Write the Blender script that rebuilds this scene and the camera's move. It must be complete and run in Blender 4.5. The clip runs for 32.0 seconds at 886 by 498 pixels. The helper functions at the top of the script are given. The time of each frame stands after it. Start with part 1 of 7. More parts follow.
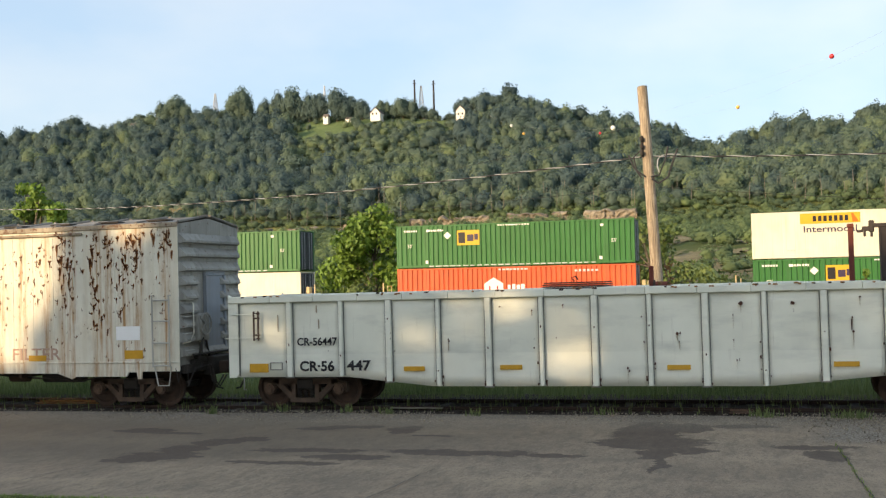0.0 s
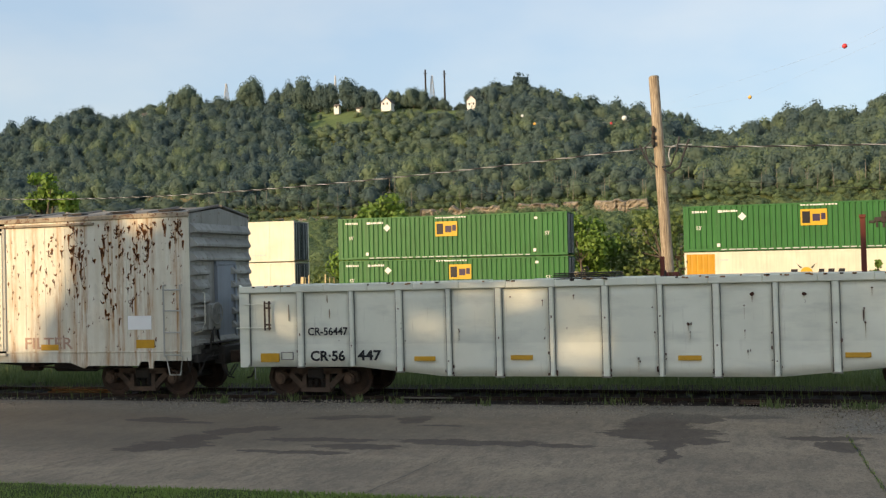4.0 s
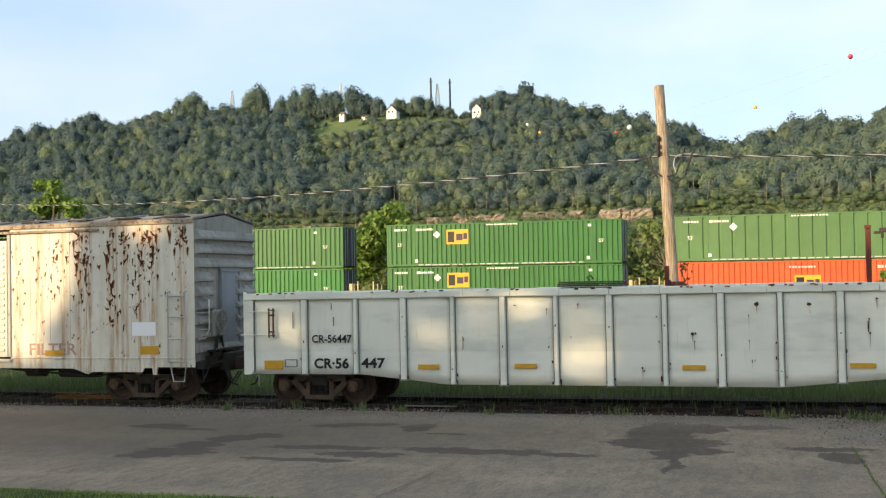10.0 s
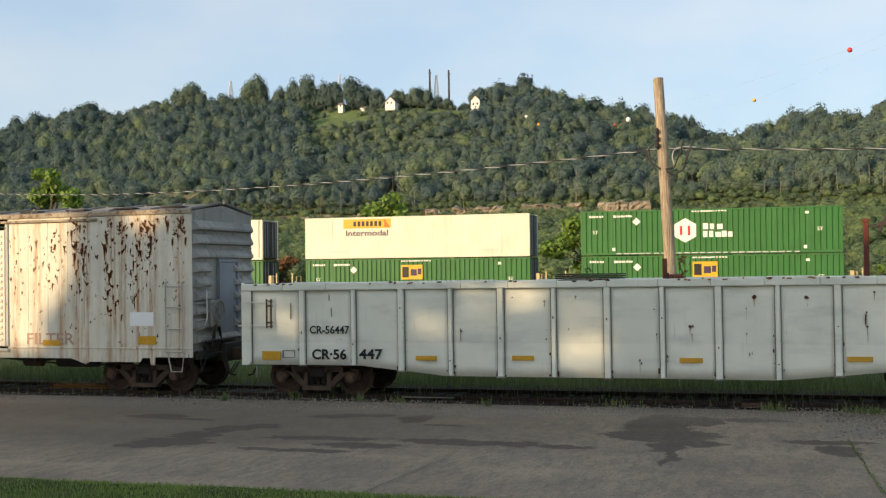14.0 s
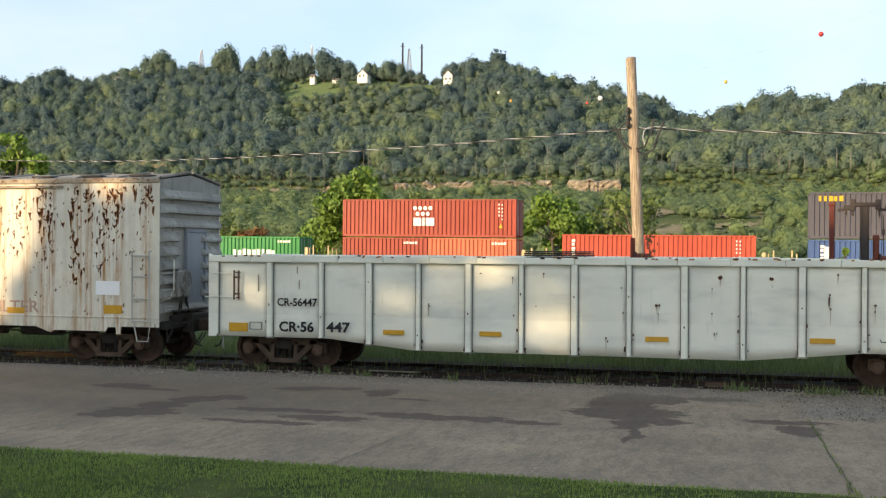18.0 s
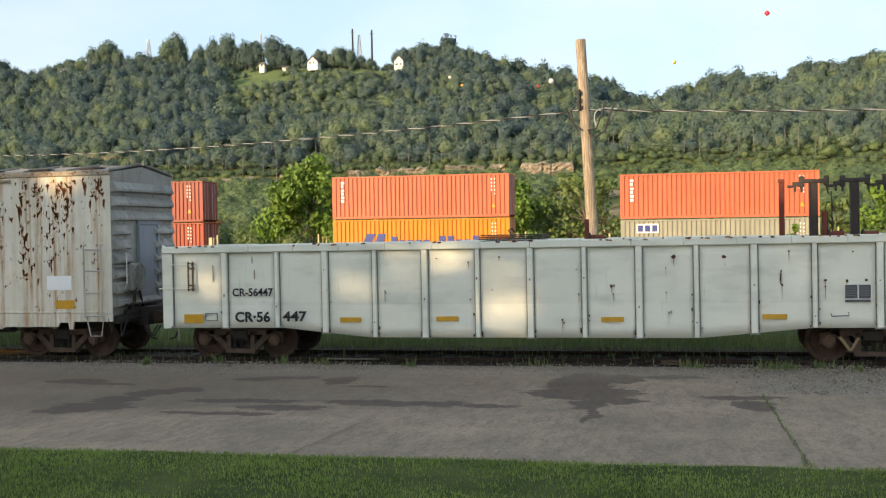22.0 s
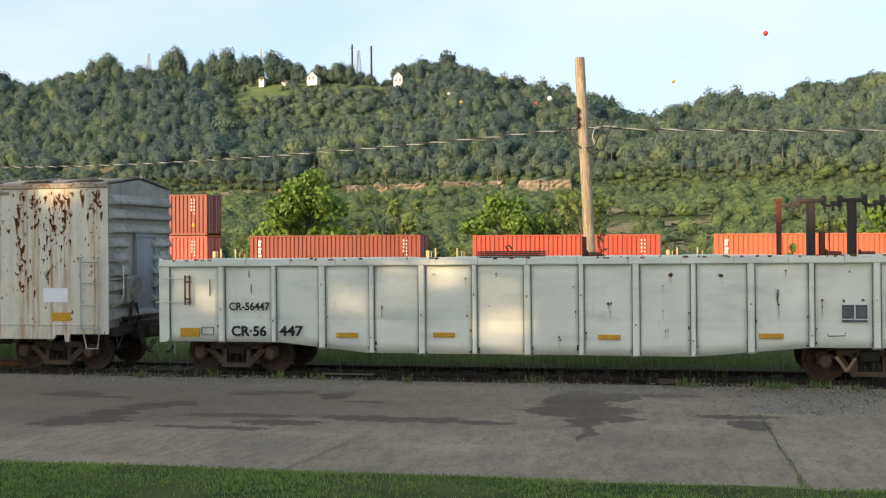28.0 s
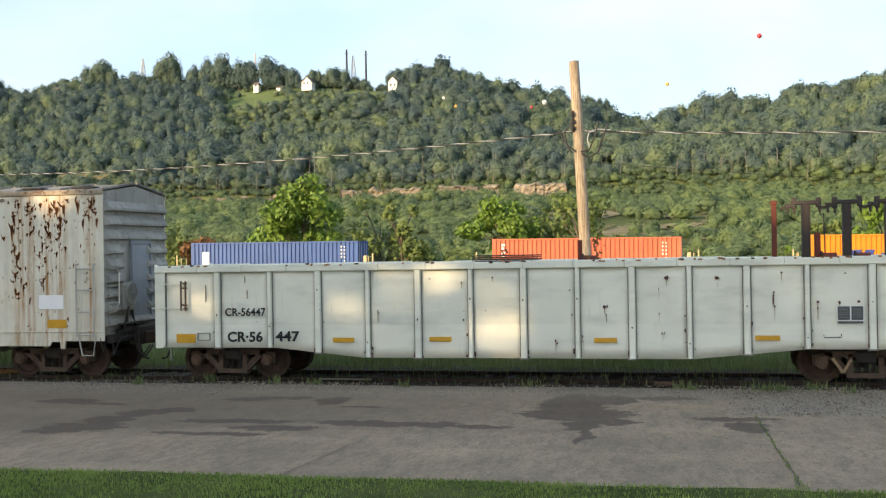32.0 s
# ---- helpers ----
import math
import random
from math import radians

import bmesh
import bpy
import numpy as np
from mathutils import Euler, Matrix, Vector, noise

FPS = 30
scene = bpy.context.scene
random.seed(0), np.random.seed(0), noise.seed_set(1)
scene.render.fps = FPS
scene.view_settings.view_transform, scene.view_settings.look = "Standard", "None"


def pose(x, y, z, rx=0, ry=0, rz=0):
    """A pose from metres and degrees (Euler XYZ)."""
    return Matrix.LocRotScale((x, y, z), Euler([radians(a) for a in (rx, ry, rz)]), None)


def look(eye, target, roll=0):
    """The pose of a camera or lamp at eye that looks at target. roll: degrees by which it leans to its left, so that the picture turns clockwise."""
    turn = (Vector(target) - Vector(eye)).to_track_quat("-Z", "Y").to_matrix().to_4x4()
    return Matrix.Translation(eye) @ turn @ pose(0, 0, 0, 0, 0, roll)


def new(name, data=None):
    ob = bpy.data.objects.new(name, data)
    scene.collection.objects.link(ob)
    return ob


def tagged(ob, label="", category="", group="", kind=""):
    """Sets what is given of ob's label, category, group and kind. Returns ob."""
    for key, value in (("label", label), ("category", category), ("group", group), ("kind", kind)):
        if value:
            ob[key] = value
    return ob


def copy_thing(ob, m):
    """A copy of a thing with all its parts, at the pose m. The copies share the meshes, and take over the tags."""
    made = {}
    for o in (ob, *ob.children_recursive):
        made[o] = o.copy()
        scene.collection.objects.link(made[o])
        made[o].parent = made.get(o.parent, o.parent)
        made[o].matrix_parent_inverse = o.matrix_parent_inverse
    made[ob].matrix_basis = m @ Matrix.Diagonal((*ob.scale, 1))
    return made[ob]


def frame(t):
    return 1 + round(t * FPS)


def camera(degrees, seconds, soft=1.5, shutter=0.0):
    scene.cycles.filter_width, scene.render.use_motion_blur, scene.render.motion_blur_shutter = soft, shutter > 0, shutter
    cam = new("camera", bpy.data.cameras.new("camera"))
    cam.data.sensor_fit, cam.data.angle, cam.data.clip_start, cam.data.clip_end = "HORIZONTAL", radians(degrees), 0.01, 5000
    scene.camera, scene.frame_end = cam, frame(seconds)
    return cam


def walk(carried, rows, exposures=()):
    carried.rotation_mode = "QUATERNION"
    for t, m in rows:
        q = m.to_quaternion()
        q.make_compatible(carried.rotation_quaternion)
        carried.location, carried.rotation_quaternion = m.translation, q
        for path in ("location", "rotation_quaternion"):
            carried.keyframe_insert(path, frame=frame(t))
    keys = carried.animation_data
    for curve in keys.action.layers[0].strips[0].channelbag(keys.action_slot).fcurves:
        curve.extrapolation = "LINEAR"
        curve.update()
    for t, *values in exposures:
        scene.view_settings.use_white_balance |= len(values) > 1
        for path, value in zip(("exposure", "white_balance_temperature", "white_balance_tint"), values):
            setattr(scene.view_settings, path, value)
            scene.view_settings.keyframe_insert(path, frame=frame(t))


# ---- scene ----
# World: x along the tracks, y away from the viewer, z up; z = 0 is the head of the near rail.
cam = camera(43.81, 32.0, soft=1.3)
EYE = (0.0, 0.0, 2.81)
EXPO = 1.36


def aim(yaw, pitch, roll):
    """The pose at the viewer's stand: turned left, up and leaning, in degrees."""
    return pose(*EYE, 0, 0, yaw) @ pose(0, 0, 0, 90 + pitch, 0, 0) @ pose(0, 0, 0, 0, 0, roll)


walk(cam, [(t, aim(a, b, c)) for t, a, b, c in (
    (0.0, 16.11, 1.68, -1.60), (0.5, 16.19, 1.63, -1.53), (1.0, 16.22, 1.54, -1.42), (1.5, 16.32, 1.47, -1.37), (2.0, 16.57, 1.40, -1.32),
    (2.5, 16.74, 1.28, -1.48), (3.0, 16.72, 1.23, -1.49), (3.5, 16.65, 1.18, -1.50), (5.5, 16.84, 1.24, -1.50), (6.0, 16.74, 1.33, -1.39),
    (6.5, 16.56, 1.43, -1.34), (7.0, 16.50, 1.54, -1.33), (7.5, 16.52, 1.59, -1.29), (8.0, 16.57, 1.68, -1.31), (8.5, 16.84, 1.67, -1.31),
    (9.0, 17.00, 1.64, -1.32), (9.5, 17.00, 1.61, -1.24), (10.0, 16.90, 1.61, -1.16), (10.5, 16.81, 1.63, -1.04), (11.0, 16.86, 1.63, -1.03),
    (11.5, 16.98, 1.60, -1.04), (12.0, 17.06, 1.54, -0.96), (12.5, 16.99, 1.46, -1.06), (13.0, 16.92, 1.40, -0.93), (13.5, 16.93, 1.28, -1.03),
    (14.0, 16.81, 1.17, -0.88), (14.5, 16.57, 0.96, -0.82), (16.5, 15.28, 0.64, -0.18), (17.0, 15.18, 0.49, -0.16), (17.5, 15.17, 0.18, 0.06),
    (18.0, 15.22, -0.14, 0.28), (18.5, 15.15, -0.50, 0.07), (19.0, 15.04, -0.76, -0.51), (19.5, 14.81, -0.94, -0.75), (20.0, 14.34, -1.02, -0.83),
    (20.5, 13.85, -1.04, -0.06), (21.0, 13.40, -1.09, -0.23), (21.5, 13.13, -1.09, -0.88), (22.0, 12.90, -0.91, -1.14), (22.5, 12.80, -0.71, -1.24),
    (23.0, 12.88, -0.51, -1.25), (23.5, 13.12, -0.33, -0.83), (24.0, 13.21, -0.17, -0.86), (24.5, 13.25, -0.05, -0.83), (25.0, 13.14, 0.05, -0.91),
    (25.5, 13.01, 0.15, -1.06), (27.5, 12.81, 0.07, -0.17), (28.0, 12.75, -0.08, -0.55), (28.5, 12.63, -0.19, -0.64), (29.0, 12.63, -0.31, -0.33),
    (29.5, 12.73, -0.44, -0.09), (30.0, 12.84, -0.54, -0.41), (30.5, 12.87, -0.43, -0.85), (31.0, 12.79, -0.21, -1.27), (31.5, 12.70, -0.01, -1.27),
    (32.0, 12.53, 0.14, -0.95),
)], exposures=[(t, EXPO + e, 7150, 12) for t, e in (
    (0.0, 0.02), (1.0, -0.04), (2.0, -0.26), (3.0, -0.31), (3.5, -0.3), (5.5, -0.06), (7.0, 0.0), (10.0, 0.1), (12.0, 0.02), (14.0, -0.22), (14.5, -0.2), (17.0, 0.15), (19.0, 0.17), (20.0, 0.25), (21.0, 0.22),
    (24.0, 0.08), (28.0, 0.15), (31.0, 0.28), (32.0, 0.3))])

# ---- light ----
SUN_TURN, SUN_UP = 35.0, 16.0    # degrees: behind the viewer, to the left, and above the horizon
sun_way = Vector((-math.sin(radians(SUN_TURN)) * math.cos(radians(SUN_UP)),
                  -math.cos(radians(SUN_TURN)) * math.cos(radians(SUN_UP)), math.sin(radians(SUN_UP))))
sun = new("sun", bpy.data.lights.new("sun", "SUN"))
sun.data.energy, sun.data.angle, sun.data.color = 2.4, radians(0.6), (1.0, 0.78, 0.50)
sun.matrix_world = look((-60, -90, 60), Vector((-60, -90, 60)) - sun_way)

world = bpy.data.worlds.new("sky")
scene.world = world
world.use_nodes = True
wt = world.node_tree
wt.nodes.clear()
sky = wt.nodes.new("ShaderNodeTexSky")
sky.sky_type, sky.sun_disc = "NISHITA", False
sky.sun_elevation, sky.sun_rotation = radians(SUN_UP), radians(180 + SUN_TURN)
sky.air_density, sky.dust_density, sky.ozone_density = 1.0, 1.6, 2.4
coord = wt.nodes.new("ShaderNodeTexCoord")
mapping = wt.nodes.new("ShaderNodeMapping")
mapping.inputs["Scale"].default_value = (1.6, 1.2, 3.6)
cloud = wt.nodes.new("ShaderNodeTexNoise")
cloud.inputs["Scale"].default_value, cloud.inputs["Detail"].default_value, cloud.inputs["Roughness"].default_value = 2.1, 5, 0.5
ramp = wt.nodes.new("ShaderNodeValToRGB")
# pale haze with soft, streaky white clouds
ramp.color_ramp.elements[0].position, ramp.color_ramp.elements[0].color = 0.40, (1.30, 1.80, 2.42, 1)
ramp.color_ramp.elements[1].position, ramp.color_ramp.elements[1].color = 0.74, (2.05, 2.25, 2.45, 1)
veil = wt.nodes.new("ShaderNodeMix")
veil.data_type = "RGBA"
veil.inputs["Factor"].default_value = 0.75
back = wt.nodes.new("ShaderNodeBackground")
back.inputs["Strength"].default_value = 0.15
out = wt.nodes.new("ShaderNodeOutputWorld")
for a, b in ((coord.outputs["Generated"], mapping.inputs["Vector"]), (mapping.outputs["Vector"], cloud.inputs["Vector"]),
             (cloud.outputs["Fac"], ramp.inputs["Fac"]), (ramp.outputs["Color"], veil.inputs["B"]),
             (sky.outputs["Color"], veil.inputs["A"]), (veil.outputs["Result"], back.inputs["Color"]),
             (back.outputs["Background"], out.inputs["Surface"])):
    wt.links.new(a, b)

# ---- materials ----


def rgb(r, g, b, k=1.35):
    """The base colour of a paint that shows as r, g, b (0 to 255) in full light."""
    return tuple(((c / 255 / 12.92) if c < 10 else ((c / 255 + 0.055) / 1.055) ** 2.4) / k for c in (r, g, b)) + (1,)


class Tree:
    """Short hand for a material's nodes."""

    def __init__(self, name):
        self.m = bpy.data.materials.new(name)
        self.m.use_nodes = True
        self.t = self.m.node_tree
        self.b = self.t.nodes["Principled BSDF"]
        self.b.inputs["Specular IOR Level"].default_value = 0.35

    def n(self, kind, **values):
        node = self.t.nodes.new("ShaderNode" + kind)
        for key, value in values.items():
            node.inputs[key.replace("_", " ")].default_value = value
        return node

    def to(self, a, b):
        self.t.links.new(a, b)

    def coords(self, scale=(1, 1, 1), world_space=False):
        m = self.n("Mapping", Scale=scale)
        if world_space:
            self.to(self.n("NewGeometry").outputs["Position"], m.inputs["Vector"])
        else:
            self.to(self.n("TexCoord").outputs["Object"], m.inputs["Vector"])
        return m.outputs["Vector"]

    def noise(self, scale, vector, detail=4, rough=0.55, distort=0.0):
        q = self.n("TexNoise", Scale=scale, Detail=detail, Roughness=rough, Distortion=distort)
        self.to(vector, q.inputs["Vector"])
        return q.outputs["Fac"]

    def ramp(self, fac, a, b, ca=(0, 0, 0, 1), cb=(1, 1, 1, 1)):
        q = self.n("ValToRGB")
        e = q.color_ramp.elements
        e[0].position, e[0].color, e[1].position, e[1].color = a, ca, b, cb
        self.to(fac, q.inputs["Fac"])
        return q.outputs["Color"]

    def mix(self, fac, a, b, blend="MIX"):
        q = self.t.nodes.new("ShaderNodeMix")
        q.data_type, q.blend_type = "RGBA", blend
        for value, name in ((fac, "Factor"), (a, "A"), (b, "B")):
            if hasattr(value, "is_linked"):
                self.to(value, q.inputs[name])
            else:
                q.inputs[name].default_value = value
        return q.outputs["Result"]

    def math(self, op, a, b=0.0):
        q = self.t.nodes.new("ShaderNodeMath")
        q.operation = op
        for value, k in ((a, 0), (b, 1)):
            if hasattr(value, "is_linked"):
                self.to(value, q.inputs[k])
            else:
                q.inputs[k].default_value = value
        return q.outputs["Value"]

    def bump(self, height, strength=0.3, distance=0.01):
        q = self.n("Bump", Strength=strength, Distance=distance)
        self.to(height, q.inputs["Height"])
        self.to(q.outputs["Normal"], self.b.inputs["Normal"])

    def done(self, colour, rough=0.6, metal=0.0):
        for value, name in ((colour, "Base Color"), (rough, "Roughness"), (metal, "Metallic")):
            if hasattr(value, "is_linked"):
                self.to(value, self.b.inputs[name])
            else:
                self.b.inputs[name].default_value = value
        return self.m


def shade(c, k):
    return (c[0] * k, c[1] * k, c[2] * k, 1)


def plain(name, c, rough=0.6, metal=0.0, var=0.18, scale=2.0, bump=0.15, grain=60, stretch=(1, 1, 1)):
    """A surface of one colour with blotches, grain and slight differences from piece to piece."""
    k = Tree(name)
    v = k.coords(stretch)
    big, fine = k.noise(scale, v), k.noise(grain, v, 3)
    col = k.mix(k.ramp(big, 0.3, 0.7), shade(c, 1 - var), shade(c, 1 + var))
    col = k.mix(k.math("MULTIPLY", fine, 0.3), col, shade(c, 1 - 2 * var))
    col = k.mix(k.math("MULTIPLY", k.n("ObjectInfo").outputs["Random"], 0.25), col, shade(c, 1 - var))
    k.bump(fine, bump, 0.004)
    return k.done(col, k.ramp(big, 0.2, 0.8, (rough * 0.85,) * 3 + (1,), (min(1, rough * 1.15),) * 3 + (1,)), metal)


def paint(name, c, rough=0.5, rust=0.0, fade=0.12, dirt=0.25):
    """Weathered paint on sheet steel: faded blotches, streaks that run down, specks of rust."""
    k = Tree(name)
    v = k.coords()
    down = k.coords((3.0, 3.0, 0.22))
    col = k.mix(k.ramp(k.noise(0.7, v, 3), 0.35, 0.7), shade(c, 1 - fade), shade(c, 1 + fade))
    streak = k.ramp(k.noise(2.0, down, 5, 0.6), 0.5, 0.8)
    col = k.mix(k.math("MULTIPLY", streak, dirt), col, (0.10, 0.085, 0.07, 1))
    if rust:
        spots = k.ramp(k.noise(9.0, v, 5, 0.65), 0.70 - rust * 0.2, 0.76 - rust * 0.2)
        col = k.mix(k.math("MULTIPLY", spots, 0.85), col, (0.13, 0.05, 0.025, 1))
    k.bump(k.noise(14, v, 4), 0.12, 0.01)
    return k.done(col, rough)


def leafy(name, dark, light, rough=0.6, spread=0.06):
    """Leaves: each clump has a green of its own; some light goes through."""
    k = Tree(name)
    g = k.n("NewGeometry")
    big = k.noise(spread, k.coords((1, 1, 1), True), 3)
    col = k.mix(g.outputs["Random Per Island"], dark, light)
    col = k.mix(k.math("MULTIPLY", k.ramp(big, 0.38, 0.66), 0.6), col, shade(light, 1.25))
    k.done(col, rough)
    thin = k.n("BsdfTranslucent")
    k.to(col, thin.inputs["Color"])
    both = k.n("MixShader", Fac=0.28)
    k.to(k.b.outputs["BSDF"], both.inputs[1])
    k.to(thin.outputs["BSDF"], both.inputs[2])
    k.to(both.outputs["Shader"], k.t.nodes["Material Output"].inputs["Surface"])
    return k.m


def far_leafy(name, dark, light, flecks=0.35):
    """Leaves of far woods: each tree has a green of its own, from old dark trees to light young ones; air haze is mixed
    into both greens.
    """
    k = Tree(name)
    tone = k.n("Attribute")
    tone.attribute_name = "tone"
    v = k.coords((1, 1, 0.7), True)
    col = k.mix(tone.outputs["Fac"], dark, light)
    col = k.mix(k.math("MULTIPLY", k.n("NewGeometry").outputs["Random Per Island"], 0.16), col, shade(light, 0.85))
    col = k.mix(k.math("MULTIPLY", k.ramp(k.noise(flecks, v, 4, 0.6), 0.45, 0.70), 0.22), col, shade(dark, 0.85))
    k.bump(k.noise(1.1, v, 4, 0.7), 0.3, 0.5)
    k.done(col, 0.85)
    k.b.inputs["Specular IOR Level"].default_value = 0.1
    thin = k.n("BsdfTranslucent")
    k.to(col, thin.inputs["Color"])
    both = k.n("MixShader", Fac=0.5)
    k.to(k.b.outputs["BSDF"], both.inputs[1])
    k.to(thin.outputs["BSDF"], both.inputs[2])
    k.to(both.outputs["Shader"], k.t.nodes["Material Output"].inputs["Surface"])
    return k.m


RUST_COLUMNS = ((-16.75, 0.12), (-16.25, 0.16), (-16.02, 0.12), (-15.33, 0.18), (-15.02, 0.13), (-14.58, 0.17), (-14.22, 0.16), (-13.46, 0.14), (-18.05, 0.12), (-17.42, 0.14))


def boxcar_paint():
    """Chalky white paint, yellowed by rust that has bled down in columns below the scars."""
    k = Tree("white boxcar paint")
    v = k.coords()
    base = k.mix(k.ramp(k.noise(0.8, v, 4), 0.35, 0.7), (0.67, 0.635, 0.525, 1), (0.80, 0.765, 0.645, 1))
    base = k.mix(k.math("MULTIPLY", k.ramp(k.noise(5.0, k.coords((1, 1, 0.4)), 5, 0.7), 0.5, 0.75), 0.30), base, (0.40, 0.37, 0.30, 1))
    base = k.mix(k.math("MULTIPLY", k.ramp(k.noise(1.7, k.coords((2.2, 2.2, 0.12)), 4, 0.6), 0.50, 0.72), 0.35), base, (0.52, 0.43, 0.27, 1))
    split = k.n("SeparateXYZ")
    k.to(v, split.inputs[0])
    wave = k.math("MULTIPLY", k.math("SUBTRACT", k.noise(2.2, v, 4, 0.6), 0.5), 0.25)
    along = k.math("ADD", split.outputs["X"], wave)
    column = None
    for x, half in RUST_COLUMNS:
        one = k.ramp(k.math("ABSOLUTE", k.math("SUBTRACT", along, x)), 0.02, half * 1.25, (1, 1, 1, 1), (0, 0, 0, 1))
        column = one if column is None else k.math("MAXIMUM", column, one)
    run = k.ramp(k.noise(3.4, k.coords((4.2, 4.2, 0.22)), 6, 0.66), 0.40, 0.66)
    col = k.mix(k.math("MULTIPLY", k.math("MULTIPLY", run, column), 0.95), base, (0.42, 0.205, 0.060, 1))
    fine = k.ramp(k.noise(6.0, k.coords((5.0, 5.0, 0.35)), 6, 0.7), 0.60, 0.72)
    col = k.mix(k.math("MULTIPLY", fine, k.math("ADD", k.math("MULTIPLY", column, 0.55), 0.14)), col, (0.26, 0.10, 0.03, 1))
    speck = k.ramp(k.noise(15.0, k.coords((1, 1, 0.6)), 4, 0.6), 0.70, 0.74)
    col = k.mix(k.math("MULTIPLY", speck, 0.8), col, (0.10, 0.045, 0.022, 1))
    low = k.math("MULTIPLY", k.ramp(k.math("MULTIPLY", split.outputs["Z"], 0.25), 0.20, 0.33, (1, 1, 1, 1), (0, 0, 0, 1)), k.ramp(k.noise(2.4, k.coords((3, 3, 0.6)), 5, 0.65), 0.46, 0.64))
    col = k.mix(k.math("MULTIPLY", low, 0.45), col, (0.28, 0.20, 0.12, 1))
    k.bump(k.noise(18, v, 4), 0.2, 0.01)
    return k.done(col, 0.62)


def gondola_paint():
    """Light grey-green paint on dented plates, with grime in bands and rust marks."""
    k = Tree("pale grey gondola paint")
    v = k.coords()
    base = k.mix(k.ramp(k.noise(0.9, v, 4), 0.3, 0.7), (0.705, 0.710, 0.600, 1), (0.825, 0.825, 0.705, 1))
    grime = k.ramp(k.noise(1.6, k.coords((0.5, 0.5, 1.8)), 5, 0.6), 0.50, 0.78)
    col = k.mix(k.math("MULTIPLY", grime, 0.42), base, (0.30, 0.31, 0.275, 1))
    run = k.ramp(k.noise(3.0, k.coords((3.2, 3.2, 0.25)), 5, 0.6), 0.62, 0.80)
    col = k.mix(k.math("MULTIPLY", run, 0.4), col, (0.20, 0.15, 0.11, 1))
    spot = k.ramp(k.noise(7.0, k.coords((1, 1, 0.6)), 4, 0.5), 0.735, 0.765)
    col = k.mix(k.math("MULTIPLY", spot, 0.9), col, (0.09, 0.05, 0.035, 1))
    split = k.n("SeparateXYZ")
    k.to(v, split.inputs[0])
    up = k.math("MULTIPLY", k.math("ADD", split.outputs["Z"], k.math("MULTIPLY", k.noise(3.0, v, 3), 0.03)), 0.3)
    low = k.ramp(up, 0.374, 0.380, (1, 1, 1, 1), (0, 0, 0, 1))
    line = k.math("MULTIPLY", k.ramp(up, 0.376, 0.50, (1, 1, 1, 1), (0, 0, 0, 1)), k.ramp(k.noise(1.3, k.coords((1, 1, 0.4)), 4), 0.40, 0.65))
    col = k.mix(k.math("MULTIPLY", line, k.math("SUBTRACT", 0.26, k.math("MULTIPLY", low, 0.26))), col, (0.36, 0.375, 0.34, 1))
    col = k.mix(k.math("MULTIPLY", low, 0.3), col, (0.80, 0.80, 0.70, 1))
    k.bump(k.noise(1.1, v, 3), 0.35, 0.05)
    return k.done(col, 0.55)


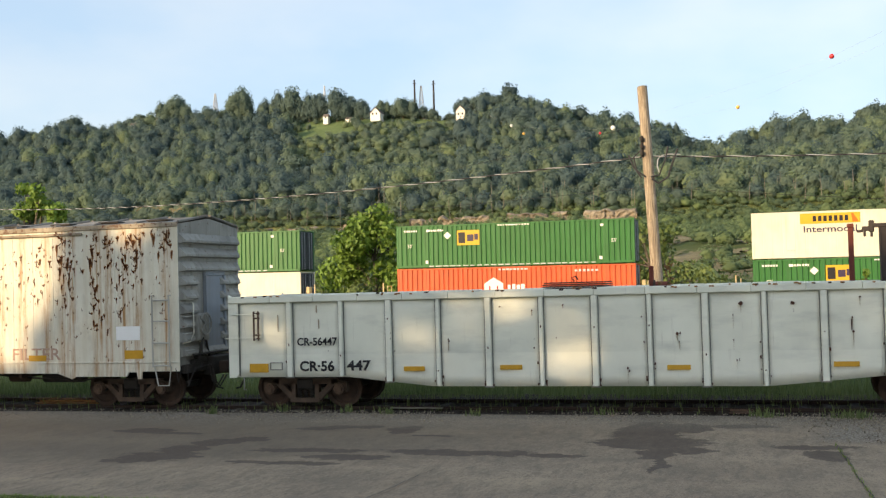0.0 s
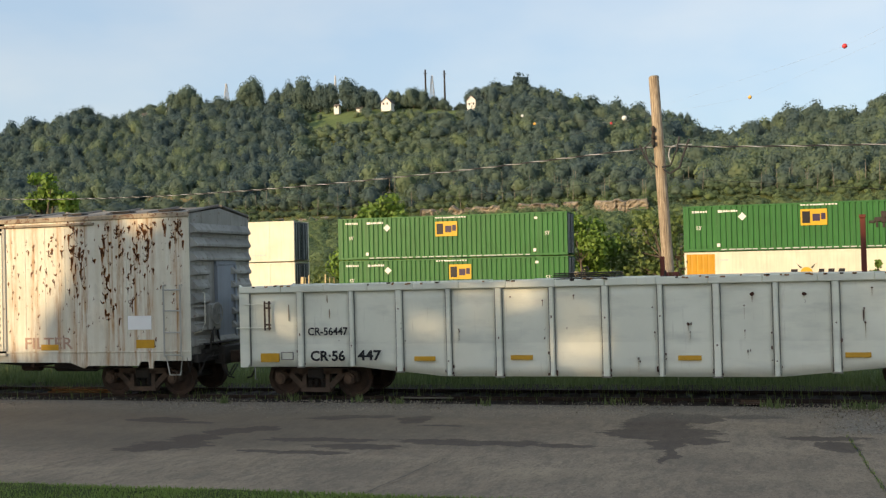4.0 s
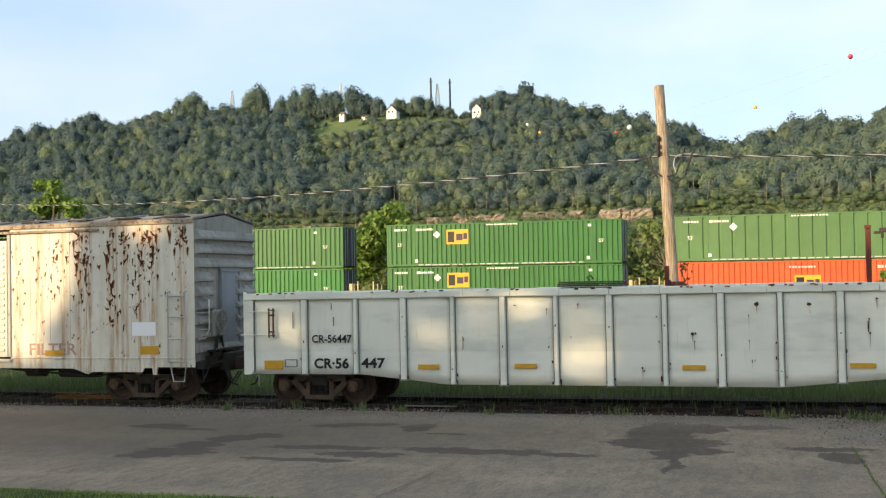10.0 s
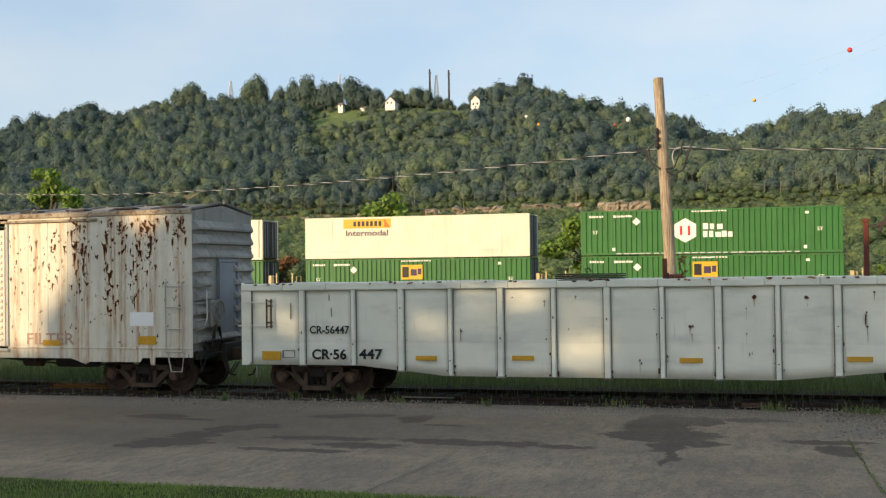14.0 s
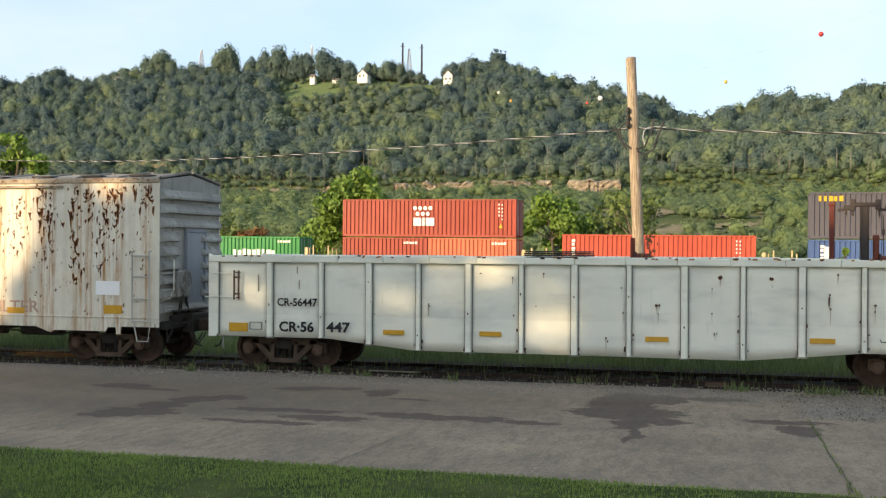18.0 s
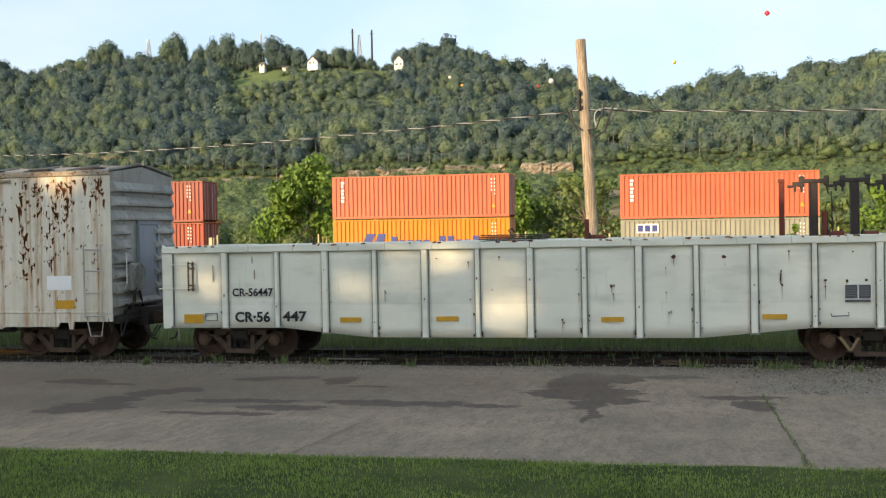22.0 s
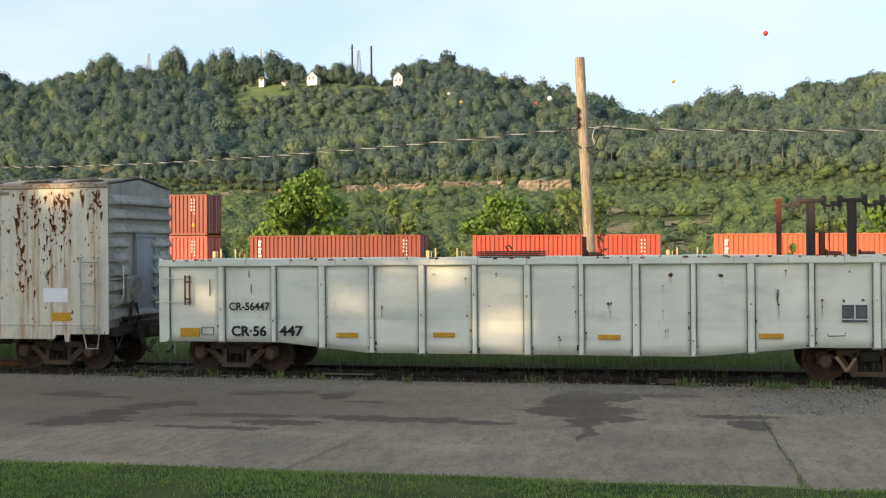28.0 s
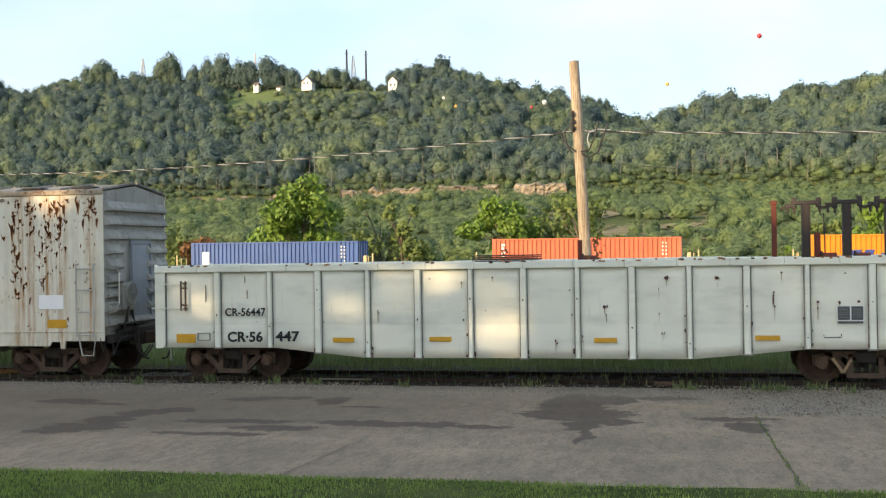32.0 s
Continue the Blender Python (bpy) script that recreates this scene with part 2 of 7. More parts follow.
def asphalt():
    """Old paving with damp, dark stains that have shapes of their own, and grit."""
    k = Tree("asphalt")
    v = k.coords((1, 1, 1), True)
    warp = k.n("TexNoise", Scale=1.5, Detail=7, Roughness=0.72)
    k.to(v, warp.inputs["Vector"])
    away = k.n("VectorMath")
    away.operation = "SUBTRACT"
    k.to(warp.outputs["Color"], away.inputs[0])
    away.inputs[1].default_value = (0.5, 0.5, 0.5)
    bent = k.t.nodes.new("ShaderNodeVectorMath")
    bent.operation = "MULTIPLY_ADD"
    k.to(away.outputs[0], bent.inputs[0])
    bent.inputs[1].default_value = (0.8, 0.8, 0)
    k.to(v, bent.inputs[2])
    grain = k.noise(16, k.coords((1, 0.45, 1), True), 5, 0.8)
    col = k.mix(k.ramp(k.noise(0.35, v, 5, 0.6), 0.3, 0.7), (0.240, 0.175, 0.117, 1), (0.340, 0.255, 0.170, 1))
    col = k.mix(k.math("MULTIPLY", k.ramp(k.noise(1.1, k.coords((1, 0.45, 1), True), 7, 0.72), 0.42, 0.70), 0.50), col, (0.130, 0.104, 0.078, 1))
    col = k.mix(k.math("MULTIPLY", k.ramp(k.noise(6.0, k.coords((1, 0.30, 1), True), 7, 0.8), 0.47, 0.60), 0.55), col, (0.125, 0.098, 0.070, 1))
    col = k.mix(k.math("MULTIPLY", k.ramp(grain, 0.50, 0.74), 0.42), col, (0.42, 0.34, 0.245, 1))
    col = k.mix(k.math("MULTIPLY", k.ramp(k.noise(0.55, k.coords((0.35, 1.1, 1), True), 6, 0.62), 0.52, 0.70), 0.55), col, (0.40, 0.30, 0.195, 1))
    col = k.mix(k.math("MULTIPLY", k.ramp(k.noise(24, k.coords((1, 0.5, 1), True), 5, 0.8), 0.50, 0.68), 0.6), col, (0.085, 0.068, 0.050, 1))
    col = k.mix(k.math("MULTIPLY", k.ramp(k.noise(2.6, k.coords((0.8, 0.5, 1), True), 8, 0.75), 0.50, 0.66), 0.4), col, (0.150, 0.115, 0.080, 1))
    ragged = k.math("MULTIPLY", k.math("SUBTRACT", k.noise(2.6, k.coords((0.7, 1.3, 1), True), 9, 0.78), 0.5), 1.5)
    total = None
    for x, y, rx, ry in ((-1.98, 19.2, 0.98, 0.75), (-2.05, 20.5, 0.72, 1.4), (-1.45, 21.0, 0.5, 0.7), (-1.31, 18.48, 0.5, 0.38), (-1.62, 17.05, 0.12, 0.65), (-1.73, 18.0, 0.30, 0.50), (0.71, 18.9, 0.70, 0.33), (0.85, 18.14, 0.34, 0.5), (1.0, 17.76, 0.22, 0.33),
                         (-7.75, 17.82, 1.15, 0.27), (-4.89, 17.75, 1.45, 0.32), (-3.3, 17.68, 0.62, 0.2), (-6.76, 17.14, 0.9, 0.28), (-7.68, 16.51, 1.1, 0.22), (-10.01, 16.89, 0.8, 0.48), (-10.4, 16.42, 0.6, 0.2),
                         (-10.05, 17.71, 0.5, 0.5), (-9.79, 18.6, 0.46, 0.45), (-9.4, 18.95, 0.42, 0.35), (-12.18, 19.92, 0.75, 0.36), (-11.36, 19.59, 0.65, 0.2), (-8.56, 20.52, 0.55, 0.28), (-7.94, 20.74, 0.65, 0.22),
                         (-6.77, 20.46, 0.3, 0.6), (-5.97, 19.66, 0.5, 0.12), (-0.44, 21.37, 0.55, 0.36)):
        d = k.t.nodes.new("ShaderNodeVectorMath")
        d.operation = "SUBTRACT"
        k.to(bent.outputs[0], d.inputs[0])
        d.inputs[1].default_value = (x, y, 0)
        sc = k.t.nodes.new("ShaderNodeVectorMath")
        sc.operation = "MULTIPLY"
        k.to(d.outputs[0], sc.inputs[0])
        sc.inputs[1].default_value = (1 / rx, 1 / ry, 0)
        ln = k.t.nodes.new("ShaderNodeVectorMath")
        ln.operation = "LENGTH"
        k.to(sc.outputs[0], ln.inputs[0])
        one = k.ramp(k.math("ADD", ln.outputs["Value"], ragged), 0.90, 1.10, (1, 1, 1, 1), (0, 0, 0, 1))
        total = one if total is None else k.math("MAXIMUM", total, one)
    # a broad stretch on the left, darker, with a ragged edge
    d = k.t.nodes.new("ShaderNodeVectorMath")
    d.operation = "MULTIPLY_ADD"
    k.to(bent.outputs[0], d.inputs[0])
    d.inputs[1].default_value, d.inputs[2].default_value = (0.095, 0.26, 0), (1.17, -5.0, 0)
    ln = k.t.nodes.new("ShaderNodeVectorMath")
    ln.operation = "LENGTH"
    k.to(d.outputs[0], ln.inputs[0])
    old = k.ramp(k.math("ADD", ln.outputs["Value"], k.math("MULTIPLY", ragged, 0.4)), 0.55, 1.25, (1, 1, 1, 1), (0, 0, 0, 1))
    col = k.mix(k.math("MULTIPLY", old, 0.66), col, (0.105, 0.080, 0.055, 1))
    col = k.mix(k.math("MULTIPLY", total, k.math("ADD", 0.53, k.math("MULTIPLY", k.noise(5, k.coords((1, 0.5, 1), True), 6, 0.75), 0.6))), col, (0.068, 0.046, 0.032, 1))
    # loose grit and old ballast along the track
    place = k.n("SeparateXYZ")
    k.to(bent.outputs[0], place.inputs[0])
    near = k.ramp(k.math("MULTIPLY", place.outputs["Y"], 0.04), 0.815, 0.90)
    speck = k.mix(k.ramp(k.noise(26, v, 4, 0.7), 0.44, 0.62), (0.105, 0.090, 0.073, 1), (0.33, 0.285, 0.225, 1))
    spill = k.math("MULTIPLY", k.ramp(k.math("MULTIPLY", place.outputs["X"], 0.2), 0.10, 0.24), k.ramp(k.math("MULTIPLY", place.outputs["Y"], 0.04), 0.768, 0.792))
    near = k.math("MAXIMUM", near, spill)
    col = k.mix(k.math("MULTIPLY", near, 0.75), col, speck)
    k.bump(grain, 0.5, 0.01)
    return k.done(col, k.ramp(total, 0, 1, (0.94,) * 3 + (1,), (0.86,) * 3 + (1,)))


def soil(name, a, b, scale, fine, bump=0.5, distance=0.03):
    k = Tree(name)
    v = k.coords((1, 1, 1), True)
    f = k.noise(fine, v, 5, 0.65)
    col = k.mix(k.ramp(k.noise(scale, v, 5, 0.6), 0.32, 0.68), a, b)
    col = k.mix(k.ramp(f, 0.35, 0.75, (0, 0, 0, 1), (0.6, 0.6, 0.6, 1)), col, shade(a, 0.55))
    k.bump(f, bump, distance)
    k.b.inputs["Specular IOR Level"].default_value = 0.08
    return k.done(col, 0.95)


def timber(name, a, b):
    k = Tree(name)
    v = k.coords((14, 14, 0.6))
    g = k.noise(3.0, v, 6, 0.7)
    col = k.mix(k.ramp(g, 0.35, 0.65), a, b)
    col = k.mix(k.math("MULTIPLY", k.ramp(k.noise(0.9, k.coords(), 4), 0.5, 0.75), 0.6), col, shade(a, 0.6))
    split_ = k.ramp(k.noise(2.0, k.coords((22, 22, 0.35)), 5, 0.7), 0.58, 0.66)
    col = k.mix(k.math("MULTIPLY", split_, 0.6), col, shade(a, 0.45))
    k.bump(g, 0.5, 0.02)
    return k.done(col, 0.85)


M = dict(
    white_car=boxcar_paint(), gondola=gondola_paint(), asphalt=asphalt(),
    end_grey=paint("grey boxcar end paint", (0.30, 0.287, 0.252, 1), 0.65, 0.45, 0.3, 0.75),
    eave=paint("rusty eave paint", (0.36, 0.30, 0.22, 1), 0.75, 0.8, 0.35, 0.7),
    roof=paint("rusty weathered roof sheet", (0.20, 0.185, 0.16, 1), 0.75, 0.55, 0.45, 0.6),
    end_blue=paint("blue-grey door paint", (0.255, 0.275, 0.300, 1), 0.6, 0.15, 0.12, 0.3),
    rail_white=paint("chipped off-white ironwork", (0.46, 0.45, 0.40, 1), 0.6, 0.25, 0.15, 0.4),
    scar=plain("dark flaking rust", (0.118, 0.042, 0.016, 1), 0.9, 0, 0.5, 9),
    bleed=plain("orange-brown rust run", (0.33, 0.150, 0.048, 1), 0.8, 0, 0.35, 7),
    pale_rust=plain("thin rust stain", (0.40, 0.31, 0.215, 1), 0.8, 0, 0.2, 7),
    tan_iron=plain("tan dusty iron", (0.36, 0.25, 0.15, 1), 0.85, 0, 0.3, 7),
    grey_mark=plain("pale lettering", (0.55, 0.56, 0.55, 1), 0.6, 0, 0.1, 4),
    placard=plain("clean white placard", (0.90, 0.90, 0.88, 1), 0.5, 0, 0.02, 3),
    iron=plain("dark oiled iron", (0.045, 0.038, 0.033, 1), 0.7, 0.2, 0.35, 5),
    frame_steel=plain("dusty cast truck frame", (0.115, 0.078, 0.056, 1), 0.85, 0.1, 0.35, 6),
    rusty=plain("rusty cast steel", (0.072, 0.045, 0.032, 1), 0.85, 0.1, 0.4, 6),
    hub=plain("rusty bearing cap", (0.125, 0.078, 0.052, 1), 0.8, 0.1, 0.35, 8),
    rail=plain("rusty rail steel", (0.055, 0.036, 0.028, 1), 0.7, 0.4, 0.3, 5),
    tie=timber("dark sleeper wood", (0.030, 0.024, 0.019, 1), (0.07, 0.055, 0.042, 1)),
    pole=timber("weathered pole wood", (0.135, 0.096, 0.064, 1), (0.56, 0.46, 0.34, 1)),
    yellow=plain("yellow reflective tape", (0.62, 0.33, 0.03, 1), 0.4, 0, 0.12, 6),
    white=plain("white marking paint", (0.78, 0.77, 0.73, 1), 0.5, 0, 0.06, 5),
    ink=plain("black stencil paint", (0.018, 0.018, 0.02, 1), 0.6, 0, 0.2, 8),
    faded=plain("faded red lettering", (0.50, 0.33, 0.25, 1), 0.7, 0, 0.15, 6),
    panel=plain("dark worn panel", (0.105, 0.112, 0.122, 1), 0.7, 0, 0.35, 9),
    pale_bark=plain("pale bark", (0.27, 0.245, 0.20, 1), 0.9, 0, 0.3, 0.5),
    seam=plain("shaded, grimy seam", (0.19, 0.185, 0.165, 1), 0.9, 0, 0.3, 9),
    hole=plain("rust hole", (0.095, 0.042, 0.026, 1), 0.9, 0, 0.3, 20),
    red_post=plain("rusty red steel", (0.17, 0.045, 0.03, 1), 0.75, 0.1, 0.3, 5),
    dark_post=plain("dark brown steel", (0.062, 0.050, 0.044, 1), 0.7, 0.2, 0.25, 4),
    stones=leafy("loose stones", (0.12, 0.098, 0.074, 1), (0.40, 0.335, 0.255, 1), 0.9, 0.8),
    gravel=soil("track gravel", (0.045, 0.036, 0.030, 1), (0.095, 0.080, 0.068, 1), 1.5, 28, 0.9, 0.04),
    lawn=soil("lawn soil", (0.035, 0.055, 0.014, 1), (0.10, 0.115, 0.034, 1), 0.9, 22),
    field=soil("rough grass ground", (0.030, 0.050, 0.016, 1), (0.075, 0.095, 0.03, 1), 0.12, 2.5, 0.6, 0.2),
    slope=soil("wooded slope ground", (0.060, 0.088, 0.030, 1), (0.15, 0.155, 0.065, 1), 0.03, 0.6, 0.8, 0.6),
    meadow=soil("hilltop meadow", (0.10, 0.145, 0.065, 1), (0.16, 0.21, 0.09, 1), 0.05, 0.5, 0.4, 0.3),
    bank=soil("dry grass bank", (0.15, 0.135, 0.075, 1), (0.29, 0.25, 0.155, 1), 0.2, 1.5, 0.8, 0.3),
    rock=soil("tan sandstone", (0.18, 0.148, 0.112, 1), (0.42, 0.36, 0.275, 1), 0.12, 0.9, 1.0, 0.6),
    blade=leafy("grass blades", (0.085, 0.142, 0.032, 1), (0.235, 0.305, 0.074, 1), 0.6, 0.5),
    weed=leafy("tall weeds", (0.070, 0.108, 0.036, 1), (0.175, 0.215, 0.078, 1), 0.6, 0.3),
    # leaf greens paled and blued to paint in distance haze; the scrub takes less
    wood_far=far_leafy("hazy hill forest leaves", (0.104, 0.158, 0.168, 1), (0.240, 0.308, 0.172, 1)),
    wood_low=far_leafy("lightly hazed scrub leaves", (0.098, 0.150, 0.116, 1), (0.218, 0.292, 0.134, 1)),
    tree_near=leafy("sunlit tree leaves", (0.065, 0.125, 0.020, 1), (0.17, 0.27, 0.045, 1), 0.55, 0.3),
    bush=leafy("roadside bush leaves", (0.065, 0.105, 0.030, 1), (0.155, 0.205, 0.060, 1), 0.6, 0.2),
    rust_bush=leafy("reddish bush leaves", (0.10, 0.05, 0.02, 1), (0.20, 0.10, 0.035, 1), 0.6, 0.2),
    bark=timber("grey bark", (0.07, 0.055, 0.042, 1), (0.15, 0.12, 0.095, 1)),
    sheath=plain("black cable sheath", (0.035, 0.035, 0.037, 1), 0.6, 0, 0.1, 3),
    wire=plain("weathered cable", (0.45, 0.46, 0.46, 1), 0.5, 0.2, 0.1, 3),
    house=plain("white house siding", (0.75, 0.74, 0.70, 1), 0.7, 0, 0.06, 0.5),
    shingle=plain("grey shingles", (0.16, 0.14, 0.13, 1), 0.9, 0, 0.2, 1),
    glass=plain("dark window glass", (0.02, 0.025, 0.03, 1), 0.15, 0, 0.1, 1),
    mast=plain("dark mast steel", (0.035, 0.034, 0.035, 1), 0.7, 0.2, 0.2, 1),
    lattice=plain("pale galvanised lattice", (0.42, 0.43, 0.44, 1), 0.5, 0.3, 0.1, 1),
    ball_red=plain("red marker ball", (0.62, 0.05, 0.06, 1), 0.4, 0, 0.05, 1),
    ball_white=plain("white marker ball", (0.8, 0.8, 0.76, 1), 0.4, 0, 0.05, 1),
    ball_yellow=plain("orange marker ball", (0.75, 0.42, 0.10, 1), 0.4, 0, 0.05, 1),
)

# ---- building blocks ----


def part(name, bm, material, parent=None, label=""):
    """Link a bmesh as one mesh object under a thing or under a part."""
    me = bpy.data.meshes.new(name)
    bm.to_mesh(me)
    bm.free()
    return piece(name, me, material, parent, label)


def piece(name, me, material, parent=None, label=""):
    """Link a finished mesh, which alike pieces may share."""
    if material is not None and not me.materials:
        me.materials.append(material)
    ob = new(name, me)
    if parent is not None:
        ob.parent = parent
    if label:
        ob["label"] = label
    return ob


def thing(name, at, label, category, group="", kind=""):
    ob = new(name)
    ob.matrix_basis = at if isinstance(at, Matrix) else Matrix.Translation(at)
    return tagged(ob, label, category, group, kind)


def box(bm, x0, x1, y0, y1, z0, z1, bevel=0.0):
    made = bmesh.ops.create_cube(bm, size=1.0, matrix=Matrix.Translation(((x0 + x1) / 2, (y0 + y1) / 2, (z0 + z1) / 2)) @ Matrix.Diagonal((x1 - x0, y1 - y0, z1 - z0, 1)))
    if bevel:
        edges = list({e for v in made["verts"] for e in v.link_edges})
        bmesh.ops.bevel(bm, geom=edges, offset=bevel, segments=1, affect="EDGES")
    return bm


def solid(x0, x1, y0, y1, z0, z1, bevel=0.0):
    return box(bmesh.new(), x0, x1, y0, y1, z0, z1, bevel)


def rod(bm, p, q, r, seg=8, r2=None):
    p, q = Vector(p), Vector(q)
    m = Matrix.Translation((p + q) / 2) @ (q - p).to_track_quat("Z", "Y").to_matrix().to_4x4()
    bmesh.ops.create_cone(bm, cap_ends=True, segments=seg, radius1=r, radius2=r if r2 is None else r2, depth=(q - p).length, matrix=m)
    return bm


def beam(bm, p, q, w, d):
    """A bar from p to q, w thick in the plane of x and z, d deep along y."""
    p, q = Vector(p), Vector(q)
    along = (q - p).normalized()
    side = along.cross(Vector((0, 1, 0))).normalized()
    m = Matrix(((along.x, 0, side.x, 0), (along.y, 1, side.y, 0), (along.z, 0, side.z, 0), (0, 0, 0, 1)))
    bmesh.ops.create_cube(bm, size=1.0, matrix=Matrix.Translation((p + q) / 2) @ m @ Matrix.Diagonal(((q - p).length, d, w, 1)))
    return bm


def tube(bm, points, r, seg=6):
    """A round bar bent through the points."""
    pts = [Vector(p) for p in points]
    rings = []
    for i, p in enumerate(pts):
        way = (pts[min(i + 1, len(pts) - 1)] - pts[max(i - 1, 0)]).normalized()
        side = way.cross(Vector((0, 0, 1)) if abs(way.z) < 0.9 else Vector((0, 1, 0))).normalized()
        other = way.cross(side)
        rings.append([bm.verts.new(p + (side * math.cos(2 * math.pi * k / seg) + other * math.sin(2 * math.pi * k / seg)) * r) for k in range(seg)])
    for a, b in zip(rings, rings[1:]):
        for k in range(seg):
            bm.faces.new((a[k], a[(k + 1) % seg], b[(k + 1) % seg], b[k]))
    bm.faces.new(rings[0][::-1])
    bm.faces.new(rings[-1])
    return bm


def outline(bm, pts, y0, y1):
    """A plate with the given outline in x and z, from y0 to y1."""
    a = [bm.verts.new((x, y0, z)) for x, z in pts]
    b = [bm.verts.new((x, y1, z)) for x, z in pts]
    bm.faces.new(a)
    bm.faces.new(b[::-1])
    for i in range(len(pts)):
        j = (i + 1) % len(pts)
        bm.faces.new((a[j], a[i], b[i], b[j]))
    bmesh.ops.recalc_face_normals(bm, faces=bm.faces)
    return bm


def array_mesh(name, verts, faces, smooth=False):
    """A mesh from arrays: verts (n, 3), faces (m, 3 or 4)."""
    verts, faces = np.asarray(verts, np.float32), np.asarray(faces, np.int32)
    me = bpy.data.meshes.new(name)
    me.vertices.add(len(verts))
    me.vertices.foreach_set("co", verts.ravel())
    me.loops.add(faces.size)
    me.loops.foreach_set("vertex_index", faces.ravel())
    me.polygons.add(len(faces))
    me.polygons.foreach_set("loop_start", np.arange(0, faces.size, faces.shape[1], dtype=np.int32))
    me.polygons.foreach_set("use_smooth", np.full(len(faces), smooth))
    me.update(calc_edges=True)
    return me


def toned(ob, tone):
    """Give each vertex its tree's green, 0 (old, dark, bluest with haze) to 1 (young and light)."""
    ob.data.attributes.new("tone", "FLOAT", "POINT").data.foreach_set("value", np.asarray(tone, np.float32))
    return ob


def grid_mesh(name, xs, ys, height, smooth=True):
    xx, yy = np.meshgrid(xs, ys)
    v = np.stack([xx, yy, height(xx, yy)], -1).reshape(-1, 3)
    i = (np.arange(len(ys) - 1)[:, None] * len(xs) + np.arange(len(xs) - 1)[None]).ravel()
    return array_mesh(name, v, np.stack([i, i + 1, i + len(xs) + 1, i + len(xs)], -1), smooth)


letter_meshes = {}


def letters(text, width, height, deep=0.004, bold=0.012):
    """A mesh of the words, standing in x and z and facing -y, width by height, from its lower left corner."""
    key = (text, round(width, 3), round(height, 3), bold)
    if key not in letter_meshes:
        cu = bpy.data.curves.new("letters", "FONT")
        cu.body, cu.extrude, cu.resolution_u, cu.offset = text, 0.01, 3, bold
        ob = bpy.data.objects.new("letters", cu)
        scene.collection.objects.link(ob)
        bpy.context.view_layer.update()
        me = bpy.data.meshes.new_from_object(ob.evaluated_get(bpy.context.evaluated_depsgraph_get()))
        bpy.data.objects.remove(ob)
        co = np.empty(len(me.vertices) * 3, np.float32)
        me.vertices.foreach_get("co", co)
        co = co.reshape(-1, 3)
        lo, hi = co.min(0), co.max(0)
        xz = (co[:, :2] - lo[:2]) / (hi[:2] - lo[:2]) * (width, height)
        y = np.where(co[:, 2] > 0, -deep, 0.0)
        me.vertices.foreach_set("co", np.stack([xz[:, 0], y, xz[:, 1]], -1).astype(np.float32).ravel())
        me.materials.clear()
        me.update()
        letter_meshes[key] = me
    return letter_meshes[key]


def sign_words(name, text, x, y, z, width, height, material, parent, label="", bold=0.012):
    me = letters(text, width, height, 0.004, bold)
    if me.materials and me.materials[0] != material:
        me = me.copy()
        me.materials.clear()
    ob = piece(name, me, material, parent, label)
    ob.location = (x, y, z)
    return ob


def rect(x0, z0, x1, z1):
    return [(x0, z0), (x1, z0), (x1, z1), (x0, z1)]


def bars(t, x, z, width, height, y, material, n=6):
    """Small writing that cannot be read: a row of bars."""
    r = random.Random(int(x * 100) + n)
    bm = bmesh.new()
    a = x
    for i in range(n):
        w = width / n * r.uniform(0.5, 0.9)
        outline(bm, rect(a, z, a + w, z + height * r.uniform(0.8, 1)), y - 0.006, y)
        a += width / n
    return tagged(part("small_lettering", bm, material, t), kind="stuff")


# ---- leaves ----
rng = np.random.default_rng(7)


def leaf_quads(centres, normals, size, rng=rng):
    """One bent leaf or tuft for each centre, turned about its normal at random."""
    n = len(centres)
    normals = normals / np.linalg.norm(normals, axis=1, keepdims=True)
    other = rng.normal(size=(n, 3))
    u = np.cross(normals, other)
    u /= np.linalg.norm(u, axis=1, keepdims=True)
    w = np.cross(normals, u)
    s = (np.asarray(size) * rng.uniform(0.6, 1.3, n))[:, None]
    long, wide = s * 0.5, s * rng.uniform(0.28, 0.5, n)[:, None]
    bend = normals * s * rng.uniform(-0.22, 0.22, n)[:, None]
    v = np.stack([centres - u * long + bend, centres - w * wide, centres + u * long + bend, centres + w * wide], 1)
    return v.reshape(-1, 3), np.arange(4 * n).reshape(n, 4)


def leaf_flakes(centres, normals, size, rng=rng):
    """One three-cornered tuft for each centre: enough for far woods."""
    n = len(centres)
    normals = normals / np.linalg.norm(normals, axis=1, keepdims=True)
    u = np.cross(normals, rng.normal(size=(n, 3)))
    u /= np.linalg.norm(u, axis=1, keepdims=True)
    w = np.cross(normals, u)
    s = (np.asarray(size) * rng.uniform(0.6, 1.4, n))[:, None]
    v = np.stack([centres - u * s * 0.5 - w * s * 0.3, centres + u * s * 0.5 - w * s * rng.uniform(0.1, 0.5, (n, 1)), centres + w * s * 0.6], 1)
    return v.reshape(-1, 3), np.arange(3 * n).reshape(n, 3)


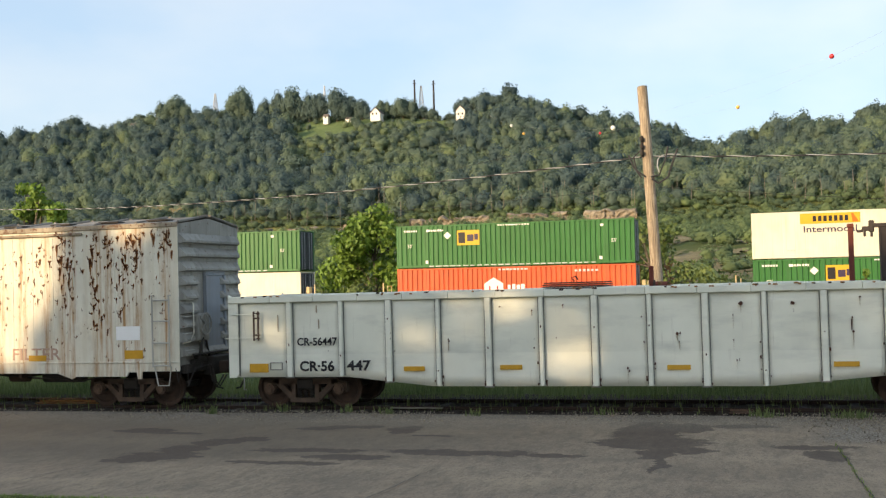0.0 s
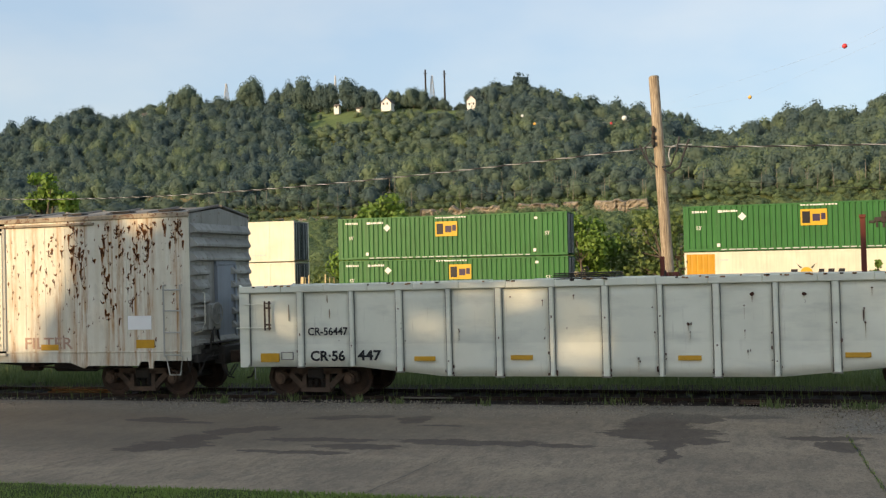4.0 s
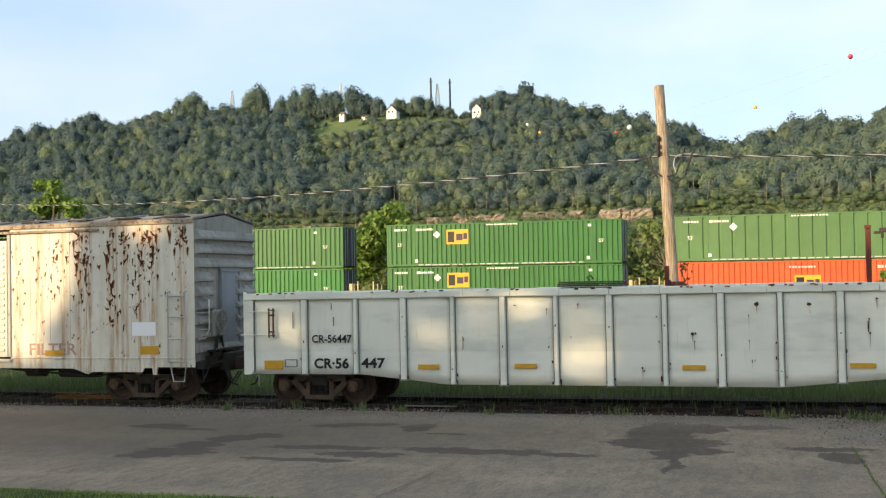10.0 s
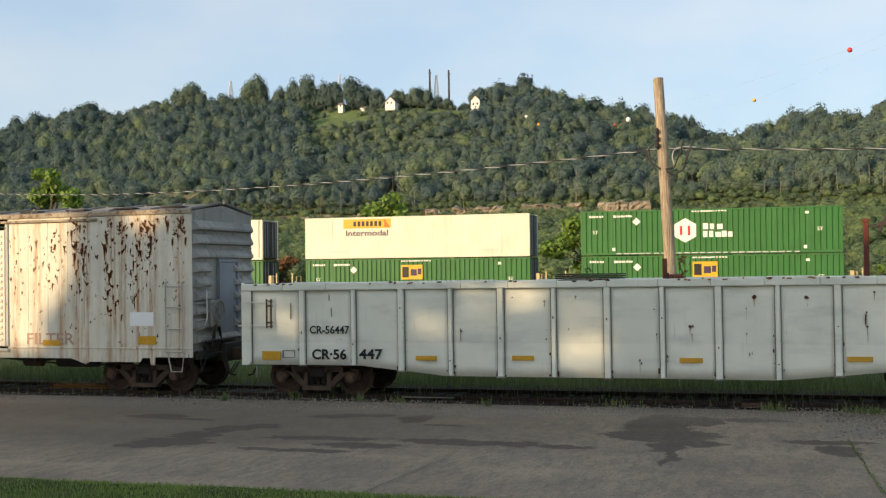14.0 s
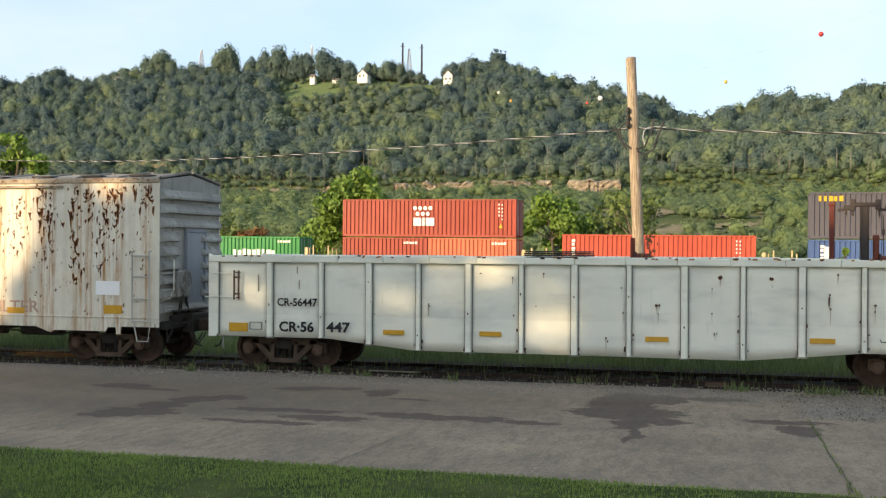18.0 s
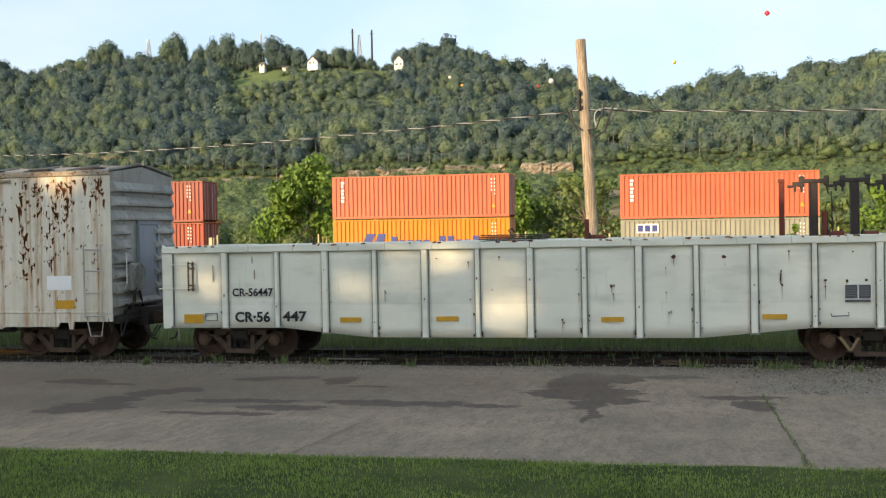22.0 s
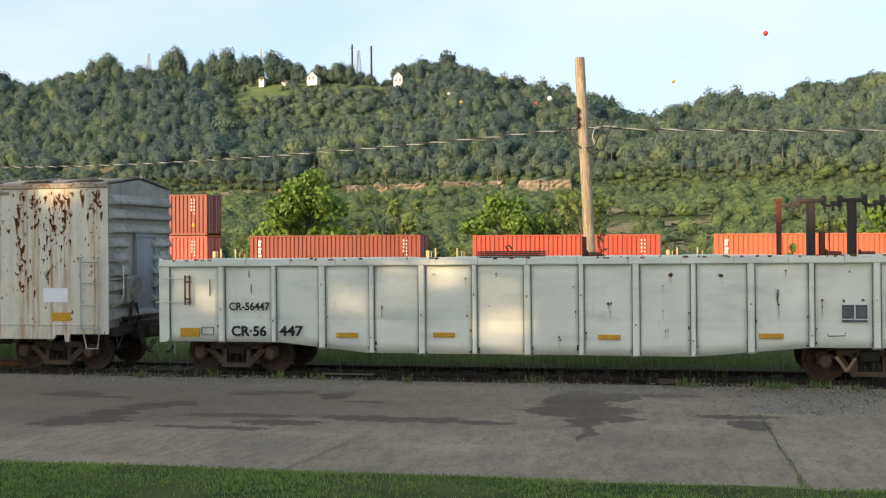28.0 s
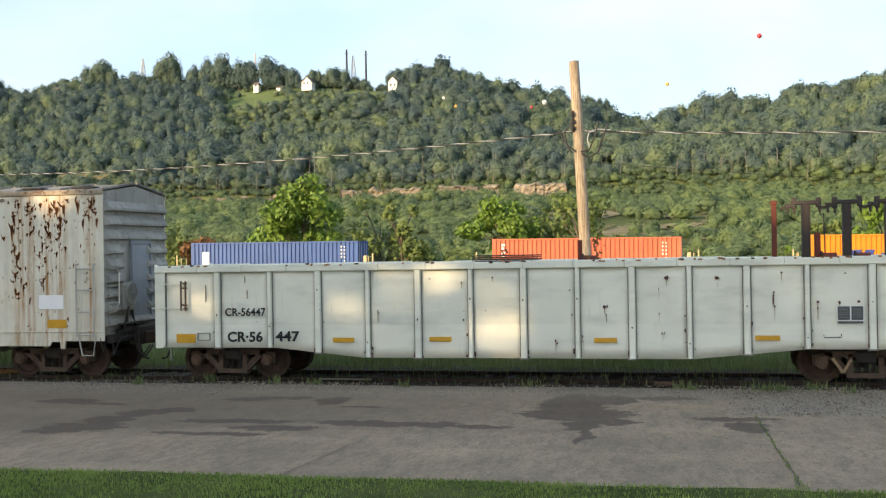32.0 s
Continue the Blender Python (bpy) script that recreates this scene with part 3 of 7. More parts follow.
def cloud(n, balls, rng=rng, shell=0.55, wild=0.55):
    """Points and outward ways in a heap of ellipsoids (x, y, z, rx, ry, rz)."""
    balls = np.asarray(balls, float)
    area = (balls[:, 3] * balls[:, 5]) ** 1.0
    k = rng.choice(len(balls), n, p=area / area.sum())
    d = rng.normal(size=(n, 3))
    d /= np.linalg.norm(d, axis=1, keepdims=True)
    r = shell + (1 - shell) * rng.random(n) ** 0.6
    return balls[k, :3] + d * r[:, None] * balls[k, 3:], d + rng.normal(scale=wild, size=(n, 3))


# ---- ground ----
RAIL_Y = 24.63       # middle of the near track
TRAIN_Y = 72.8       # middle of the far track
GRADE = -0.0056      # the far track falls to the right
TRAIN_Z = 0.32

ground = piece("ground", grid_mesh("ground", np.array([-3000, -900, -300, -120, -60, -30, 0, 30, 60, 120, 300, 900, 3000.0]),
               np.array([-3000, -600, -100, -30, 0, 11, 26, 29, 32, 40, 60, 66, 80, 100, 150, 250, 600, 3000.0]),
               lambda x, y: np.where(y > 26.5, -0.35, -0.12) - 0.0 * x), M["field"])
tagged(ground, "rough green grass ground stretching to the horizon", "ground", kind="structure")

lot = piece("pavement", grid_mesh("pavement", np.linspace(-60, 40, 101), np.linspace(12.3, 22.95, 27),
            lambda x, y: -0.055 + 0.010 * np.sin(x * 0.9) * np.sin(y * 0.8)), M["asphalt"])
tagged(lot, "old grey asphalt lot with dark damp stains and cracks", "pavement", kind="structure")


def wedge_strip(name, points, width, material, parent, z=-0.036):
    bm = bmesh.new()
    left, right = [], []
    for i, (x, y) in enumerate(points):
        w = width * rng.uniform(0.5, 1.2)
        left.append(bm.verts.new((x - w, y, z)))
        right.append(bm.verts.new((x + w, y, z)))
    for i in range(len(points) - 1):
        bm.faces.new((left[i], right[i], right[i + 1], left[i + 1]))
    return part(name, bm, material, parent)


def wander(pts, step=0.25, off=0.05):
    out = []
    for (x0, y0), (x1, y1) in zip(pts, pts[1:]):
        n = max(2, int(math.hypot(x1 - x0, y1 - y0) / step))
        out += [(x0 + (x1 - x0) * i / n + rng.uniform(-off, off), y0 + (y1 - y0) * i / n) for i in range(n)]
    return out


for pts, w in ((((1.07, 19.1), (1.14, 17.35), (1.21, 15.2), (1.28, 13.4)), 0.010), (((-5.19, 13.4), (-5.08, 14.4), (-5.02, 15.1), (-4.85, 16.4)), 0.007),
               (((-10.98, 14.3), (-10.77, 15.7), (-10.16, 16.4)), 0.007)):
    wedge_strip("crack", wander(pts, 0.25, 0.022), w, M["iron"], lot)

lawn = piece("lawn", grid_mesh("lawn", np.linspace(-60, 40, 201), np.linspace(-12, 13.2, 60),
             lambda x, y: -0.008 + 0.012 * np.sin(x * 1.7 + y) + 0.008 * np.sin(x * 4.1 - y * 2)), M["lawn"])
tagged(lawn, "mown green lawn beside the asphalt lot", "lawn", kind="structure")

bed = piece("track_bed", grid_mesh("track_bed", np.linspace(-60, 40, 201), np.linspace(22.6, 27.2, 16),
            lambda x, y: -0.085 + 0.02 * np.sin(x * 3.1 + 2 * y) * np.sin(y * 5)), M["gravel"])
tagged(bed, "dark gravel track bed with weeds", "gravel", kind="structure")


def grass(name, x0, x1, y0, y1, n, tall, wide, material, label, z=-0.03, lean=0.35, thin=None):
    """Blades of grass, each a bent strip of two faces."""
    x, y = rng.uniform(x0, x1, n), rng.uniform(y0, y1, n)
    if thin is not None:
        keep = rng.random(n) < thin(x, y)
        x, y = x[keep], y[keep]
        n = len(x)
    h = tall * rng.uniform(0.35, 1.25, n)
    a, b = rng.uniform(0, 2 * np.pi, n), rng.uniform(0, 2 * np.pi, n)
    side = np.stack([np.cos(a), np.sin(a), 0 * a], -1) * (wide * rng.uniform(0.6, 1.4, n))[:, None]
    tip = np.stack([np.cos(b), np.sin(b), 0 * b], -1) * (h * lean * rng.random(n))[:, None]
    base = np.stack([x, y, np.full(n, z)], -1)
    up = np.stack([0 * h, 0 * h, h], -1)
    v = np.stack([base - side, base + side, base + up * 0.55 + tip * 0.3 + side * 0.7, base + up * 0.55 + tip * 0.3 - side * 0.7, base + up + tip], 1).reshape(-1, 3)
    i = np.arange(n)[:, None] * 5
    f = np.concatenate([i + [[0, 1, 2]], i + [[0, 2, 3]], i + [[3, 2, 4]]])
    return tagged(piece(name, array_mesh(name, v, f), material), label, "grass", kind="stuff")


def patchy(x, y):
    wide = np.sin(x * 0.9 + 1.3 * np.sin(y * 1.1)) * np.sin(y * 2.3 + x * 0.4)
    fine = np.sin(x * 5.3 + 2.0 * np.sin(y * 6.1)) * np.sin(y * 9.7 + 1.7 * np.sin(x * 3.1))
    return np.clip(0.58 + 0.42 * wide + 0.38 * fine, 0.12, 1)


blades = grass("grass_blades", -17, 6, 9.8, 13.24, 110000, 0.05, 0.007, M["blade"], "short green lawn grass, thin in places", z=-0.012, thin=patchy)
fringe = grass("edge_grass", -22, 8, 13.08, 13.30, 7000, 0.055, 0.006, M["blade"], "ragged grass along the edge of the asphalt", z=-0.035)
for ob in (lawn, blades, fringe):
    # the edge of the lawn is not quite square to the tracks
    ob.matrix_basis = pose(-4, 13.2, 0, 0, 0, 0.6) @ pose(4, -13.2, 0)
grass("track_weeds", -30, 9, 26.0, 30.5, 26000, 0.50, 0.012, M["weed"], "tall dark green weeds behind the siding", z=-0.30)
grass("rail_weeds", -24, 8, 23.2, 26.4, 1500, 0.19, 0.010, M["weed"], "sparse weeds between the rails", z=-0.08)
grass("crack_grass", 0.95, 1.5, 13.2, 19.2, 1600, 0.05, 0.006, M["blade"], "grass growing in a crack of the asphalt", z=-0.05,
      thin=lambda x, y: (np.abs(x - 1.28 + (y - 13.4) * 0.037) < 0.025 + 0.10 * np.clip(14.2 - y, 0, 1)) * 1.0)


# loose stones that spill from the track bed onto the asphalt
n = 6500
x, y = rng.uniform(-24, 8, n), 23.3 - np.abs(rng.normal(0, 0.75, n))
keep = rng.random(n) < np.clip(0.45 + 0.7 * np.sin(x * 0.9) * np.sin(x * 0.37 + 1), 0.12, 1)
x, y = x[keep], y[keep]
n = len(x)
x, y = np.append(x, 0.6 + 7.4 * rng.random(3000) ** 0.8), np.append(y, 22.8 - 3.5 * rng.random(3000) ** 1.5)
n = len(x)
size = rng.uniform(0.007, 0.022, (n, 1, 1))
octa = np.array([[1, 0, 0], [-1, 0, 0], [0, 1, 0], [0, -1, 0], [0, 0, 1], [0, 0, -1.0]])
v = octa[None] * size * rng.uniform(0.6, 1.3, (n, 6, 1)) + np.stack([x, y, np.full(n, -0.04)], -1)[:, None]
f = np.array([[0, 2, 4], [2, 1, 4], [1, 3, 4], [3, 0, 4], [2, 0, 5], [1, 2, 5], [3, 1, 5], [0, 3, 5]])
tagged(piece("loose_gravel", array_mesh("loose_gravel", v.reshape(-1, 3), (np.arange(n)[:, None, None] * 6 + f).reshape(-1, 3)), M["stones"]), "loose grey stones along the edge of the track bed", "gravel", kind="stuff")


def tufts(spots, tall):
    """Clumps of weed, each a fan of bent blades."""
    vs, fs, m = [], [], 0
    for x, y in spots:
        n = int(rng.integers(14, 34))
        a, h = rng.uniform(0, 2 * np.pi, n), tall * rng.uniform(0.4, 1.2, n)
        base = np.stack([x + 0.10 * rng.normal(size=n), y + 0.05 * rng.normal(size=n), np.full(n, -0.06)], -1)
        out = np.stack([np.cos(a), np.sin(a), 0 * a], -1)
        side = np.stack([-np.sin(a), np.cos(a), 0 * a], -1) * 0.012
        up = np.array((0, 0, 1.0)) * h[:, None]
        vs.append(np.stack([base - side, base + side, base + up * 0.6 + out * (0.12 * h)[:, None] + side, base + up + out * (0.4 * h)[:, None]], 1).reshape(-1, 3))
        i = np.arange(n)[:, None] * 4 + m
        fs.append(np.concatenate([i + [[0, 1, 2]], i + [[0, 2, 3]]]))
        m += 4 * n
    tagged(piece("edge_weeds", array_mesh("edge_weeds", np.concatenate(vs), np.concatenate(fs)), M["weed"]), "small green weeds along the edge of the track bed", "weeds", kind="stuff")


tufts(((-0.2, 23.0), (0.0, 22.75), (1.26, 22.6), (1.5, 22.6), (1.75, 22.6), (2.45, 22.8), (3.0, 22.4), (-5.95, 22.7), (-7.9, 22.8), (-10.6, 23.2), (-12.1, 22.7), (-3.3, 23.0), (-9.0, 23.1)), 0.19)

board = thing("board", (-7.6, 23.80, -0.03), "pale weathered board lying between the rails", "board")
part("plank", solid(-0.62, 0.62, -0.06, 0.06, -0.012, 0.012, 0.004), M["pale_bark"], board)
# added orange strips stand in for bright, sunlit-looking patches on the ballast
for x, y, long, turn, kind in ((-17.2, 24.62, 0.95, 2, "bleed"), (-0.5, 23.40, 0.24, -3, "hub")):
    scrap = thing("steel_scrap", pose(x, y, -0.045, 0, 0, turn), "added orange strip for a bright, sunlit-looking patch on the ballast", "scrap")
    part("strip", solid(-long, long, -0.11, 0.11, -0.01, 0.02, 0.006), M[kind], scrap)
    part("flange", solid(-long, long, 0.08, 0.11, 0.02, 0.06, 0.006), M[kind], scrap)

# ---- tracks ----
def rail_mesh(x0, x1):
    bm = bmesh.new()
    pts = [(-0.07, -0.16), (0.07, -0.16), (0.07, -0.145), (0.012, -0.125), (0.012, -0.045), (0.036, -0.035), (0.036, -0.004), (0.028, 0), (-0.028, 0),
           (-0.036, -0.004), (-0.036, -0.035), (-0.012, -0.045), (-0.012, -0.125), (-0.07, -0.145)]
    a = [bm.verts.new((x0, y, z)) for y, z in pts]
    b = [bm.verts.new((x1, y, z)) for y, z in pts]
    for i in range(len(pts)):
        j = (i + 1) % len(pts)
        bm.faces.new((a[i], a[j], b[j], b[i]))
    bm.faces.new(a)
    bm.faces.new(b[::-1])
    bmesh.ops.recalc_face_normals(bm, faces=bm.faces)
    return bm


siding = thing("railway_track", (0, RAIL_Y, 0), "rusty siding track on dark wooden sleepers", "track", kind="structure")
for y in (-0.7535, 0.7535):
    part("rail", rail_mesh(-60, 40), M["rail"], siding).location = (0, y, 0)
tie_me = bpy.data.meshes.new("tie")
solid(-0.11, 0.11, -1.3, 1.3, -0.25, -0.07, 0.015).to_mesh(tie_me)
for i in range(76):
    piece("tie", tie_me, M["tie"], siding).matrix_basis = pose(-30 + i * 0.53 + rng.uniform(-0.03, 0.03), rng.uniform(-0.06, 0.06), rng.uniform(-0.015, 0.01), 0, 0, rng.uniform(-1.5, 1.5))

main_line = thing("main_track", pose(0, TRAIN_Y, TRAIN_Z, 0, math.degrees(-GRADE), 0), "main line track on a ballast bank", "track", kind="structure")
for y in (-0.7535, 0.7535):
    part("rail", rail_mesh(-680, 680), M["rail"], main_line).location = (0, y, 0)
bm = bmesh.new()
v = [bm.verts.new((x, y, z)) for x in (-680, 680) for y, z in ((-5.5, -5.0), (-2.0, -0.16), (2.0, -0.16), (5.5, -5.0))]
for i in range(3):
    bm.faces.new((v[i], v[i + 4], v[i + 5], v[i + 1]))
part("ballast", bm, M["gravel"], main_line)
n = 1000
x = -300 + np.arange(n) * 0.6
v = (np.stack([x, 0 * x, 0 * x], -1)[:, None] + np.array([[a, b, c] for a in (-0.11, 0.11) for b in (-1.3, 1.3) for c in (-0.25, -0.12)])[None]).reshape(-1, 3)
f = np.array([[0, 1, 3, 2], [4, 6, 7, 5], [0, 4, 5, 1], [2, 3, 7, 6], [1, 5, 7, 3], [0, 2, 6, 4]])
tagged(piece("sleepers", array_mesh("sleepers", v, (np.arange(n)[:, None, None] * 8 + f).reshape(-1, 4)), M["tie"], main_line), kind="stuff")


# ---- hill ----
CREST_A = np.array([-1.3, -0.806, -0.77, -0.735, -0.70, -0.672, -0.645, -0.62, -0.565, -0.54, -0.515, -0.495, -0.47, -0.42, -0.355, -0.305, -0.271, -0.245, -0.215,
                    -0.185, -0.16, -0.13, -0.10, -0.08, -0.062, -0.028, -0.017, 0.0, 0.01, 0.045, 0.078, 0.09, 0.13, 0.15, 0.5])
CREST_E = np.array([0.13, 0.150, 0.155, 0.160, 0.167, 0.165, 0.160, 0.166, 0.168, 0.165, 0.168, 0.168, 0.1625, 0.1607, 0.1586, 0.155, 0.1508, 0.160, 0.162,
                    0.152, 0.142, 0.134, 0.128, 0.124, 0.108, 0.105, 0.110, 0.108, 0.117, 0.120, 0.117, 0.128, 0.128, 0.134, 0.155])
# the line of the tree tops along the ridge
TOPS_A = np.array([-0.95, -0.806, -0.77, -0.75, -0.727, -0.70, -0.672, -0.648, -0.63, -0.60, -0.545, -0.50, -0.25, -0.22, -0.20, -0.17, -0.145, -0.105, -0.066, -0.060, -0.044, -0.03, -0.02, 0.0, 0.006, 0.05, 0.076, 0.088, 0.11, 0.118, 0.14, 0.3])
TOPS_E = np.array([0.15, 0.161, 0.1665, 0.172, 0.169, 0.180, 0.174, 0.169, 0.176, 0.175, 0.174, 0.178, 0.173, 0.173, 0.169, 0.157, 0.1485, 0.139, 0.133, 0.119, 0.119, 0.116, 0.122, 0.119, 0.129, 0.129, 0.127, 0.139, 0.140, 0.134, 0.143, 0.15])
FOOT_Y, CREST_Y = 460.0, 650.0


def crest(a):
    return np.interp(a, CREST_A, CREST_E)


def lumps(x, y):
    return (np.sin(x * 0.021 + 1.1) * np.sin(y * 0.027 + 0.4) + 0.6 * np.sin(x * 0.053 + y * 0.031) + 0.5 * np.sin(x * 0.11 - y * 0.05 + 2.0)) / 2.1


def hill(x, y):
    """Height of the far side of the valley."""
    a = x / np.maximum(y, 1)
    low = np.interp(y, (80, 130, 250, 340, 447, 455, 461, 470), (-0.6, 0.0, 7.6, 14.0, 23.6, 25.0, 29.6, 31.2))
    k = np.clip((y - FOOT_Y) / (CREST_Y - FOOT_Y), 0, 1)
    up = EYE[2] + y * (0.060 + (crest(a) - 0.060) * k ** 0.95)
    top = EYE[2] + CREST_Y * crest(a) - (y - CREST_Y) * 0.06
    z = np.where(y < 466, low, np.where(y < CREST_Y, np.maximum(up, low), top))
    return z + lumps(x, y) * np.clip((y - 100) / 250, 0, 1) * 3.0 * (1 - 0.6 * k)


ys = np.concatenate([np.linspace(80, 440, 50), np.linspace(446, 466, 13), np.linspace(471, 760, 60), [820, 900, 1100]])
us = np.linspace(-1.25, 0.62, 190)
v = np.array([[u * y, y] for y in ys for u in us])
v = np.column_stack([v, hill(v[:, 0], v[:, 1])])
i = (np.arange(len(ys) - 1)[:, None] * len(us) + np.arange(len(us) - 1)[None]).ravel()
hillside = piece("hillside", array_mesh("hillside", v, np.stack([i, i + 1, i + len(us) + 1, i + len(us)], -1), True), M["slope"])
tagged(hillside, "long wooded green hillside across the valley", "hill", kind="structure")

# ---- railway cars ----
wheel_me = {}


def wheel_mesh():
    if "wheel" not in wheel_me:
        bm = bmesh.new()
        ring = [(0.42, -0.07), (0.42, 0.045), (0.445, 0.05), (0.445, 0.075), (0.36, 0.075), (0.33, 0.03), (0.16, 0.02), (0.12, 0.06), (0.0, 0.06)]
        ring = [(0.0, -0.09), (0.13, -0.09), (0.17, -0.035), (0.32, -0.045), (0.36, -0.07)] + ring
        n = 14
        rows = [[bm.verts.new((r * math.cos(2 * math.pi * i / n), y, r * math.sin(2 * math.pi * i / n))) for i in range(n)] for r, y in ring[1:-1]]
        for p, q in zip(rows, rows[1:]):
            for i in range(n):
                bm.faces.new((p[i], p[(i + 1) % n], q[(i + 1) % n], q[i]))
        bm.faces.new(rows[0])
        bm.faces.new(rows[-1][::-1])
        bmesh.ops.recalc_face_normals(bm, faces=bm.faces)
        me = bpy.data.meshes.new("wheel")
        bm.to_mesh(me)
        bm.free()
        wheel_me["wheel"] = me
    return wheel_me["wheel"]


def truck(car, x, base=1.72, plain_kind=False):
    """A two-axle truck under a car: bolster, side frames, springs, wheels and axles."""
    bm = solid(-0.2, 0.2, -1.1, 1.1, 0.42, 0.66, 0.03)
    box(bm, -0.16, 0.16, -0.35, 0.35, 0.66, 0.78)
    t = part("truck", bm, M["iron"], car, "dark cast steel truck")
    t.location = (x, 0, 0)
    h = base / 2
    for s in (-1, 1):
        y = s * 1.0
        bm = bmesh.new()
        beam(bm, (-h + 0.05, y, 0.60), (h - 0.05, y, 0.60), 0.13, 0.15)
        for k in (-1, 1):
            beam(bm, (k * (h + 0.16), y, 0.52), (k * (h - 0.22), y, 0.60), 0.12, 0.15)
            beam(bm, (k * (h - 0.18), y, 0.56), (k * 0.30, y, 0.20), 0.13, 0.14)
            beam(bm, (k * 0.29, y, 0.17), (k * 0.29, y, 0.6), 0.10, 0.15)
            beam(bm, (k * (h + 0.13), y, 0.36), (k * (h + 0.13), y, 0.56), 0.07, 0.14)
        beam(bm, (-0.36, y, 0.17), (0.36, y, 0.17), 0.10, 0.20)
        part("side_frame", bm, M["frame_steel"], t)
        for k in (-1, 1):
            bm = rod(bmesh.new(), (k * h, y + s * 0.02, 0.43), (k * h, y + s * 0.17, 0.43), 0.13, 12)
            rod(bm, (k * h, y + s * 0.17, 0.43), (k * h, y + s * 0.20, 0.43), 0.09, 6)
            box(bm, k * h - 0.14, k * h + 0.14, y - 0.09, y + 0.09, 0.42, 0.57, 0.015)
            part("bearing", bm, M["hub"], t, "rust-brown bearing cap")
        for k in () if plain_kind else (-0.15, 0.0, 0.15):
            coil = [(k + 0.05 * math.cos(a), y + s * 0.04 + 0.05 * math.sin(a), 0.22 + 0.2 * a / (10 * math.pi)) for a in np.linspace(0, 10 * math.pi, 41)]
            part("spring", tube(bmesh.new(), coil, 0.014, 4), M["iron"], t)
        for k in (-1, 1):
            w = piece("wheel", wheel_mesh(), M["rusty"], t)
            w.matrix_basis = pose(k * h, s * 0.7535, 0.425, 0, 0, 0 if s > 0 else 180)
    for k in (-1, 1):
        part("axle", rod(bmesh.new(), (k * h, -1.05, 0.425), (k * h, 1.05, 0.425), 0.08, 10), M["iron"], t)
        part("brake_beam", solid(k * (h - 0.55) - 0.04, k * (h - 0.55) + 0.04, -0.75, 0.75, 0.33, 0.43, 0.01), M["iron"], t)
    return t


def coupler(car, x, way):
    """A knuckle coupler that points along x in the given way."""
    bm = solid(min(x - way * 0.5, x + way * 0.25), max(x - way * 0.5, x + way * 0.25), -0.09, 0.09, 0.78, 0.98, 0.02)
    box(bm, min(x + way * 0.2, x + way * 0.52), max(x + way * 0.2, x + way * 0.52), -0.16, 0.05, 0.72, 1.02, 0.03)
    rod(bm, (x + way * 0.40, 0.08, 0.74), (x + way * 0.40, 0.08, 1.0), 0.09, 10)
    part("coupler", bm, M["rusty"], car)
    part("air_hose", tube(bmesh.new(), [(x + way * 0.05, -0.35, 0.85), (x + way * 0.2, -0.36, 0.62), (x + way * 0.32, -0.33, 0.40), (x + way * 0.46, -0.28, 0.36)], 0.022), M["iron"], car)


# gondola: its side stands at y = 23.08
HALF = 1.55
gondola = thing("gondola_car", (0, RAIL_Y, 0), "weathered light grey open gondola car on the siding, dappled by sun", "railway car")
G0, G1 = -11.88, 5.06
POSTS = [-10.37, -9.12, -7.99, -6.85, -5.72, -4.56, -3.42, -2.28, -1.15, 0.01, 1.15, 2.32, 3.55]


def belly(x):
    return float(np.interp(x, (-9.0, -7.0, 0.1, 2.3), (0.72, 0.51, 0.51, 0.72)))


def plate(x0, x1, z1, y0, y1, steps=4):
    xs = [x0 + (x1 - x0) * i / steps for i in range(steps + 1)]
    return outline(bmesh.new(), [(x, belly(x)) for x in xs] + [(x1, z1), (x0, z1)], y0, y1)


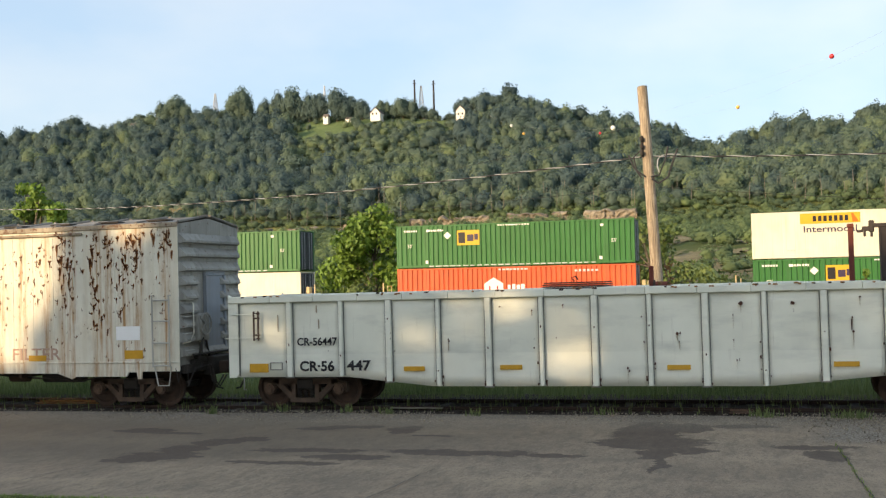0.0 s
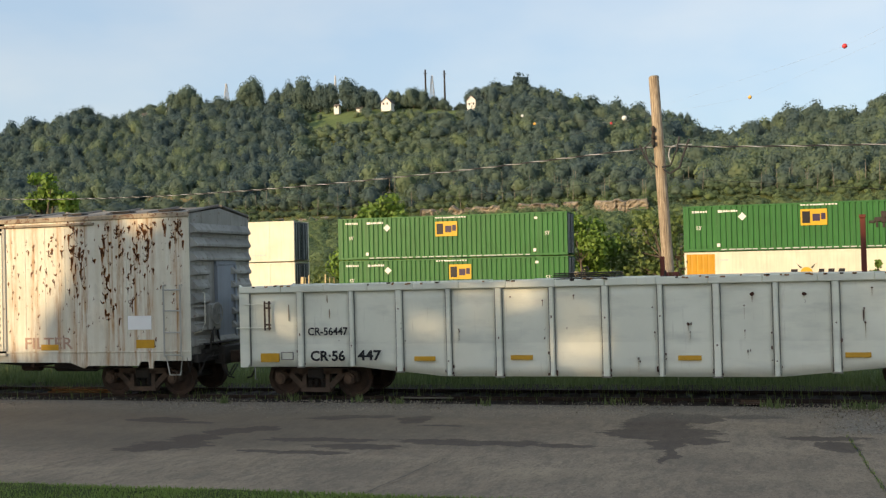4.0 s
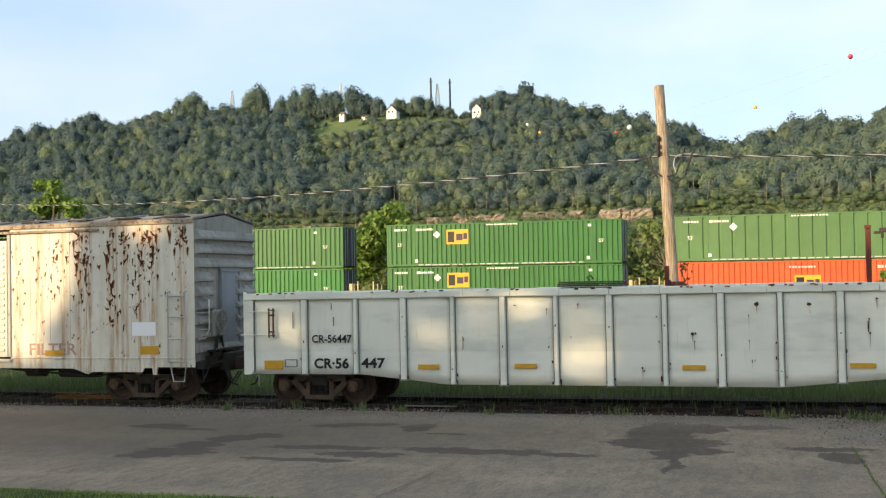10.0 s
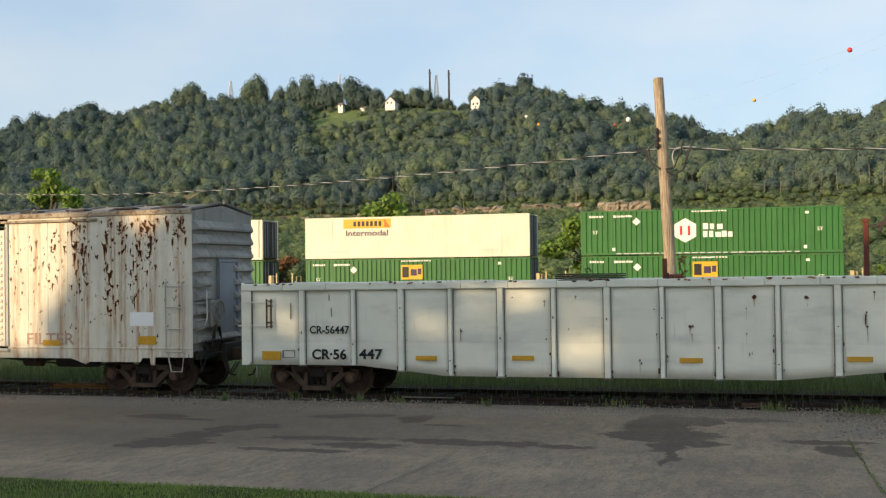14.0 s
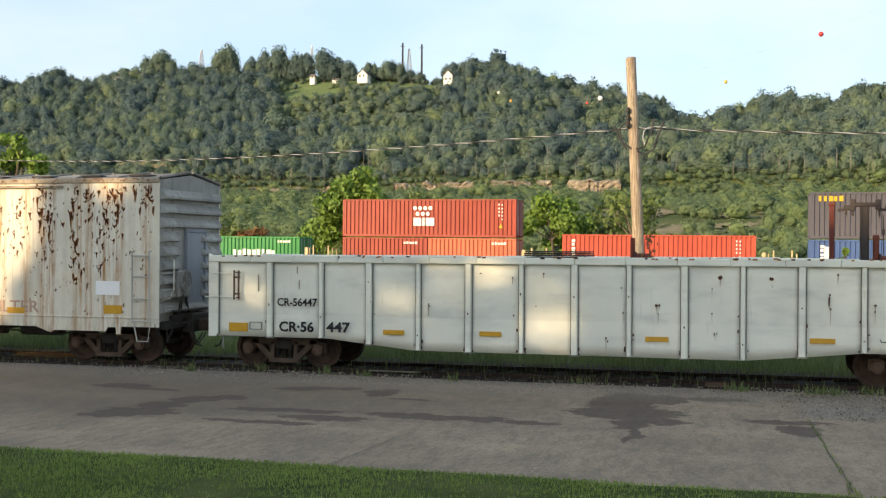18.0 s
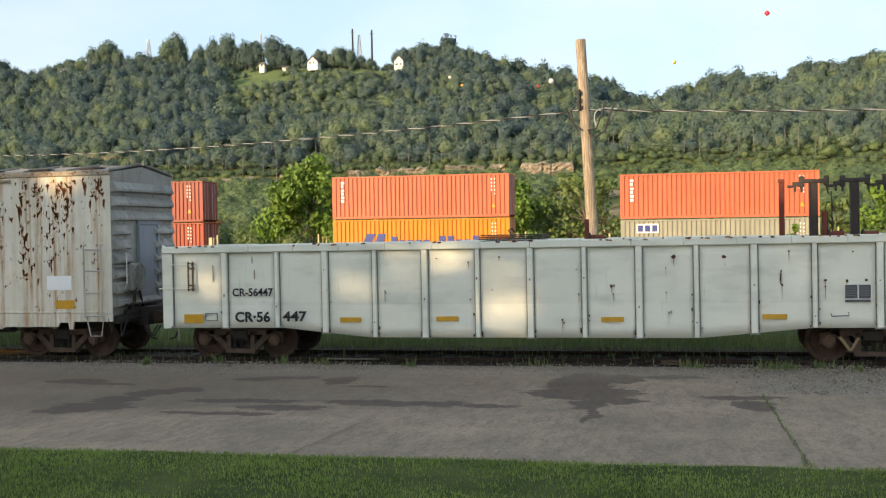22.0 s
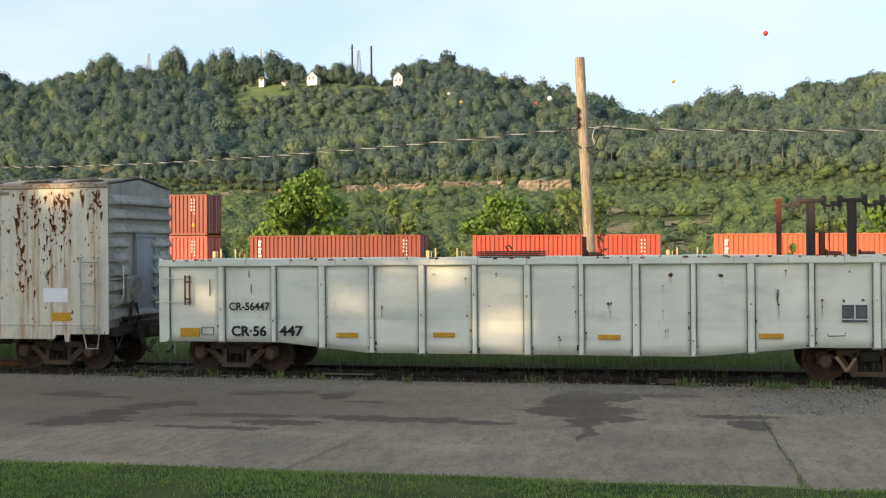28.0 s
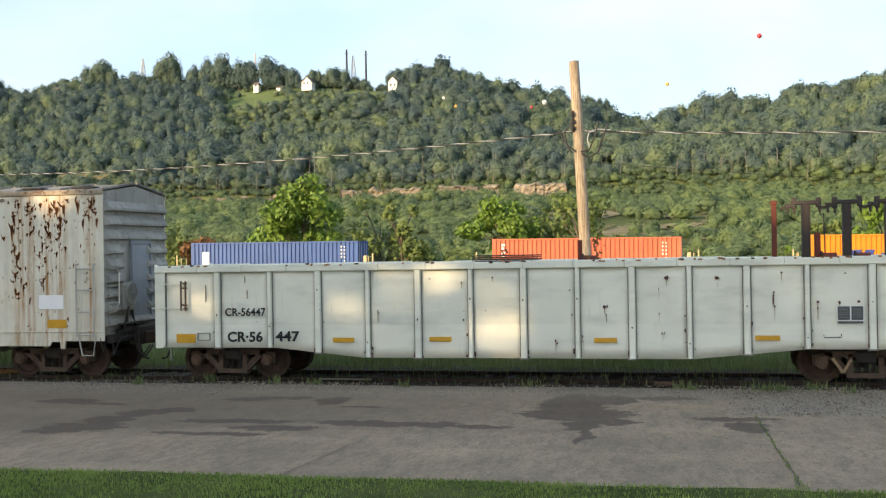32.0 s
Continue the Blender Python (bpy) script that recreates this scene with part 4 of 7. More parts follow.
edges = [G0] + POSTS + [G1]
for s in (-1, 1):
    yo, yi = s * (HALF - 0.085), s * (HALF - 0.10)
    for i, (a, b) in enumerate(zip(edges, edges[1:])):
        n, m = 7, 8
        def skin(x, z, i=i, a=a, b=b):
            # plates bulge and dent between their posts
            u, w = (x - a) / (b - a), (z - 0.5) / 2.0
            d = 0.020 * math.sin(math.pi * min(max(u, 0), 1)) * math.sin(3.0 * w + 1.7 * i) + 0.012 * noise.noise((x * 2.1, z * 2.6, 3.0 * s + i))
            return d
        bm = bmesh.new()
        grid = []
        for p in range(n + 1):
            x = a + (b - a) * p / n
            lo = belly(x) + 0.01
            grid.append([bm.verts.new((x, yo + s * skin(x, lo + (2.44 - lo) * q / m), lo + (2.44 - lo) * q / m)) for q in range(m + 1)])
        for p in range(n):
            for q in range(m):
                bm.faces.new((grid[p][q], grid[p + 1][q], grid[p + 1][q + 1], grid[p][q + 1]))
        bmesh.ops.recalc_face_normals(bm, faces=bm.faces)
        bmesh.ops.solidify(bm, geom=bm.faces, thickness=0.01 * -s)
        for face in bm.faces:
            face.smooth = True
        part("side_panel", bm, M["gondola"], gondola)
    for i, x in enumerate(POSTS):
        w = 0.062 if i % 2 == 0 else 0.042
        z0, back, front = belly(x) + (0.03 if i % 2 else 0.022), s * (HALF - 0.085), s * (HALF - 0.004)
        # a pressed post with sloping sides; strips paint shade and grime along its foot
        bm = bmesh.new()
        v = [bm.verts.new((x + dx, yy, zz)) for zz in (z0, 2.43) for dx, yy in ((-w - 0.012, back), (-w + 0.004, front), (w - 0.004, front), (w + 0.020, back))]
        for c in ((0, 1, 5, 4), (1, 2, 6, 5), (2, 3, 7, 6), (3, 0, 4, 7), (3, 2, 1, 0), (4, 5, 6, 7)):
            bm.faces.new([v[k] for k in c])
        bmesh.ops.recalc_face_normals(bm, faces=bm.faces)
        bmesh.ops.bevel(bm, geom=[e for e in bm.edges if abs((e.verts[0].co - e.verts[1].co).z) > 1 and min(abs(p.co.y) for p in e.verts) > HALF - 0.03], offset=0.008, segments=2, affect="EDGES")
        part("side_post", bm, M["gondola"], gondola)
        for dx in (w + 0.024, -w - 0.016):
            part("post_seam", solid(x + dx - 0.006, x + dx + 0.006, min(s * (HALF - 0.09), s * (HALF - 0.05)), max(s * (HALF - 0.09), s * (HALF - 0.05)), z0 + 0.02, 2.42), M["seam"], gondola)
        if i % 2 == 0:
            y = sorted((s * (HALF - 0.08), s * (HALF - 0.045)))
            part("gusset", outline(bmesh.new(), [(x - 0.10, belly(x) - 0.012), (x + 0.10, belly(x) - 0.012), (x + 0.10, belly(x) + 0.03), (x - 0.10, belly(x) + 0.03)], y[0], y[1]), M["end_grey"], gondola)
    y = sorted((s * (HALF - 0.20), s * (HALF + 0.015)))
    segs = 16
    for i in range(segs):
        a, b = G0 + (G1 - G0) * i / segs, G0 + (G1 - G0) * (i + 1) / segs
        part("top_rail", box(bmesh.new(), a + 0.002, b - 0.002, y[0] + rng.uniform(0, 0.012), y[1] + rng.uniform(-0.012, 0.004), 2.43, 2.585 + rng.uniform(-0.012, 0.012), 0.014), M["gondola"], gondola)
    y = sorted((s * (HALF - 0.12), s * (HALF - 0.02)))
    part("end_post", outline(bmesh.new(), [(G0, 0.72), (G0 + 0.17, 0.72), (G0 + 0.24, 0.80), (G0 + 0.24, 2.43), (G0, 2.62)], y[0], y[1]), M["gondola"], gondola)
    part("end_post", outline(bmesh.new(), [(G1, 0.72), (G1 - 0.17, 0.72), (G1 - 0.24, 0.80), (G1 - 0.24, 2.43), (G1, 2.62)], y[0], y[1]), M["gondola"], gondola)
for x, w in ((G0, 1), (G1, -1)):
    part("end_wall", box(bmesh.new(), min(x, x + w * 0.06), max(x, x + w * 0.06), -HALF + 0.13, HALF - 0.13, 0.72, 2.58, 0.01), M["gondola"], gondola)
    coupler(gondola, x, -w)
part("floor", solid(G0 + 0.07, G1 - 0.07, -HALF + 0.13, HALF - 0.13, 0.90, 0.98), M["rusty"], gondola)
part("centre_sill", outline(bmesh.new(), [(G0 + 0.2, 0.72), (-8.0, 0.72), (-6.0, 0.55), (-1.0, 0.55), (1.2, 0.72), (G1 - 0.2, 0.72), (G1 - 0.2, 0.9), (G0 + 0.2, 0.9)], -0.3, 0.3), M["iron"], gondola)
for x in (-10.2, 3.47):
    truck(gondola, x)
Y = -HALF + 0.085 - 0.045
sign_words("car_number", "CR-56447", -10.18, Y - 0.0, 1.44, 0.97, 0.185, M["ink"], gondola, "black stencilled number", 0.022)
sign_words("car_number", "CR\u00b756", -10.13, Y, 0.86, 0.84, 0.24, M["ink"], gondola, "bold black number", 0.03)
sign_words("car_number", "447", -8.99, Y, 0.87, 0.57, 0.235, M["ink"], gondola, "bold black number", 0.03)
for x0, x1, z0, z1 in ((-11.37, -10.91, 0.84, 1.04), (-7.65, -7.17, 0.86, 0.96), (-5.47, -4.99, 0.88, 0.98), (-1.94, -1.47, 0.86, 0.96), (1.30, 1.78, 0.91, 1.01), (4.2, 4.66, 0.86, 1.04)):
    part("reflector", solid(x0, x1, Y - 0.012, Y + 0.02, z0, z1, 0.003), M["yellow"], gondola, "yellow reflective strip")
for x0, x1, z0, z1 in ((2.89, 3.12, 1.32, 1.59), (3.15, 3.37, 1.32, 1.59), (2.89, 3.37, 1.25, 1.295)):
    part("data_panel", solid(x0, x1, Y - 0.012, Y + 0.02, z0, z1), M["panel"], gondola, "dark worn lettering panel")
for x0, x1, z0, z1 in ((2.875, 3.385, 1.592, 1.606), (2.875, 2.889, 1.32, 1.592), (3.371, 3.385, 1.32, 1.592), (3.123, 3.147, 1.32, 1.592), (2.875, 3.385, 1.298, 1.312)):
    part("panel_border", solid(x0, x1, Y - 0.016, Y + 0.02, z0, z1), M["white"], gondola)
for z in (1.37, 1.42, 1.47, 1.52):
    bars(gondola, 2.92, z, 0.17, 0.014, Y - 0.012, M["end_grey"], 5)
    bars(gondola, 3.18, z, 0.16, 0.014, Y - 0.012, M["end_grey"], 4)
bm = bmesh.new()
for a, b in (((-10.85, 0.9), (-10.56, 0.9)), ((-10.85, 1.06), (-10.56, 1.06)), ((-10.85, 0.9), (-10.85, 1.06)), ((-10.56, 0.9), (-10.56, 1.06))):
    beam(bm, (a[0], Y, a[1]), (b[0], Y, b[1]), 0.018, 0.03)
part("card_holder", bm, M["end_grey"], gondola)
bm = bmesh.new()
for z in (2.17, 1.63):
    rod(bm, (-11.95 if z < 2 else -11.75, Y - 0.06, z), (-11.15, Y - 0.06, z), 0.012)
part("grab_iron", bm, M["gondola"], gondola)
bm = bmesh.new()
for x in (-11.22, -11.11):
    rod(bm, (x, Y - 0.06, 1.57), (x, Y - 0.06, 2.24), 0.022)
for z in (1.62, 1.70, 2.08, 2.19):
    rod(bm, (-11.24, Y - 0.03, z), (-11.07, Y - 0.07, z), 0.018)
part("latch_bar", bm, M["frame_steel"], gondola, "rusty latch bars")
part("end_seam", solid(G0 + 0.245, G0 + 0.265, Y - 0.002, Y + 0.03, 0.76, 2.42), M["seam"], gondola)
bm = tube(bmesh.new(), [(-11.52, Y, 0.72), (-11.50, Y - 0.03, 0.45), (-11.45, Y - 0.03, 0.45)], 0.016)
part("step", bm, M["end_grey"], gondola)
bm = tube(bmesh.new(), [(2.62, Y - 0.03, 1.02), (2.62, Y - 0.05, 0.97), (2.95, Y - 0.05, 0.98), (2.95, Y - 0.02, 1.04)], 0.011)
part("handle", bm, M["rusty"], gondola, "small rusty handle")
marks = ((-0.44, 2.20, 0.07, 0.10), (0.56, 2.18, 0.075, 0.09), (-1.72, 1.60, 0.05, 0.08), (-1.66, 1.61, 0.03, 0.06), (-1.68, 1.44, 0.02, 0.035), (-2.4, 1.44, 0.025, 0.05), (-2.44, 1.96, 0.03, 0.03),
         (-0.60, 1.97, 0.02, 0.05), (-0.60, 1.46, 0.02, 0.045), (-0.55, 1.05, 0.014, 0.08), (-0.50, 1.06, 0.012, 0.08), (1.66, 1.72, 0.022, 0.26), (1.68, 1.88, 0.03, 0.05), (1.69, 1.60, 0.03, 0.05),
         (2.52, 1.68, 0.045, 0.06), (2.52, 1.56, 0.03, 0.05), (2.93, 1.67, 0.045, 0.08), (3.29, 1.68, 0.045, 0.07), (1.83, 2.28, 0.04, 0.04), (3.05, 2.25, 0.03, 0.04), (-5.45, 2.23, 0.025, 0.03),
         (-4.75, 2.14, 0.025, 0.03), (-4.72, 1.34, 0.018, 0.05), (-4.08, 2.24, 0.03, 0.04), (-2.75, 0.90, 0.03, 0.06), (-2.72, 0.84, 0.025, 0.05), (-9.65, 1.95, 0.014, 0.28), (-10.65, 1.98, 0.008, 0.45),
         (-9.70, 2.25, 0.01, 0.2), (-6.62, 1.55, 0.018, 0.03), (-6.60, 1.50, 0.012, 0.04), (-1.2, 1.53, 0.02, 0.05))
for x, z, a, b in marks:
    pts = [(x + 0.72 * a * math.cos(k * 1.05) * rng.uniform(0.6, 1.15), z + b * 0.5 * math.sin(k * 1.05) * rng.uniform(0.6, 1.15)) for k in range(6)]
    part("rust_spot", outline(bmesh.new(), pts, Y - 0.008, Y + 0.03), M["pale_rust" if b > 0.19 and x < 0 else "hole"], gondola)
    if b < 0.12 and rng.random() < 0.7:
        long, w = rng.uniform(0.08, 0.32), 0.22 * a * rng.uniform(0.5, 1.0)
        part("rust_run", outline(bmesh.new(), [(x - w, z), (x + w, z), (x + 0.5 * w, z - 0.6 * long), (x, z - long), (x - 0.6 * w, z - 0.5 * long)], Y - 0.004, Y + 0.03), M["pale_rust"], gondola)

for x in POSTS:
    # rust where the foot of a post meets the plate, and bare patches on its face
    for k in range(4):
        dx, z, w = rng.choice((-0.085, 0.095)) + rng.uniform(-0.01, 0.01), belly(x) + 0.02 + 0.9 * rng.random() ** 3, rng.uniform(0.006, 0.016)
        tall = w * rng.uniform(2, 7)
        if x != -9.12:
            part("rust_spot", solid(x + dx - w, x + dx + w, Y - 0.006, Y + 0.03, z, z + tall, 0.003), M["hole"], gondola)
    z = rng.uniform(0.8, 2.2)
    part("rust_spot", solid(x - 0.014, x + 0.012, -HALF - 0.001, -HALF + 0.03, z, z + rng.uniform(0.02, 0.06), 0.003), M["hole"], gondola)
part("brake_lever", beam(beam(bmesh.new(), (2.82, -1.16, 0.52), (3.02, -1.16, 0.24), 0.06, 0.04), (3.02, -1.16, 0.24), (3.18, -1.16, 0.50), 0.05, 0.04), M["tan_iron"], gondola, "tan brake lever")
for k in range(60):
    x = rng.uniform(G0 + 0.3, G1 - 0.3)
    w = rng.uniform(0.015, 0.05)
    z = 2.575 + rng.uniform(-0.02, 0.012)
    part("rust_spot", solid(x - w, x + w, -HALF - 0.022, -HALF + 0.05, z - 0.012, z + 0.02, 0.006), M["bleed" if k % 3 else "rusty"], gondola)

# loads that stand and lie in the gondola
pile = thing("plate_stack", (-3.85, 23.55, 0.98), "stack of dark steel plates on bearers showing over the gondola side", "steel plates")
for k in (-0.5, 0.45):
    part("bearer", solid(k - 0.06, k + 0.06, -0.25, 0.9, 0.0, 1.58, 0.01), M["dark_post"], pile)
for k in range(4):
    part("plate", solid(-0.70 + rng.uniform(0, 0.05), 0.70 - rng.uniform(0, 0.05), -0.28, 0.92, 1.585 + k * 0.042, 1.612 + k * 0.042, 0.004), M["iron"], pile)
part("shackle", tube(bmesh.new(), [(0.0, -0.2, 1.75), (-0.06, -0.2, 1.83), (0.03, -0.2, 1.86), (0.08, -0.2, 1.78)], 0.02), M["iron"], pile)

post = thing("steel_post", (1.885, 25.6, 0.98), "rusty red steel post standing in the gondola", "post")
part("shaft", box(bmesh.new(), -0.055, 0.055, -0.05, 0.05, 0.0, 2.76, 0.012), M["red_post"], post)
part("cap", box(bmesh.new(), -0.07, 0.065, -0.06, 0.06, 2.76, 2.84, 0.012), M["red_post"], post)
part("foot_plate", box(bmesh.new(), -0.2, 0.2, -0.2, 0.2, 0.0, 0.03), M["red_post"], post)


def rack_post(x):
    """A dark upright with clamps and short arms on its head."""
    p = thing("clamp_post", (x, 25.6, 0.98), "dark brown steel upright with clamp arms on its head", "post", "uprights in the gondola")
    bm = solid(-0.088, -0.070, -0.12, 0.12, 0.0, 2.74)
    box(bm, 0.070, 0.088, -0.12, 0.12, 0.0, 2.74)
    box(bm, -0.07, 0.07, -0.09, -0.06, 0.0, 2.74)
    part("upright", bm, M["dark_post"], p)
    part("head_beam", box(bmesh.new(), -0.26, 0.30, -0.07, 0.07, 2.74, 2.83, 0.015), M["dark_post"], p)
    bm = solid(-0.30, -0.19, -0.06, 0.06, 2.64, 2.90, 0.02)
    box(bm, -0.44, -0.24, -0.05, 0.05, 2.67, 2.77, 0.015)
    box(bm, -0.55, -0.42, -0.035, 0.035, 2.64, 2.70, 0.01)
    box(bm, -0.41, -0.36, -0.045, 0.045, 2.55, 2.69, 0.01)
    box(bm, -0.27, -0.22, -0.045, 0.045, 2.54, 2.66, 0.01)
    part("clamp", bm, M["dark_post"], p)
    bm = solid(0.22, 0.33, -0.06, 0.06, 2.68, 2.90, 0.02)
    rod(bm, (0.29, 0, 2.72), (0.31, 0, 2.50), 0.038, 6, 0.014)
    part("hook", bm, M["dark_post"], p)
    part("foot_plate", box(bmesh.new(), -0.2, 0.2, -0.2, 0.2, 0.0, 0.03), M["dark_post"], p)
    return p


for x in (2.56, 3.42, 4.30):
    rack_post(x)
rod_ob = thing("hanging_rod", (2.95, 25.6, 0.98), "thin dark rod with a turnbuckle beside the uprights", "rod")
part("shaft", rod(rod(bmesh.new(), (0.02, 0, 0.9), (-0.01, 0, 2.55), 0.012), (0.0, 0, 2.12), (0.0, 0, 2.24), 0.03), M["dark_post"], rod_ob)
part("stand", solid(-0.05, 0.09, -0.09, 0.09, 0, 0.92, 0.02), M["red_post"], rod_ob)


def machine(x, y, tall, label):
    t = thing("winch", (x, y, 0.98), label, "winch")
    part("base", solid(-0.22, 0.22, -0.2, 0.2, 0.0, tall - 0.12, 0.02), M["red_post"], t)
    part("drum", rod(bmesh.new(), (-0.14, 0, tall - 0.08), (0.14, 0, tall - 0.08), 0.11, 12), M["red_post"], t)
    part("flange", rod(bmesh.new(), (-0.19, 0, tall - 0.08), (-0.15, 0, tall - 0.08), 0.15, 12), M["rusty"], t)
    return t


machine(3.05, 25.55, 1.64, "rusty red winch among the uprights")
machine(3.75, 25.55, 1.63, "rusty red winch among the uprights")
machine(-2.20, 25.5, 1.66, "rusty red winch standing in the gondola")
stub = thing("steel_stub", (-2.43, 25.5, 0.98), "short rusty red post standing in the gondola", "post")
part("shaft", solid(-0.05, 0.05, -0.05, 0.05, 0, 2.05, 0.01), M["red_post"], stub)
part("foot_plate", solid(-0.15, 0.15, -0.15, 0.15, 0, 0.03), M["red_post"], stub)
part("stop_block", solid(2.74, 2.86, 0.9, 1.1, 0.98, 3.1, 0.02), M["red_post"], thing("guide_bar", (0, RAIL_Y, 0), "rusty red guide bar beside the uprights", "post"))

# a dry weed that has rooted in the load and leans over the rim
weed = thing("dry_weed", (-1.93, 24.3, 0.98), "dry brown-green weed growing out of the gondola", "weed")
part("stem", tube(bmesh.new(), [(0.05, 0, 0), (0.03, 0, 0.9), (-0.02, 0, 1.7), (-0.10, 0, 2.16)], 0.010, 5), M["bark"], weed)
n = 46
c = np.stack([-0.03 + 0.085 * rng.normal(size=n), 0.06 * rng.normal(size=n), rng.uniform(1.45, 2.15, n)], -1)
v, f = leaf_quads(c, rng.normal(size=(n, 3)), 0.095)
piece("foliage", array_mesh("foliage", v, f), M["rust_bush"], weed, "small brown leaves")

# boxcar
B1, B0, EAVE = -13.15, -26.55, 4.36
boxcar = thing("boxcar", (0, RAIL_Y, 0), "white boxcar streaked with rust, standing on the siding", "railway car")
DOOR = (-21.33, -18.28)
for s in (-1, 1):
    y = sorted((s * HALF, s * (HALF - 0.06)))
    sheets = list(np.arange(DOOR[1], B1 - 0.02, (B1 - DOOR[1]) / 9.0)) + [B1]
    left = list(np.arange(B0, DOOR[0] - 0.02, (DOOR[0] - B0) / 9.0)) + [DOOR[0]]
    for xs in (sheets, left):
        for a, b in zip(xs, xs[1:]):
            bm = solid(a + 0.002, b - 0.002, y[0], y[1], 1.07, EAVE - 0.05)
            part("side_sheet", bm, M["white_car"], boxcar)
        for x in xs[1:-1]:
            yy = sorted((s * (HALF + 0.006), s * HALF))
            part("seam_strip", solid(x - 0.03, x + 0.03, yy[0], yy[1], 1.07, EAVE - 0.07), M["white_car"], boxcar)
    yy = sorted((s * (HALF - 0.02), s * (HALF + 0.035)))
    part("eave_rail", box(bmesh.new(), B0, B1 + 0.02, yy[0], yy[1], EAVE - 0.09, EAVE + 0.02, 0.01), M["eave"], boxcar)
    part("side_sill", outline(bmesh.new(), [(B0, 0.86), (B0 + 2.2, 0.86), (B0 + 2.4, 0.78), (-22.5, 0.78), (-22.0, 0.84), (-17.0, 0.84), (-16.45, 0.84), (-16.05, 0.70), (-15.95, 0.76), (-14.55, 0.76), (-14.50, 0.86), (-14.28, 0.86), (-14.26, 0.70),
                                                 (-14.16, 0.70), (-14.14, 0.88), (B1, 0.88), (B1, 1.07), (B0, 1.07)], *sorted((s * (HALF - 0.03), s * (HALF + 0.012)))), M["white_car"], boxcar)
    part("door", solid(DOOR[0] + 0.03, DOOR[1] - 0.05, *sorted((s * (HALF - 0.02), s * (HALF + 0.05))), 1.12, 4.0, 0.01), M["white_car"], boxcar, "ribbed sliding door")
    for k in range(17):
        z = 1.25 + k * 0.16
        part("door_rib", solid(DOOR[0] + 0.12, DOOR[1] - 0.12, *sorted((s * (HALF + 0.05), s * (HALF + 0.075))), z, z + 0.075, 0.012), M["white_car"], boxcar)
    part("door_track", solid(DOOR[0] - 2.9, DOOR[1] + 0.05, *sorted((s * HALF, s * (HALF + 0.09))), 1.0, 1.07, 0.01), M["white_car"], boxcar)
    part("door_rail", solid(DOOR[0] - 0.1, -15.70, *sorted((s * HALF, s * (HALF + 0.06))), 4.16, 4.225, 0.01), M["eave"], boxcar)
    part("floor_ledge", solid(DOOR[1] + 0.05, B1 - 0.02, *sorted((s * HALF, s * (HALF + 0.03))), 1.075, 1.115, 0.008), M["white_car"], boxcar)
    part("door_post", solid(DOOR[1] - 0.06, DOOR[1] + 0.03, *sorted((s * HALF, s * (HALF + 0.03))), 1.12, 4.15, 0.008), M["rail_white"], boxcar, "grey door post")
# roof in ribbed sheets with a ridge
for i in range(12):
    a, b = B0 + (B1 - B0) * i / 12, B0 + (B1 - B0) * (i + 1) / 12
    bm = outline(bmesh.new(), [(-HALF - 0.02, EAVE), (0, EAVE + 0.20), (HALF + 0.02, EAVE), (HALF + 0.02, EAVE + 0.025), (0, EAVE + 0.225), (-HALF - 0.02, EAVE + 0.025)], a + 0.002, b - 0.002)
    bmesh.ops.transform(bm, matrix=Matrix.Rotation(radians(90), 4, "Z") @ Matrix.Diagonal((1, -1, 1, 1)), verts=bm.verts)
    bmesh.ops.recalc_face_normals(bm, faces=bm.faces)
    part("roof_sheet", bm, M["roof"], boxcar)
    for s in (-1, 1):
        bm = bmesh.new()
        p, q = Vector((b, s * (HALF - 0.05), EAVE + 0.035)), Vector((b, s * 0.06, EAVE + 0.235))
        rod(bm, p, q, 0.035, 6)
        part("roof_seam", bm, M["roof"], boxcar)
for x in np.arange(B0 + 0.6, B1, 1.35):
    part("roof_bracket", solid(x - 0.28, x + 0.28, -HALF + 0.25, -HALF + 0.55, EAVE + 0.07, EAVE + 0.115, 0.01), M["iron"], boxcar)
